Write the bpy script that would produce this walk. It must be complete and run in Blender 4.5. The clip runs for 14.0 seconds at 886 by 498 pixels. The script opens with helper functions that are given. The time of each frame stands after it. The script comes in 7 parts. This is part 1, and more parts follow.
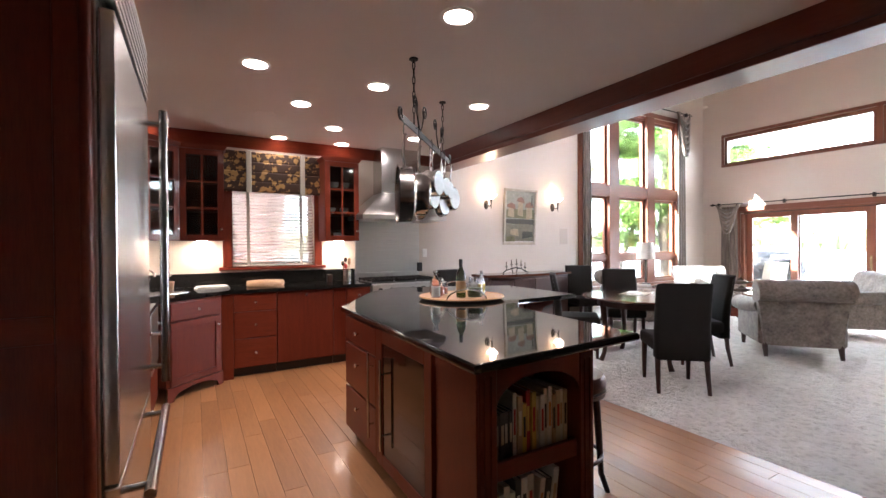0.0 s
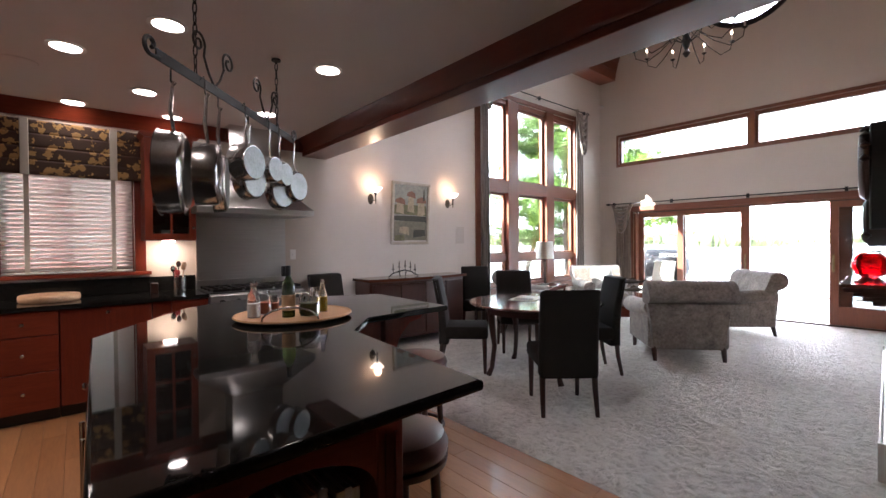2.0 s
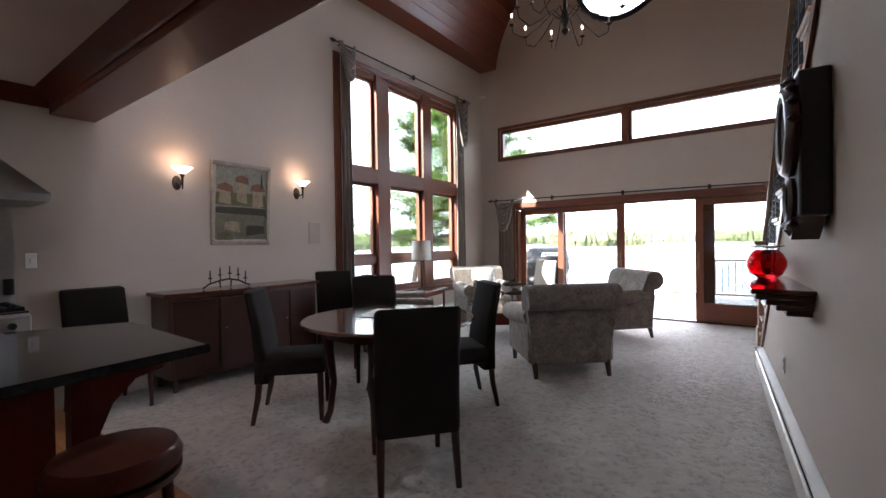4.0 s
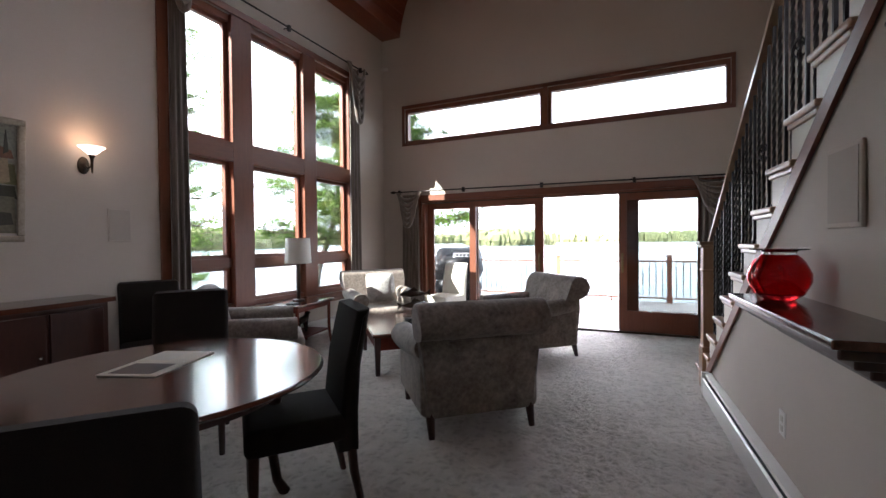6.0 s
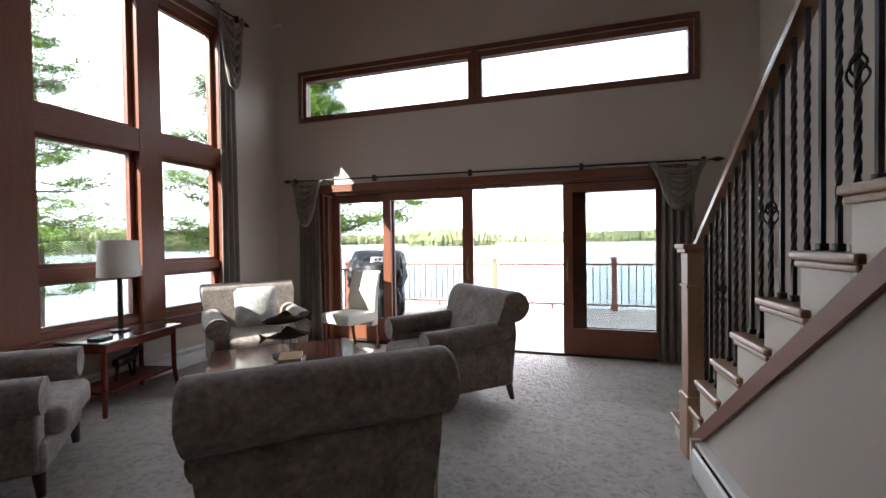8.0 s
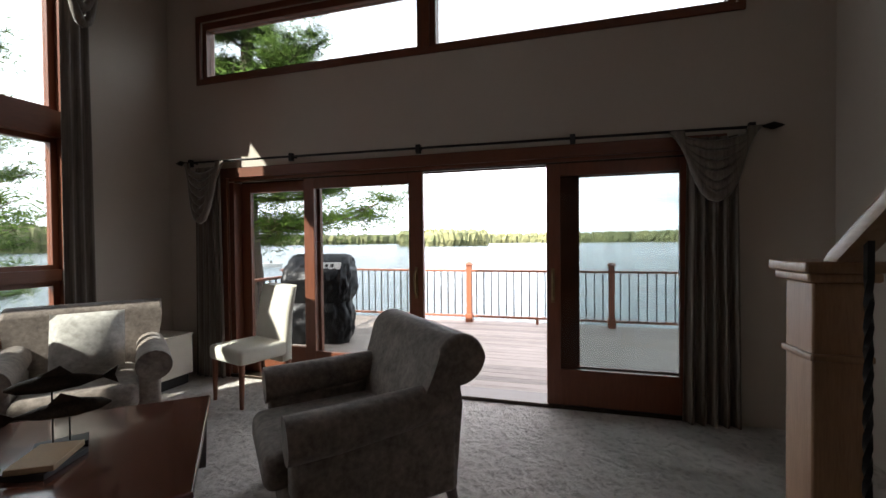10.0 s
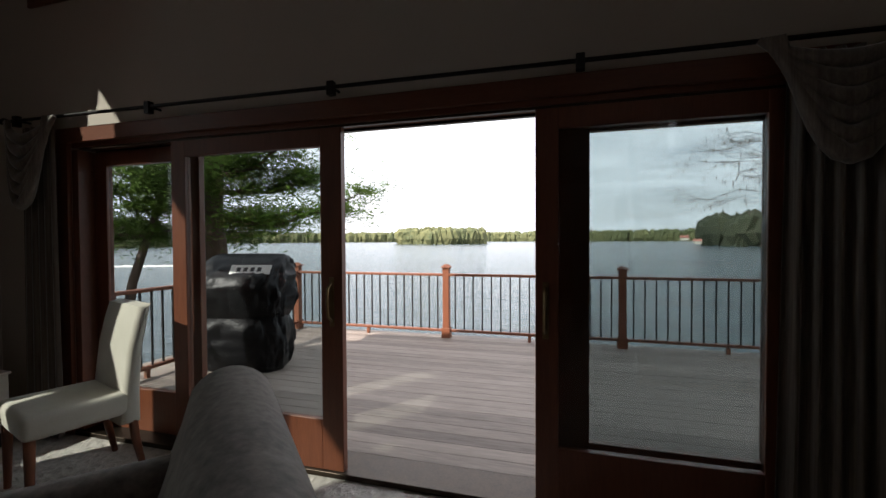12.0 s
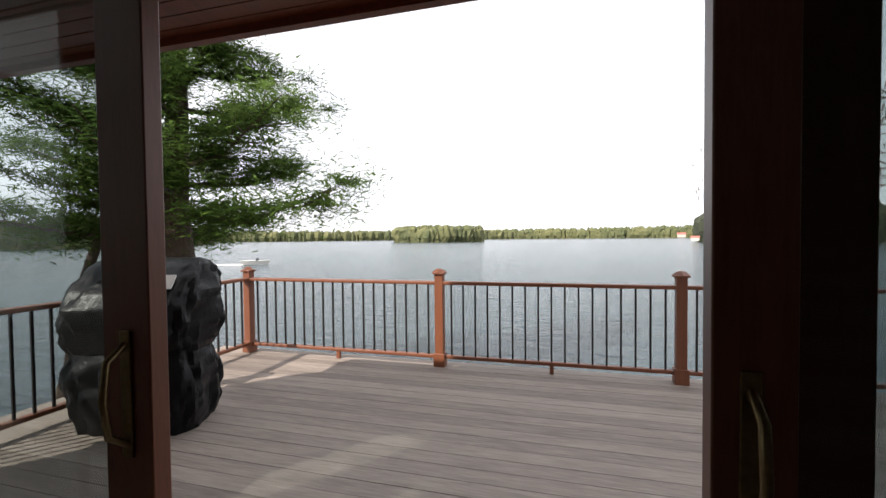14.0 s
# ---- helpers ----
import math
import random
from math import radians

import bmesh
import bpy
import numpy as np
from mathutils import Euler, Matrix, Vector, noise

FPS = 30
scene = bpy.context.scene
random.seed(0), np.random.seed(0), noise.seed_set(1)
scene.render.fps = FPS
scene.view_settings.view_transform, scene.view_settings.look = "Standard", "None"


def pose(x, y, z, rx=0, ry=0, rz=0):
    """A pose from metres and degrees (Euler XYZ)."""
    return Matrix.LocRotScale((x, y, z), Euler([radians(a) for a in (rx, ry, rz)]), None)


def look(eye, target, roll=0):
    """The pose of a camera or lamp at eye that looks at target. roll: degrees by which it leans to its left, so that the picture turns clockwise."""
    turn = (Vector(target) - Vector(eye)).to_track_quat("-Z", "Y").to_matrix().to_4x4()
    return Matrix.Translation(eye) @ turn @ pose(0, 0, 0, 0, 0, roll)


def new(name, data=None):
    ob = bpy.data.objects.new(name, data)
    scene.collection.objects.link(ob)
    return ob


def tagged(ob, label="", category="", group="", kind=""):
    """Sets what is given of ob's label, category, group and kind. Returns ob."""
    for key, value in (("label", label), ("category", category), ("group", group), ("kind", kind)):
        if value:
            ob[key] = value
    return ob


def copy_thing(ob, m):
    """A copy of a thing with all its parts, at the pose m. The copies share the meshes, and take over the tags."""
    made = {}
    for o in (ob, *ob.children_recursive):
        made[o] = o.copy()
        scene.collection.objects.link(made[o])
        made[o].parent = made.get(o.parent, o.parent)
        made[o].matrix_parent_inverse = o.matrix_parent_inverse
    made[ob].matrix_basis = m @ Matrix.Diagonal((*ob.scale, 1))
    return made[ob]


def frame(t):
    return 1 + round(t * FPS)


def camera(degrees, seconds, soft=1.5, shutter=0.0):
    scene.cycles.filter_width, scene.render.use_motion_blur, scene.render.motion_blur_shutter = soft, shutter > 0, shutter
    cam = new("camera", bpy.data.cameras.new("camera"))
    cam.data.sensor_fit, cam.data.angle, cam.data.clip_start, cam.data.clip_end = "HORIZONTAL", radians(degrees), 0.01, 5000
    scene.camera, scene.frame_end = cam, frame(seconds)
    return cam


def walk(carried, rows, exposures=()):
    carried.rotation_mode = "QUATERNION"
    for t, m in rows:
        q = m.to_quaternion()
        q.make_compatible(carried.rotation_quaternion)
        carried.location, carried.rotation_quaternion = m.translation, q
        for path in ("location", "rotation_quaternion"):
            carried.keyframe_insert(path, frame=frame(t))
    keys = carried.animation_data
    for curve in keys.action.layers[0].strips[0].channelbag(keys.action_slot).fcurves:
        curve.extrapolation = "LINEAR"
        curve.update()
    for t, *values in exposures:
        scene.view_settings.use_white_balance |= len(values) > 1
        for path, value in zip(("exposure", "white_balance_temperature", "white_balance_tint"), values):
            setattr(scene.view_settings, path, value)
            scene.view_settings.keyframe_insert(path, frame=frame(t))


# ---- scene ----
cam = camera(91.5, 14.0)
PATH = [
    (0, (0.962, 0.741, 1.345), (1.96, 2.475, 1.332), -0.4),
    (0.5, (1.121, 0.805, 1.353), (2.169, 2.508, 1.336), -0.4),
    (1, (1.318, 0.89, 1.348), (2.457, 2.534, 1.332), -0.5),
    (1.5, (1.583, 0.978, 1.352), (2.807, 2.559, 1.332), -0.5),
    (2, (1.83, 1.096, 1.361), (3.126, 2.619, 1.338), -0.5),
    (2.5, (2.077, 1.24, 1.369), (3.441, 2.703, 1.345), -0.5),
    (3, (2.353, 1.339, 1.35), (3.814, 2.705, 1.328), -0.7),
    (5.5, (3.977, 1.896, 1.327), (5.748, 2.826, 1.294), -0.7),
    (6, (4.317, 1.986, 1.327), (6.127, 2.837, 1.293), -0.6),
    (6.5, (4.683, 2.038, 1.327), (6.524, 2.819, 1.293), -0.7),
    (7, (5.041, 2.099, 1.325), (6.904, 2.826, 1.29), -0.7),
    (7.5, (5.398, 2.138, 1.322), (7.286, 2.798, 1.29), -0.7),
    (8, (5.778, 2.145, 1.342), (7.683, 2.752, 1.307), -0.8),
    (10.5, (7.699, 2.142, 1.369), (9.616, 2.71, 1.333), -0.5),
    (11, (8.063, 2.132, 1.372), (9.981, 2.698, 1.333), -0.4),
    (11.5, (8.441, 2.16, 1.37), (10.359, 2.724, 1.33), -0.3),
    (12, (8.785, 2.176, 1.350), (10.704, 2.739, 1.307), -0.3),
    (12.5, (9.190, 2.221, 1.355), (11.109, 2.781, 1.312), -0.5),
    (13, (9.554, 2.303, 1.346), (11.473, 2.863, 1.303), -0.6),
    (13.5, (9.879, 2.418, 1.343), (11.803, 2.962, 1.295), -0.7),
    (14, (10.239, 2.542, 1.335), (12.161, 3.093, 1.283), -0.6),
]

# exposure follows the film: bright indoors, stopped down towards the lake
EXPO = [(0.0, 6.1, 6100, 19), (1.0, 5.85, 6100, 19), (2.0, 5.2, 6100, 20), (3.0, 4.8, 6100, 20), (5.5, 3.8, 6250, 21), (7.0, 3.85, 6250, 21), (8.0, 3.55, 6300, 20), (10.5, 2.05, 6600, 17), (12.0, 1.1, 6600, 15), (14.0, 0.65, 6700, 14)]
walk(cam, [(t, look(eye, target, roll)) for t, eye, target, roll in PATH], EXPO)

# ---- sky and sun ----
SUN_TO = Vector((-0.62, 0.49, 0.61)).normalized()
world = bpy.data.worlds.new("sky")
scene.world = world
world.use_nodes = True
wn = world.node_tree.nodes
sky = wn.new("ShaderNodeTexSky")
sky.sky_type = "NISHITA"
sky.sun_disc = False
sky.sun_elevation = math.asin(SUN_TO.z)
sky.sun_rotation = math.atan2(SUN_TO.x, SUN_TO.y)
sky.air_density, sky.dust_density, sky.ozone_density = 1.0, 3.0, 1.0
# thin broken cloud mixed over the blue
coord = wn.new("ShaderNodeTexCoord")
stretch = wn.new("ShaderNodeMapping")
stretch.inputs["Scale"].default_value = (1.6, 1.6, 7.0)
clouds = wn.new("ShaderNodeTexNoise")
clouds.inputs["Scale"].default_value, clouds.inputs["Detail"].default_value, clouds.inputs["Roughness"].default_value = 2.2, 8, 0.6
ramp = wn.new("ShaderNodeValToRGB")
ramp.color_ramp.elements[0].position, ramp.color_ramp.elements[1].position = 0.30, 0.62
ramp.color_ramp.elements[0].color = (0.5, 0.5, 0.5, 1)
blend = wn.new("ShaderNodeMixRGB")
blend.inputs["Color2"].default_value = (13.2, 13.9, 14.6, 1)
wl = world.node_tree.links
wl.new(coord.outputs["Generated"], stretch.inputs["Vector"])
wl.new(stretch.outputs["Vector"], clouds.inputs["Vector"])
wl.new(clouds.outputs["Fac"], ramp.inputs["Fac"])
wl.new(ramp.outputs["Color"], blend.inputs["Fac"])
wl.new(sky.outputs["Color"], blend.inputs["Color1"])
wl.new(blend.outputs["Color"], wn["Background"].inputs["Color"])
wn["Background"].inputs["Strength"].default_value = 0.08

sun_data = bpy.data.lights.new("sun", "SUN")
sun_data.energy, sun_data.angle, sun_data.color = 5.0, radians(0.6), (1.0, 0.95, 0.86)
sun = new("sun", sun_data)
sun.matrix_basis = look(SUN_TO * 60, (0, 0, 0))


# ---- materials ----
def node(tree, kind, **values):
    n = tree.nodes.new(kind)
    for k, v in values.items():
        n.inputs[k.replace("_", " ")].default_value = v
    return n


def surface(name, low, high, rough=0.5, metal=0.0, scale=6.0, stretch=(1, 1, 1), fine=60.0, bump=0.1, depth=0.002, coat=0.0, sheen=0.0, patch=0.5, spread=0.0, rough_var=0.12, spec=0.5):
    """A surface whose colour wanders between two tones at a broad and a fine scale, with relief from the fine one."""
    m = bpy.data.materials.new(name)
    m.use_nodes = True
    t = m.node_tree
    L = t.links.new
    b = t.nodes["Principled BSDF"]
    co = t.nodes.new("ShaderNodeTexCoord")
    mp = node(t, "ShaderNodeMapping", Scale=stretch)
    L(co.outputs["Object"], mp.inputs["Vector"])
    info = t.nodes.new("ShaderNodeObjectInfo")
    shift = t.nodes.new("ShaderNodeVectorMath")
    shift.operation = "MULTIPLY_ADD"
    L(info.outputs["Random"], shift.inputs[0])
    shift.inputs[1].default_value = (37, 53, 71) if spread > 0 else (0, 0, 0)
    L(mp.outputs["Vector"], shift.inputs[2])
    big = node(t, "ShaderNodeTexNoise", Scale=scale, Detail=4.0, Roughness=0.6)
    small = node(t, "ShaderNodeTexNoise", Scale=fine, Detail=3.0, Roughness=0.6)
    for n in (big, small):
        L(shift.outputs[0], n.inputs["Vector"])
    mixv = t.nodes.new("ShaderNodeMath")
    mixv.operation = "MULTIPLY_ADD"
    mixv.inputs[1].default_value = patch
    L(big.outputs["Fac"], mixv.inputs[0])
    half = t.nodes.new("ShaderNodeMath")
    half.operation = "MULTIPLY"
    half.inputs[1].default_value = 1 - patch
    L(small.outputs["Fac"], half.inputs[0])
    L(half.outputs[0], mixv.inputs[2])
    rnd = t.nodes.new("ShaderNodeMath")
    rnd.operation = "MULTIPLY_ADD"
    rnd.inputs[1].default_value = spread
    L(info.outputs["Random"], rnd.inputs[0])
    L(mixv.outputs[0], rnd.inputs[2])
    cr = t.nodes.new("ShaderNodeValToRGB")
    cr.color_ramp.elements[0].position, cr.color_ramp.elements[1].position = 0.32, 0.68 + spread
    cr.color_ramp.elements[0].color, cr.color_ramp.elements[1].color = (*low, 1), (*high, 1)
    L(rnd.outputs[0], cr.inputs["Fac"])
    L(cr.outputs["Color"], b.inputs["Base Color"])
    rr = t.nodes.new("ShaderNodeMath")
    rr.operation = "MULTIPLY_ADD"
    rr.inputs[1].default_value, rr.inputs[2].default_value = rough_var, rough - rough_var / 2
    L(big.outputs["Fac"], rr.inputs[0])
    L(rr.outputs[0], b.inputs["Roughness"])
    b.inputs["Metallic"].default_value = metal
    b.inputs["Coat Weight"].default_value = coat
    b.inputs["Coat Roughness"].default_value = 0.08
    b.inputs["Sheen Weight"].default_value = sheen
    b.inputs["Specular IOR Level"].default_value = spec
    if bump > 0:
        bp = node(t, "ShaderNodeBump", Strength=bump, Distance=depth)
        L(small.outputs["Fac"], bp.inputs["Height"])
        L(bp.outputs["Normal"], b.inputs["Normal"])
    return m


def emission(name, colour, strength):
    m = bpy.data.materials.new(name)
    m.use_nodes = True
    b = m.node_tree.nodes["Principled BSDF"]
    b.inputs["Base Color"].default_value = (*colour, 1)
    b.inputs["Emission Color"].default_value = (*colour, 1)
    b.inputs["Emission Strength"].default_value = strength
    return m


def pane_glass(name, tint, gloss=1.0):
    """Window glass: tinted see-through with a clear reflection."""
    m = bpy.data.materials.new(name)
    m.use_nodes = True
    t = m.node_tree
    t.nodes.remove(t.nodes["Principled BSDF"])
    tr = node(t, "ShaderNodeBsdfTransparent", Color=(*tint, 1))
    gl = node(t, "ShaderNodeBsdfGlossy", Roughness=0.02)
    face = node(t, "ShaderNodeLayerWeight", Blend=0.5)
    power = t.nodes.new("ShaderNodeMath")
    power.operation = "POWER"
    power.inputs[1].default_value = 5.0
    t.links.new(face.outputs["Facing"], power.inputs[0])
    fr = t.nodes.new("ShaderNodeMath")
    fr.operation = "MULTIPLY_ADD"
    fr.inputs[1].default_value, fr.inputs[2].default_value = 0.9 * gloss, 0.045 * gloss
    t.links.new(power.outputs[0], fr.inputs[0])
    mx = t.nodes.new("ShaderNodeMixShader")
    t.links.new(fr.outputs[0], mx.inputs[0])
    t.links.new(tr.outputs[0], mx.inputs[1])
    t.links.new(gl.outputs[0], mx.inputs[2])
    t.links.new(mx.outputs[0], t.nodes["Material Output"].inputs["Surface"])
    return m


def clear_glass(name, colour, rough=0.02):
    m = bpy.data.materials.new(name)
    m.use_nodes = True
    b = m.node_tree.nodes["Principled BSDF"]
    b.inputs["Base Color"].default_value = (*colour, 1)
    b.inputs["Transmission Weight"].default_value = 1.0
    b.inputs["Roughness"].default_value = rough
    b.inputs["IOR"].default_value = 1.45
    return m


GRAIN_Z, GRAIN_X, GRAIN_Y = (14, 14, 1.2), (1.2, 14, 14), (14, 1.2, 14)
M_wall = surface("warm white wall paint", (0.47, 0.405, 0.345), (0.53, 0.46, 0.395), 0.75, scale=1.2, fine=220, bump=0.05, depth=0.001)
M_ceil = surface("kitchen ceiling paint", (0.60, 0.535, 0.50), (0.65, 0.585, 0.55), 0.8, scale=1.0, fine=240, bump=0.06, depth=0.001)
M_cherry = surface("cherry cabinet wood", (0.085, 0.011, 0.005), (0.175, 0.029, 0.0105), 0.45, scale=3, stretch=GRAIN_Z, fine=16, bump=0.05, coat=0.16, spread=0.25, spec=0.22)
M_cherry_x = surface("cherry wood, grain along x", (0.085, 0.011, 0.005), (0.17, 0.028, 0.0105), 0.45, scale=3, stretch=GRAIN_X, fine=16, bump=0.05, coat=0.16, spread=0.2, spec=0.22)
M_cherry_y = surface("cherry wood, grain along y", (0.085, 0.013, 0.006), (0.17, 0.031, 0.013), 0.34, scale=3, stretch=GRAIN_Y, fine=16, bump=0.08, coat=0.15, spread=0.2)
M_trim = surface("stained fir window trim", (0.115, 0.033, 0.015), (0.21, 0.068, 0.031), 0.42, scale=3, stretch=GRAIN_Z, fine=14, bump=0.08, spread=0.2)
M_trim_x = surface("stained fir, grain along x", (0.115, 0.033, 0.015), (0.21, 0.068, 0.031), 0.42, scale=3, stretch=GRAIN_X, fine=14, bump=0.08, spread=0.2)
M_trim_y = surface("stained fir, grain along y", (0.10, 0.029, 0.014), (0.18, 0.06, 0.029), 0.42, scale=3, stretch=GRAIN_Y, fine=14, bump=0.08, spread=0.2)
M_vault = surface("red stained ceiling boards", (0.11, 0.024, 0.011), (0.22, 0.055, 0.022), 0.4, scale=3, stretch=GRAIN_X, fine=14, bump=0.08)
M_dark = surface("dark stained furniture wood", (0.026, 0.009, 0.006), (0.060, 0.020, 0.012), 0.34, scale=3, stretch=GRAIN_Z, fine=16, bump=0.05, coat=0.15, spread=0.2)
M_darktop = surface("polished mahogany table top", (0.06, 0.02, 0.012), (0.12, 0.04, 0.022), 0.16, scale=3, stretch=GRAIN_X, fine=16, bump=0.02, coat=0.35)
M_plank = surface("oak floor plank", (0.23, 0.095, 0.036), (0.43, 0.20, 0.082), 0.38, scale=2.5, stretch=(9, 0.9, 9), fine=9, bump=0.05, spread=0.5, coat=0.1)
M_gap = surface("dark floor joint", (0.05, 0.022, 0.01), (0.08, 0.035, 0.016), 0.7, bump=0)
M_steel = surface("brushed stainless steel", (0.56, 0.56, 0.56), (0.66, 0.66, 0.65), 0.26, metal=1.0, scale=2, stretch=(14, 14, 0.4), fine=12, bump=0, rough_var=0.03)
M_steel_h = surface("stainless steel, brushed sideways", (0.45, 0.45, 0.45), (0.60, 0.60, 0.59), 0.3, metal=1.0, scale=2, stretch=(1.0, 60, 60), fine=12, bump=0.02)
M_pan = surface("polished pan steel", (0.34, 0.33, 0.32), (0.50, 0.49, 0.48), 0.2, metal=1.0, scale=9, fine=90, bump=0.01)
M_panbase = surface("scuffed aluminium pan base", (0.20, 0.20, 0.197), (0.36, 0.36, 0.355), 0.5, metal=0.9, scale=9, fine=80, bump=0.03)
M_nickel = surface("satin nickel", (0.55, 0.53, 0.50), (0.66, 0.64, 0.60), 0.25, metal=1.0, bump=0)
M_iron = surface("wrought black iron", (0.012, 0.011, 0.011), (0.03, 0.027, 0.026), 0.45, metal=0.6, scale=12, fine=120, bump=0.15, depth=0.001)
M_bronze = surface("dark oiled bronze", (0.03, 0.022, 0.017), (0.07, 0.05, 0.035), 0.4, metal=0.8, scale=15, fine=90, bump=0.05)
M_brass = surface("aged brass", (0.15, 0.105, 0.055), (0.26, 0.19, 0.10), 0.36, metal=1.0, scale=15, fine=90, bump=0.02)
M_grille = surface("painted speaker cloth", (0.40, 0.345, 0.295), (0.45, 0.39, 0.335), 0.9, scale=3, fine=400, bump=0.2, depth=0.001)
M_black = surface("black plastic", (0.012, 0.012, 0.013), (0.02, 0.02, 0.02), 0.4, bump=0.02)
M_chairfab = surface("grey olive woven upholstery", (0.010, 0.0075, 0.006), (0.022, 0.017, 0.014), 0.9, scale=4, fine=380, bump=0.25, depth=0.001, sheen=0.03, patch=0.35, spec=0.2)
M_velvet = surface("crushed velvet, stone grey", (0.085, 0.063, 0.051), (0.27, 0.222, 0.186), 0.75, scale=9, fine=34, bump=0.25, depth=0.004, sheen=0.15, patch=0.5)
M_cushion = surface("patterned cushion fabric", (0.30, 0.28, 0.25), (0.62, 0.60, 0.56), 0.8, scale=16, fine=26, bump=0.3, depth=0.003, sheen=0.3)
M_pale = surface("pale cream chair fabric", (0.44, 0.41, 0.34), (0.55, 0.52, 0.45), 0.85, scale=5, fine=300, bump=0.2, depth=0.001, sheen=0.3)
M_drape = surface("striped bronze silk drape", (0.045, 0.03, 0.021), (0.20, 0.155, 0.12), 0.45, scale=5, stretch=(9, 9, 0.25), fine=12, bump=0.1, sheen=0.5)
M_white = surface("white enamel", (0.62, 0.60, 0.56), (0.72, 0.70, 0.66), 0.4, scale=3, fine=150, bump=0.02)
M_cream = surface("cream stair paint", (0.62, 0.55, 0.46), (0.70, 0.63, 0.54), 0.45, scale=3, fine=150, bump=0.02)
M_birch = surface("pale stained stair wood", (0.30, 0.16, 0.085), (0.44, 0.26, 0.15), 0.35, scale=3, stretch=GRAIN_Z, fine=15, bump=0.05, coat=0.2)
M_rail = surface("oak hand rail", (0.26, 0.15, 0.09), (0.40, 0.25, 0.16), 0.35, scale=3, stretch=GRAIN_X, fine=15, bump=0.04, coat=0.2)
M_paper = surface("printed paper", (0.62, 0.58, 0.50), (0.74, 0.70, 0.62), 0.7, scale=20, fine=90, bump=0)
M_leather = surface("oxblood leather", (0.045, 0.010, 0.007), (0.10, 0.024, 0.015), 0.33, scale=6, fine=140, bump=0.2, depth=0.001, coat=0.15)
M_shade = surface("linen lamp shade", (0.60, 0.57, 0.50), (0.72, 0.69, 0.62), 0.8, scale=6, fine=320, bump=0.2, depth=0.001)
M_deck = surface("weathered cedar deck board", (0.085, 0.064, 0.052), (0.35, 0.292, 0.25), 0.7, scale=2.2, stretch=(9, 0.8, 9), fine=8, bump=0.2, depth=0.003, spread=0.3)
M_cedar = surface("oiled cedar rail", (0.115, 0.034, 0.015), (0.20, 0.066, 0.027), 0.5, scale=3, stretch=GRAIN_Z, fine=15, bump=0.1, spread=0.1)
M_cover = surface("black vinyl grill cover", (0.004, 0.004, 0.0043), (0.008, 0.008, 0.009), 0.4, scale=5, fine=14, bump=0.6, depth=0.012, spec=0.16)
M_bark = surface("pine bark", (0.035, 0.024, 0.018), (0.12, 0.085, 0.062), 0.95, scale=3, stretch=(6, 6, 1.2), fine=10, bump=1.0, depth=0.05)
M_pine = surface("pine needles", (0.024, 0.056, 0.010), (0.115, 0.185, 0.03), 0.8, scale=1.2, fine=9, bump=0, spec=0.12)
M_twig = surface("bare twigs", (0.09, 0.065, 0.05), (0.17, 0.13, 0.10), 0.9, scale=5, fine=30, bump=0)
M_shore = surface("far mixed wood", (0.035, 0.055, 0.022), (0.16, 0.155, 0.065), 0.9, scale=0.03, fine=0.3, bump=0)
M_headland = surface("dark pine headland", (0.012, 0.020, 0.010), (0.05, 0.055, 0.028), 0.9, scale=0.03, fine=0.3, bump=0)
M_earth = surface("shore earth and needles", (0.06, 0.045, 0.03), (0.13, 0.105, 0.07), 0.95, scale=0.7, fine=9, bump=0.6, depth=0.05)
M_siding = surface("red painted cedar siding", (0.30, 0.10, 0.08), (0.38, 0.14, 0.11), 0.7, scale=2, stretch=GRAIN_X, fine=14, bump=0.1)
M_redglass = clear_glass("ruby red glass", (0.62, 0.015, 0.02))
M_clear = clear_glass("clear bottle glass", (0.95, 0.96, 0.95))
M_green = clear_glass("dark green bottle glass", (0.05, 0.09, 0.02))
M_opal = emission("lit opal glass shade", (1.0, 0.80, 0.58), 0.32)
M_flame = emission("lit candle bulb", (1.0, 0.78, 0.5), 1.5)
M_lamp = emission("lit recessed lamp", (1.0, 0.9, 0.78), 1.0)
M_pane = pane_glass("tinted window pane", (0.66, 0.70, 0.69))
M_doorpane = pane_glass("low emissivity door pane", (0.71, 0.745, 0.745), 0.5)


def granite():
    m = surface("black granite", (0.003, 0.003, 0.003), (0.016, 0.015, 0.014), 0.035, scale=30, fine=260, bump=0, patch=0.3, rough_var=0.012, spec=0.22)
    return m


M_granite = granite()


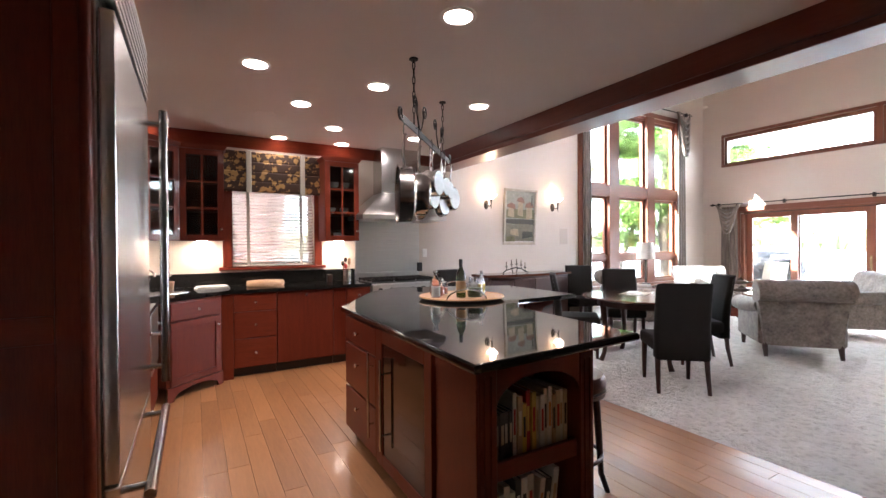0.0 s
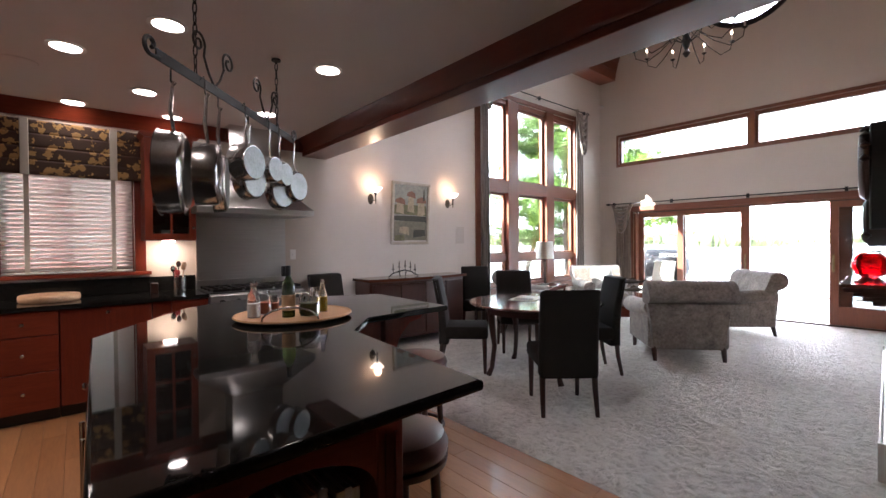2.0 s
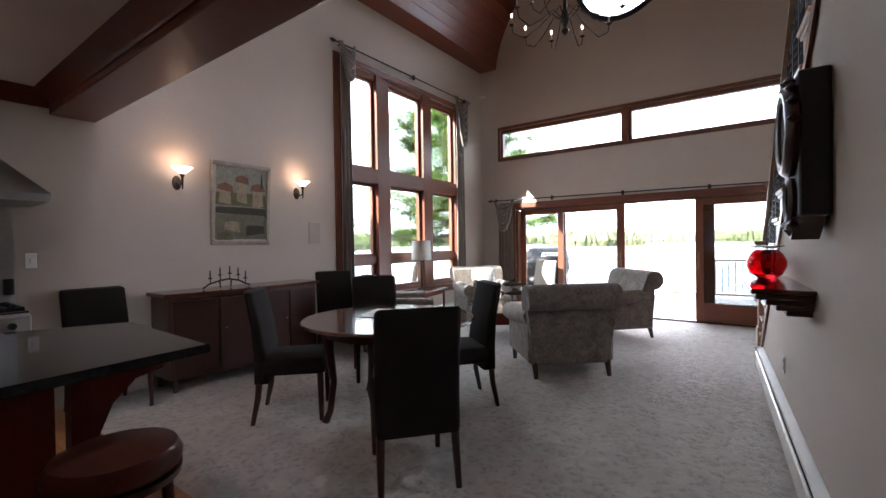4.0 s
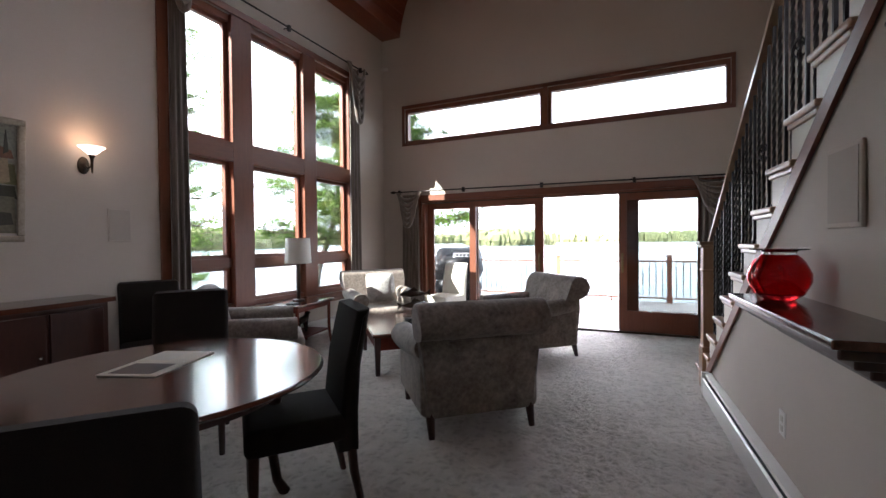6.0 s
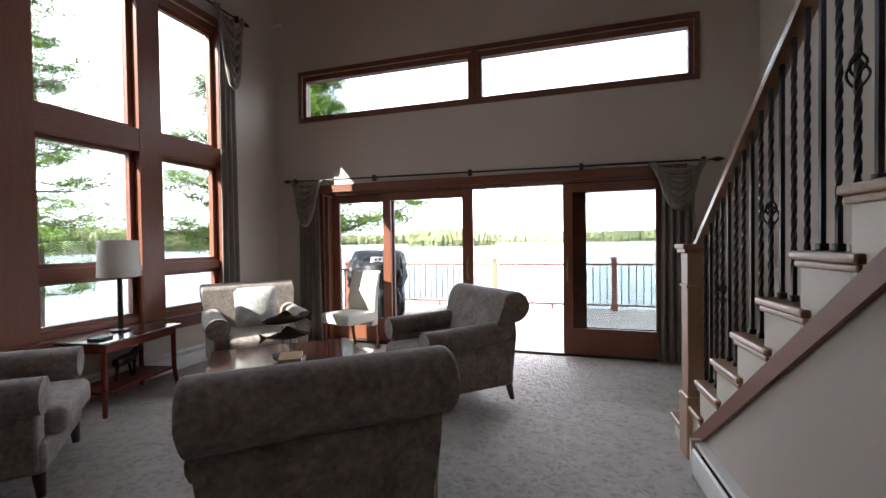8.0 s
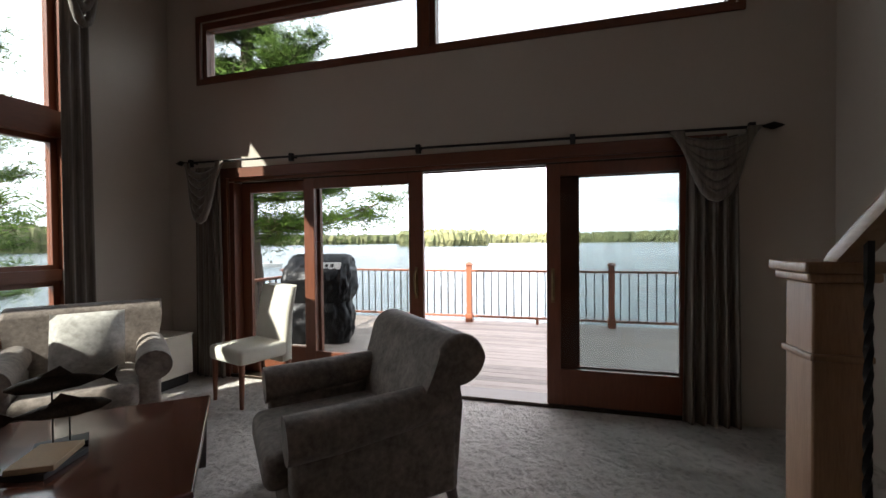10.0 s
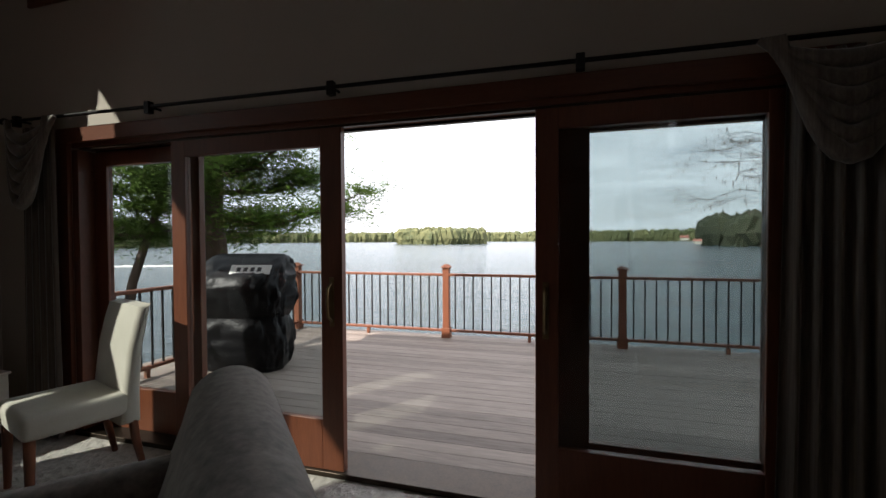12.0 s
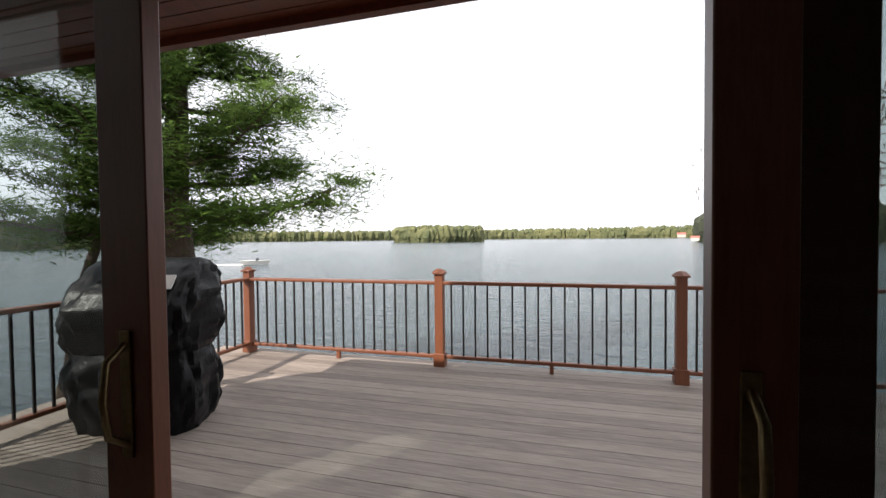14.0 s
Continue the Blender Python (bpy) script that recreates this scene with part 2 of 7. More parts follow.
def carpet():
    """Cut and loop carpet: curling tufts between lower loops."""
    m = surface("sculpted grey carpet", (0.50, 0.455, 0.41), (0.70, 0.65, 0.595), 0.95, scale=7, fine=240, bump=0, sheen=0.25, patch=0.6)
    t = m.node_tree
    L = t.links.new
    b = t.nodes["Principled BSDF"]
    co = t.nodes.new("ShaderNodeTexCoord")
    warp = node(t, "ShaderNodeTexNoise", Scale=9.0, Detail=2.0)
    L(co.outputs["Object"], warp.inputs["Vector"])
    add = t.nodes.new("ShaderNodeVectorMath")
    add.operation = "MULTIPLY_ADD"
    add.inputs[1].default_value = (0.16, 0.16, 0.16)
    L(warp.outputs["Color"], add.inputs[0])
    L(co.outputs["Object"], add.inputs[2])
    cells = node(t, "ShaderNodeTexVoronoi", Scale=17.0)
    L(add.outputs[0], cells.inputs["Vector"])
    tuft = node(t, "ShaderNodeTexNoise", Scale=420.0, Detail=2.0)
    L(co.outputs["Object"], tuft.inputs["Vector"])
    mx = t.nodes.new("ShaderNodeMath")
    mx.operation = "MULTIPLY_ADD"
    mx.inputs[1].default_value = 0.35
    L(tuft.outputs["Fac"], mx.inputs[0])
    L(cells.outputs["Distance"], mx.inputs[2])
    old = b.inputs["Base Color"].links[0].from_socket
    # low cells of the relief are also multiplied darker in the base colour
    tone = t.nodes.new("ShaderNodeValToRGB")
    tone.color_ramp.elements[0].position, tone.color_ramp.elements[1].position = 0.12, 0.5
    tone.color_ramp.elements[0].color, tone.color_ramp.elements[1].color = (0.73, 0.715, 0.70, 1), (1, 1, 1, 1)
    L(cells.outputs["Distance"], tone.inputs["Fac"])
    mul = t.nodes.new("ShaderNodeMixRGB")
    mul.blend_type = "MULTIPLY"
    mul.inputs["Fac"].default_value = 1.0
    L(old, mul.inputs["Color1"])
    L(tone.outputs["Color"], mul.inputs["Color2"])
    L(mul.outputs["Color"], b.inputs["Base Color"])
    bp = node(t, "ShaderNodeBump", Strength=1.0, Distance=0.022)
    L(mx.outputs[0], bp.inputs["Height"])
    L(bp.outputs["Normal"], b.inputs["Normal"])
    return m


def lake():
    m = bpy.data.materials.new("rippled lake water")
    m.use_nodes = True
    t = m.node_tree
    L = t.links.new
    b = t.nodes["Principled BSDF"]
    b.inputs["Base Color"].default_value = (0.035, 0.055, 0.065, 1)
    b.inputs["Roughness"].default_value = 0.16
    b.inputs["IOR"].default_value = 1.33
    co = t.nodes.new("ShaderNodeTexCoord")
    mp = node(t, "ShaderNodeMapping", Scale=(1.0, 0.45, 1.0))
    L(co.outputs["Object"], mp.inputs["Vector"])
    a = node(t, "ShaderNodeTexNoise", Scale=1.1, Detail=6.0, Roughness=0.62, Distortion=0.4)
    L(mp.outputs["Vector"], a.inputs["Vector"])
    bp = node(t, "ShaderNodeBump", Strength=0.75, Distance=0.6)
    L(a.outputs["Fac"], bp.inputs["Height"])
    L(bp.outputs["Normal"], b.inputs["Normal"])
    return m


def floral():
    """Brown valance cloth with gold blossoms."""
    m = surface("floral valance cloth", (0.035, 0.018, 0.012), (0.07, 0.035, 0.02), 0.85, scale=8, fine=300, bump=0.1)
    t = m.node_tree
    L = t.links.new
    b = t.nodes["Principled BSDF"]
    old = b.inputs["Base Color"].links[0].from_socket
    co = t.nodes.new("ShaderNodeTexCoord")
    v = node(t, "ShaderNodeTexVoronoi", Scale=13.0)
    L(co.outputs["Object"], v.inputs["Vector"])
    n = node(t, "ShaderNodeTexNoise", Scale=38.0, Detail=2.0)
    L(co.outputs["Object"], n.inputs["Vector"])
    ad = t.nodes.new("ShaderNodeMath")
    ad.operation = "ADD"
    L(v.outputs["Distance"], ad.inputs[0])
    L(n.outputs["Fac"], ad.inputs[1])
    lt = t.nodes.new("ShaderNodeMath")
    lt.operation = "LESS_THAN"
    lt.inputs[1].default_value = 0.92
    L(ad.outputs[0], lt.inputs[0])
    mix = t.nodes.new("ShaderNodeMixRGB")
    mix.inputs["Color2"].default_value = (0.36, 0.21, 0.075, 1)
    L(lt.outputs[0], mix.inputs["Fac"])
    L(old, mix.inputs["Color1"])
    L(mix.outputs["Color"], b.inputs["Base Color"])
    return m


M_carpet, M_lake, M_floral = carpet(), lake(), floral()


# ---- mesh helpers ----
def box(bm, x0, x1, y0, y1, z0, z1, bevel=0.0, seg=2, m=None):
    made = bmesh.ops.create_cube(bm, size=1.0)["verts"]
    bmesh.ops.scale(bm, vec=(abs(x1 - x0), abs(y1 - y0), abs(z1 - z0)), verts=made)
    bmesh.ops.translate(bm, vec=((x0 + x1) / 2, (y0 + y1) / 2, (z0 + z1) / 2), verts=made)
    if bevel > 0:
        edges = list({e for v in made for e in v.link_edges})
        res = bmesh.ops.bevel(bm, geom=edges, offset=bevel, segments=seg, affect="EDGES", profile=0.5)
        made = list({v for f in res["faces"] for v in f.verts} | {v for v in made if v.is_valid})
    if m is not None:
        bmesh.ops.transform(bm, matrix=m, verts=made)
    return made


def prism(bm, outline, z0, z1, m=None):
    """A flat outline of (x, y), raised from z0 to z1."""
    low = [bm.verts.new((x, y, z0)) for x, y in outline]
    high = [bm.verts.new((x, y, z1)) for x, y in outline]
    n = len(outline)
    bm.faces.new(low[::-1])
    bm.faces.new(high)
    for i in range(n):
        bm.faces.new((low[i], low[(i + 1) % n], high[(i + 1) % n], high[i]))
    if m is not None:
        bmesh.ops.transform(bm, matrix=m, verts=low + high)
    return low + high


def turned(bm, profile, n=24, centre=(0, 0, 0), m=None):
    """A profile of (radius, height) turned round the upright through centre."""
    rings, made = [], []
    for r, z in profile:
        if r < 1e-5:
            rings.append([bm.verts.new((centre[0], centre[1], centre[2] + z))])
        else:
            rings.append([bm.verts.new((centre[0] + r * math.cos(2 * math.pi * i / n), centre[1] + r * math.sin(2 * math.pi * i / n), centre[2] + z)) for i in range(n)])
        made += rings[-1]
    for a, b in zip(rings, rings[1:]):
        for i in range(n):
            j = (i + 1) % n
            if len(a) == 1 and len(b) > 1:
                bm.faces.new((a[0], b[j], b[i]))
            elif len(b) == 1 and len(a) > 1:
                bm.faces.new((a[i], a[j], b[0]))
            elif len(a) > 1:
                bm.faces.new((a[i], a[j], b[j], b[i]))
    if m is not None:
        bmesh.ops.transform(bm, matrix=m, verts=made)
    return made


def tube(bm, points, radius, n=8, closed=False, flat=1.0):
    """A round bar along points; radius may be a list, one for each point."""
    pts = [Vector(p) for p in points]
    rad = radius if isinstance(radius, (list, tuple)) else [radius] * len(pts)
    rings = []
    up = None
    for i, p in enumerate(pts):
        a = pts[i - 1] if i or closed else p
        b = pts[(i + 1) % len(pts)] if i + 1 < len(pts) or closed else p
        d = (b - a).normalized()
        if up is None:
            up = d.orthogonal().normalized()
        up = (up - d * up.dot(d)).normalized()
        side = d.cross(up)
        rings.append([bm.verts.new(p + (up * math.cos(2 * math.pi * k / n) + side * math.sin(2 * math.pi * k / n) * flat) * rad[i]) for k in range(n)])
    pairs = list(zip(rings, rings[1:])) + ([(rings[-1], rings[0])] if closed else [])
    for a, b in pairs:
        for k in range(n):
            bm.faces.new((a[k], a[(k + 1) % n], b[(k + 1) % n], b[k]))
    if not closed:
        bm.faces.new(rings[0][::-1])
        bm.faces.new(rings[-1])
    return [v for r in rings for v in r]


def finish(bm, name, mat, smooth=50):
    bmesh.ops.recalc_face_normals(bm, faces=bm.faces[:])
    if smooth:
        # round over gentle turns, but keep a flat face flat beside its narrow bevel
        for f in bm.faces:
            f.smooth = True
        for e in bm.edges:
            if len(e.link_faces) == 2:
                turn = e.calc_face_angle(0.0)
                a, b = sorted(f.calc_area() for f in e.link_faces)
                e.smooth = not (turn > radians(smooth) or (turn > 0.2 and b > 8 * a))
    me = bpy.data.meshes.new(name)
    bm.to_mesh(me)
    bm.free()
    me.materials.append(mat)
    return me


def part(name, bm, material, parent, label="", smooth=50):
    """One mesh object under a thing or a part."""
    ob = new(name, finish(bm, name, material, smooth))
    ob.parent = parent
    if label:
        tagged(ob, label)
    return ob


def solid(name, bm, material, label, category, m=None, group="", kind="", smooth=50):
    """A thing, or a piece of the setting, that is one mesh."""
    ob = new(name, finish(bm, name, material, smooth))
    if m is not None:
        ob.matrix_basis = m
    return tagged(ob, label, category, group, kind)


def empty(name, m, label, category, group="", kind=""):
    ob = new(name)
    ob.empty_display_size = 0.1
    ob.matrix_basis = m
    return tagged(ob, label, category, group, kind)


def boxes(*rows, bevel=0.0):
    bm = bmesh.new()
    for r in rows:
        box(bm, *r, bevel=bevel)
    return bm


def wall_cells(u0, u1, z0, z1, holes):
    """The rectangles left of a wall after its openings (u0, u1, z0, z1) are taken out."""
    us = sorted({u0, u1, *[h[0] for h in holes], *[h[1] for h in holes]})
    out = []
    for a, b in zip(us, us[1:]):
        cuts = sorted((h[2], h[3]) for h in holes if h[0] <= a and h[1] >= b)
        z = z0
        for lo, hi in cuts:
            if lo > z:
                out.append((a, b, z, lo))
            z = hi
        if z < z1:
            out.append((a, b, z, z1))
    return out

# ---- the building ----
WIN_Y, LAKE_X, CEIL, BEAM_X0, BEAM_X1, BEAM_Z = 6.27, 10.95, 2.63, 3.97, 4.28, 2.45
STAIR = pose(8.6, 1.50, 0, 0, 0, 3.7)   # the stair wall's own axes: x along the wall, y out into the room
VC_Y, VC_Z, VR = 3.45, 4.58, 2.48       # the vault's centre and radius

# ground floor slabs
bm = boxes((-0.9, 4.03, -2.6, WIN_Y, -0.2, -0.018))
kitchen_floor = solid("floor_kitchen", bm, M_gap, "honey oak plank floor of the kitchen", "floor", kind="structure")
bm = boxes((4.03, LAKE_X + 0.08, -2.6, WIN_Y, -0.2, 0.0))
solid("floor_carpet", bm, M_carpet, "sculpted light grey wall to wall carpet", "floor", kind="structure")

# window wall, with the kitchen window and the tall window
holes = [(1.33, 2.27, 1.12, 2.30), (7.03, 9.97, 0.58, 3.95)]
bm = bmesh.new()
for a, b, lo, hi in wall_cells(-0.9, 11.13, -0.2, 5.1, holes):
    box(bm, a, b, WIN_Y, WIN_Y + 0.18, lo, hi)
solid("wall_north", bm, M_wall, "warm white plastered wall with a tall window", "wall", kind="structure")

# lake wall with the sliding door and the clerestory strip; the gable above holds a round window
holes = [(1.16, 5.50, 0.0, 2.05), (0.99, 5.82, 3.065, 3.655)]
bm = bmesh.new()
for a, b, lo, hi in wall_cells(0.40, WIN_Y, -0.2, 4.4, holes):
    box(bm, LAKE_X, LAKE_X + 0.18, a, b, lo, hi)
RW_Y, RW_Z, RW_R = 3.42, 5.98, 0.74
ring = []
for k in range(64):
    a = 2 * math.pi * k / 64
    c, s = math.cos(a), math.sin(a)
    reach = min([(6.27 - RW_Y) / c if c > 1e-6 else 9e9, (0.40 - RW_Y) / c if c < -1e-6 else 9e9, (7.4 - RW_Z) / s if s > 1e-6 else 9e9, (4.4 - RW_Z) / s if s < -1e-6 else 9e9])
    ring.append([bm.verts.new((x, RW_Y + c * r, RW_Z + s * r)) for x in (LAKE_X, LAKE_X + 0.18) for r in (RW_R, reach)])
for k in range(64):
    a, b = ring[k], ring[(k + 1) % 64]
    bm.faces.new((a[0], a[1], b[1], b[0]))
    bm.faces.new((a[3], a[2], b[2], b[3]))
    bm.faces.new((a[2], a[0], b[0], b[2]))
solid("wall_lake", bm, M_wall, "warm white gable wall facing the lake", "wall", kind="structure")

# plain closing walls of the house; south, hall and above-beam ones are unseen additions
solid("wall_west", boxes((-0.2, -0.001, -2.6, WIN_Y, -0.2, 2.7)), M_wall, "plain warm white kitchen end wall", "wall", kind="structure")
solid("wall_south", boxes((-0.9, 4.75, -2.6, -2.42, -0.2, 2.7)), M_wall, "unseen plain white wall closing the house at the back", "wall", kind="structure")
solid("wall_stairwell", boxes((4.75, 11.13, 0.22, 0.40, -0.2, 7.4)), M_wall, "warm white wall behind the stair", "wall", kind="structure")
solid("wall_hall", boxes((4.66, 4.75, -2.6, 1.05, -0.2, 2.7)), M_wall, "unseen plain white wall closing the hall side", "wall", kind="structure")
solid("wall_above_beam", boxes((3.96, 4.14, 0.40, WIN_Y, 2.75, 7.4)), M_wall, "unseen warm white wall closing the vault above the beam", "wall", kind="structure")

# ceilings
solid("ceiling_kitchen", boxes((-0.9, BEAM_X0, -2.6, WIN_Y, CEIL, 2.8), (BEAM_X0, 4.75, -2.6, 0.4, CEIL, 2.8)), M_ceil, "smooth flat kitchen ceiling with recessed lamps", "ceiling", kind="structure")
bm = bmesh.new()
n_board = 40
a0 = math.asin((4.95 - VC_Z) / VR)
for i in range(n_board):
    t0 = a0 + (math.pi - 2 * a0) * i / n_board
    t1 = a0 + (math.pi - 2 * a0) * (i + 1) / n_board - 0.0022
    outline = [(VC_Y + math.cos(t) * r, VC_Z + math.sin(t) * r) for t, r in ((t0, VR), (t1, VR), (t1, VR + 0.02), (t0, VR + 0.02))]
    lowv = [bm.verts.new((4.14, y, z)) for y, z in outline]
    highv = [bm.verts.new((LAKE_X, y, z)) for y, z in outline]
    for j in range(4):
        bm.faces.new((lowv[j], lowv[(j + 1) % 4], highv[(j + 1) % 4], highv[j]))
for y0, y1 in ((5.90, WIN_Y), (0.40, 1.0)):
    box(bm, 4.14, LAKE_X, y0, y1, 4.93, 4.97)
solid("ceiling_vault", bm, M_vault, "red stained tongue and groove barrel vault", "ceiling", kind="structure", smooth=20)
# both roof shells are out of view, added to block light from above
bm = bmesh.new()
arc = [(VC_Y + math.cos(a0 + (math.pi - 2 * a0) * k / 24), math.sin(a0 + (math.pi - 2 * a0) * k / 24)) for k in range(25)]
inner = [(6.95, 5.0)] + [(VC_Y + (c - VC_Y) * (VR + 0.05), VC_Z + s_ * (VR + 0.05)) for c, s_ in arc] + [(-0.1, 5.0)]
outer = [(6.95, 5.3)] + [(VC_Y + (c - VC_Y) * (VR + 0.3), VC_Z + s_ * (VR + 0.3)) for c, s_ in arc] + [(-0.1, 5.3)]
sheets = [[[bm.verts.new((x, y, z)) for y, z in line] for line in (inner, outer)] for x in (3.9, 11.6)]
for k in range(len(inner) - 1):
    for lo, hi in ((sheets[0][0], sheets[1][0]), (sheets[0][1], sheets[1][1])):
        bm.faces.new((lo[k], lo[k + 1], hi[k + 1], hi[k]))
    for sh in sheets:
        bm.faces.new((sh[0][k], sh[0][k + 1], sh[1][k + 1], sh[1][k]))
solid("roof", bm, M_bark, "unseen curved roof shell that keeps sky light out of the vault", "roof", kind="structure")
solid("roof_kitchen", boxes((-1.2, 3.9, -2.9, 6.9, 2.82, 3.0)), M_bark, "unseen flat slab that keeps sky light out of the kitchen", "roof", kind="structure")
# eave over the deck, boarded below
eave = empty("eave", pose(0, 0, 0), "boarded reddish eave over the deck door", "eave", kind="structure")
for i in range(9):
    part("board", boxes((11.14 + i * 0.1, 11.232 + i * 0.1, 0.2, 6.9, 2.37, 2.39)), M_vault, eave)
part("backing", boxes((11.14, 12.0, 0.2, 6.9, 2.393, 2.5)), M_vault, eave)
part("fascia", boxes((12.0, 12.05, 0.2, 6.9, 2.33, 2.52)), M_vault, eave)

# beam with its crown, between kitchen and great room
beam = empty("ceiling_beam", pose(0, 0, 0), "wide reddish stained ceiling beam with crown moulding", "beam", kind="structure")
part("beam_casing", boxes((BEAM_X0, BEAM_X1, 0.4, WIN_Y, BEAM_Z, 2.76), bevel=0.006), M_cherry_y, beam)
bm = bmesh.new()
prism(bm, [(BEAM_X0, 2.50), (BEAM_X0 - 0.012, 2.50), (BEAM_X0 - 0.02, 2.53), (BEAM_X0 - 0.055, 2.565), (BEAM_X0 - 0.065, 2.59), (BEAM_X0 - 0.11, CEIL - 0.002), (BEAM_X0, CEIL - 0.002)], 0.4, 6.15, Matrix(((1, 0, 0, 0), (0, 0, 1, 0), (0, 1, 0, 0), (0, 0, 0, 1))))
part("crown_moulding", bm, M_cherry_y, beam)
bm = bmesh.new()
prism(bm, [(WIN_Y - 0.002, 2.50), (WIN_Y - 0.014, 2.50), (WIN_Y - 0.02, 2.53), (WIN_Y - 0.055, 2.565), (WIN_Y - 0.065, 2.59), (WIN_Y - 0.11, CEIL - 0.002), (WIN_Y - 0.002, CEIL - 0.002)], -0.7, BEAM_X0 - 0.002, Matrix(((0, 0, 1, 0), (1, 0, 0, 0), (0, 1, 0, 0), (0, 0, 0, 1))))
solid("trim_crown", bm, M_cherry_x, "reddish crown moulding along the kitchen wall", "moulding", kind="structure")


# ---- tall window: three columns of panes behind deep posts ----
def pane(parent, x0, x1, y0, y1, z0, z1, mat):
    p = part("pane", boxes((x0, x1, y0, y1, z0, z1)), mat, parent, smooth=0)
    return p


tall = empty("window_1", pose(0, 0, 0), "tall three-column wood window with deep stained posts", "window", kind="structure")
glass_y = WIN_Y + 0.10
rails = [(0.58, 0.64), (1.06, 1.16), (2.27, 2.49), (3.87, 3.95)]
posts = [(7.03, 7.10), (7.79, 8.07), (8.93, 9.17), (9.93, 9.97)]
bm = bmesh.new()
for a, b in posts:
    box(bm, a, b, WIN_Y - 0.012, WIN_Y + 0.15, 0.58, 3.95, bevel=0.004)
part("post", bm, M_trim, tall)
bm = bmesh.new()
for lo, hi in rails:
    for (a0_, b0_), (a1_, b1_) in zip(posts, posts[1:]):
        box(bm, b0_, a1_, WIN_Y - 0.008 if hi - lo > 0.15 else WIN_Y + 0.03, WIN_Y + 0.15, lo, hi, bevel=0.003)
part("transom", bm, M_trim_x, tall)
for (a0_, b0_), (a1_, b1_) in zip(posts, posts[1:]):
    for (l0, h0), (l1, h1) in zip(rails, rails[1:]):
        fr = boxes((b0_, b0_ + 0.05, glass_y - 0.03, glass_y + 0.03, h0, l1), (a1_ - 0.05, a1_, glass_y - 0.03, glass_y + 0.03, h0, l1), (b0_ + 0.05, a1_ - 0.05, glass_y - 0.03, glass_y + 0.03, h0, h0 + 0.04), (b0_ + 0.05, a1_ - 0.05, glass_y - 0.03, glass_y + 0.03, l1 - 0.04, l1))
        sash = part("sash", fr, M_trim, tall)
        pane(sash, b0_ + 0.05, a1_ - 0.05, glass_y - 0.004, glass_y + 0.004, h0 + 0.04, l1 - 0.04, M_pane)
part("casing", boxes((6.95, 7.03, WIN_Y - 0.025, WIN_Y, 0.50, 4.03), (9.97, 10.05, WIN_Y - 0.025, WIN_Y, 0.50, 4.03), (7.03, 9.97, WIN_Y - 0.025, WIN_Y, 3.95, 4.03), bevel=0.003), M_trim, tall)
part("window_sill", boxes((6.92, 10.08, WIN_Y - 0.06, WIN_Y + 0.12, 0.535, 0.58), (6.98, 10.02, WIN_Y - 0.02, WIN_Y, 0.45, 0.535), bevel=0.004), M_trim_x, tall)

# ---- clerestory strip ----
strip = empty("window_2", pose(0, 0, 0), "long narrow clerestory window in dark stained frame", "window", kind="structure")
part("casing", boxes((LAKE_X - 0.022, LAKE_X, 0.94, 5.87, 3.655, 3.712), (LAKE_X - 0.022, LAKE_X, 0.94, 5.87, 3.01, 3.065), (LAKE_X - 0.022, LAKE_X, 0.94, 0.99, 3.065, 3.655), (LAKE_X - 0.022, LAKE_X, 5.82, 5.87, 3.065, 3.655), bevel=0.003), M_trim_y, strip)
for y0, y1 in ((0.99, 3.325), (3.40, 5.82)):
    fr = boxes((LAKE_X + 0.02, LAKE_X + 0.12, y0, y1, 3.065, 3.10), (LAKE_X + 0.02, LAKE_X + 0.12, y0, y1, 3.585, 3.655), (LAKE_X + 0.02, LAKE_X + 0.12, y0, y0 + 0.05, 3.10, 3.585), (LAKE_X + 0.02, LAKE_X + 0.12, y1 - 0.05, y1, 3.10, 3.585))
    sash = part("sash", fr, M_trim_y, strip)
    pane(sash, LAKE_X + 0.06, LAKE_X + 0.07, y0 + 0.05, y1 - 0.05, 3.10, 3.585, M_pane)
part("mullion", boxes((LAKE_X - 0.015, LAKE_X + 0.14, 3.325, 3.40, 3.065, 3.655)), M_trim, strip)

# ---- round window ----
rose = empty("window_3", pose(LAKE_X, RW_Y, RW_Z), "round gable window with leaded bars", "window", kind="structure")
TURN_X = Matrix.Rotation(radians(90), 4, "Y")
bm = bmesh.new()
turned(bm, [(RW_R - 0.03, -0.03), (RW_R + 0.06, -0.03), (RW_R + 0.06, 0.0), (RW_R, 0.0), (RW_R, 0.12), (RW_R - 0.03, 0.12), (RW_R - 0.03, -0.03)], 48, m=TURN_X)
part("window_frame", bm, M_iron, rose)
bm = bmesh.new()
turned(bm, [(0, 0.05), (RW_R - 0.03, 0.05)], 48, m=TURN_X)
p = part("pane", bm, M_pane, rose, smooth=0)
p.visible_shadow = False
bm = bmesh.new()
for a in range(0, 180, 30):
    c, s = math.cos(radians(a)) * 0.71, math.sin(radians(a)) * 0.71
    tube(bm, [(0.04, -c, -s), (0.04, c, s)], 0.008, 6)
tube(bm, [(0.04, math.cos(2 * math.pi * k / 32) * 0.36, math.sin(2 * math.pi * k / 32) * 0.36) for k in range(32)], 0.008, 6, closed=True)
part("glazing_bar", bm, M_iron, rose)

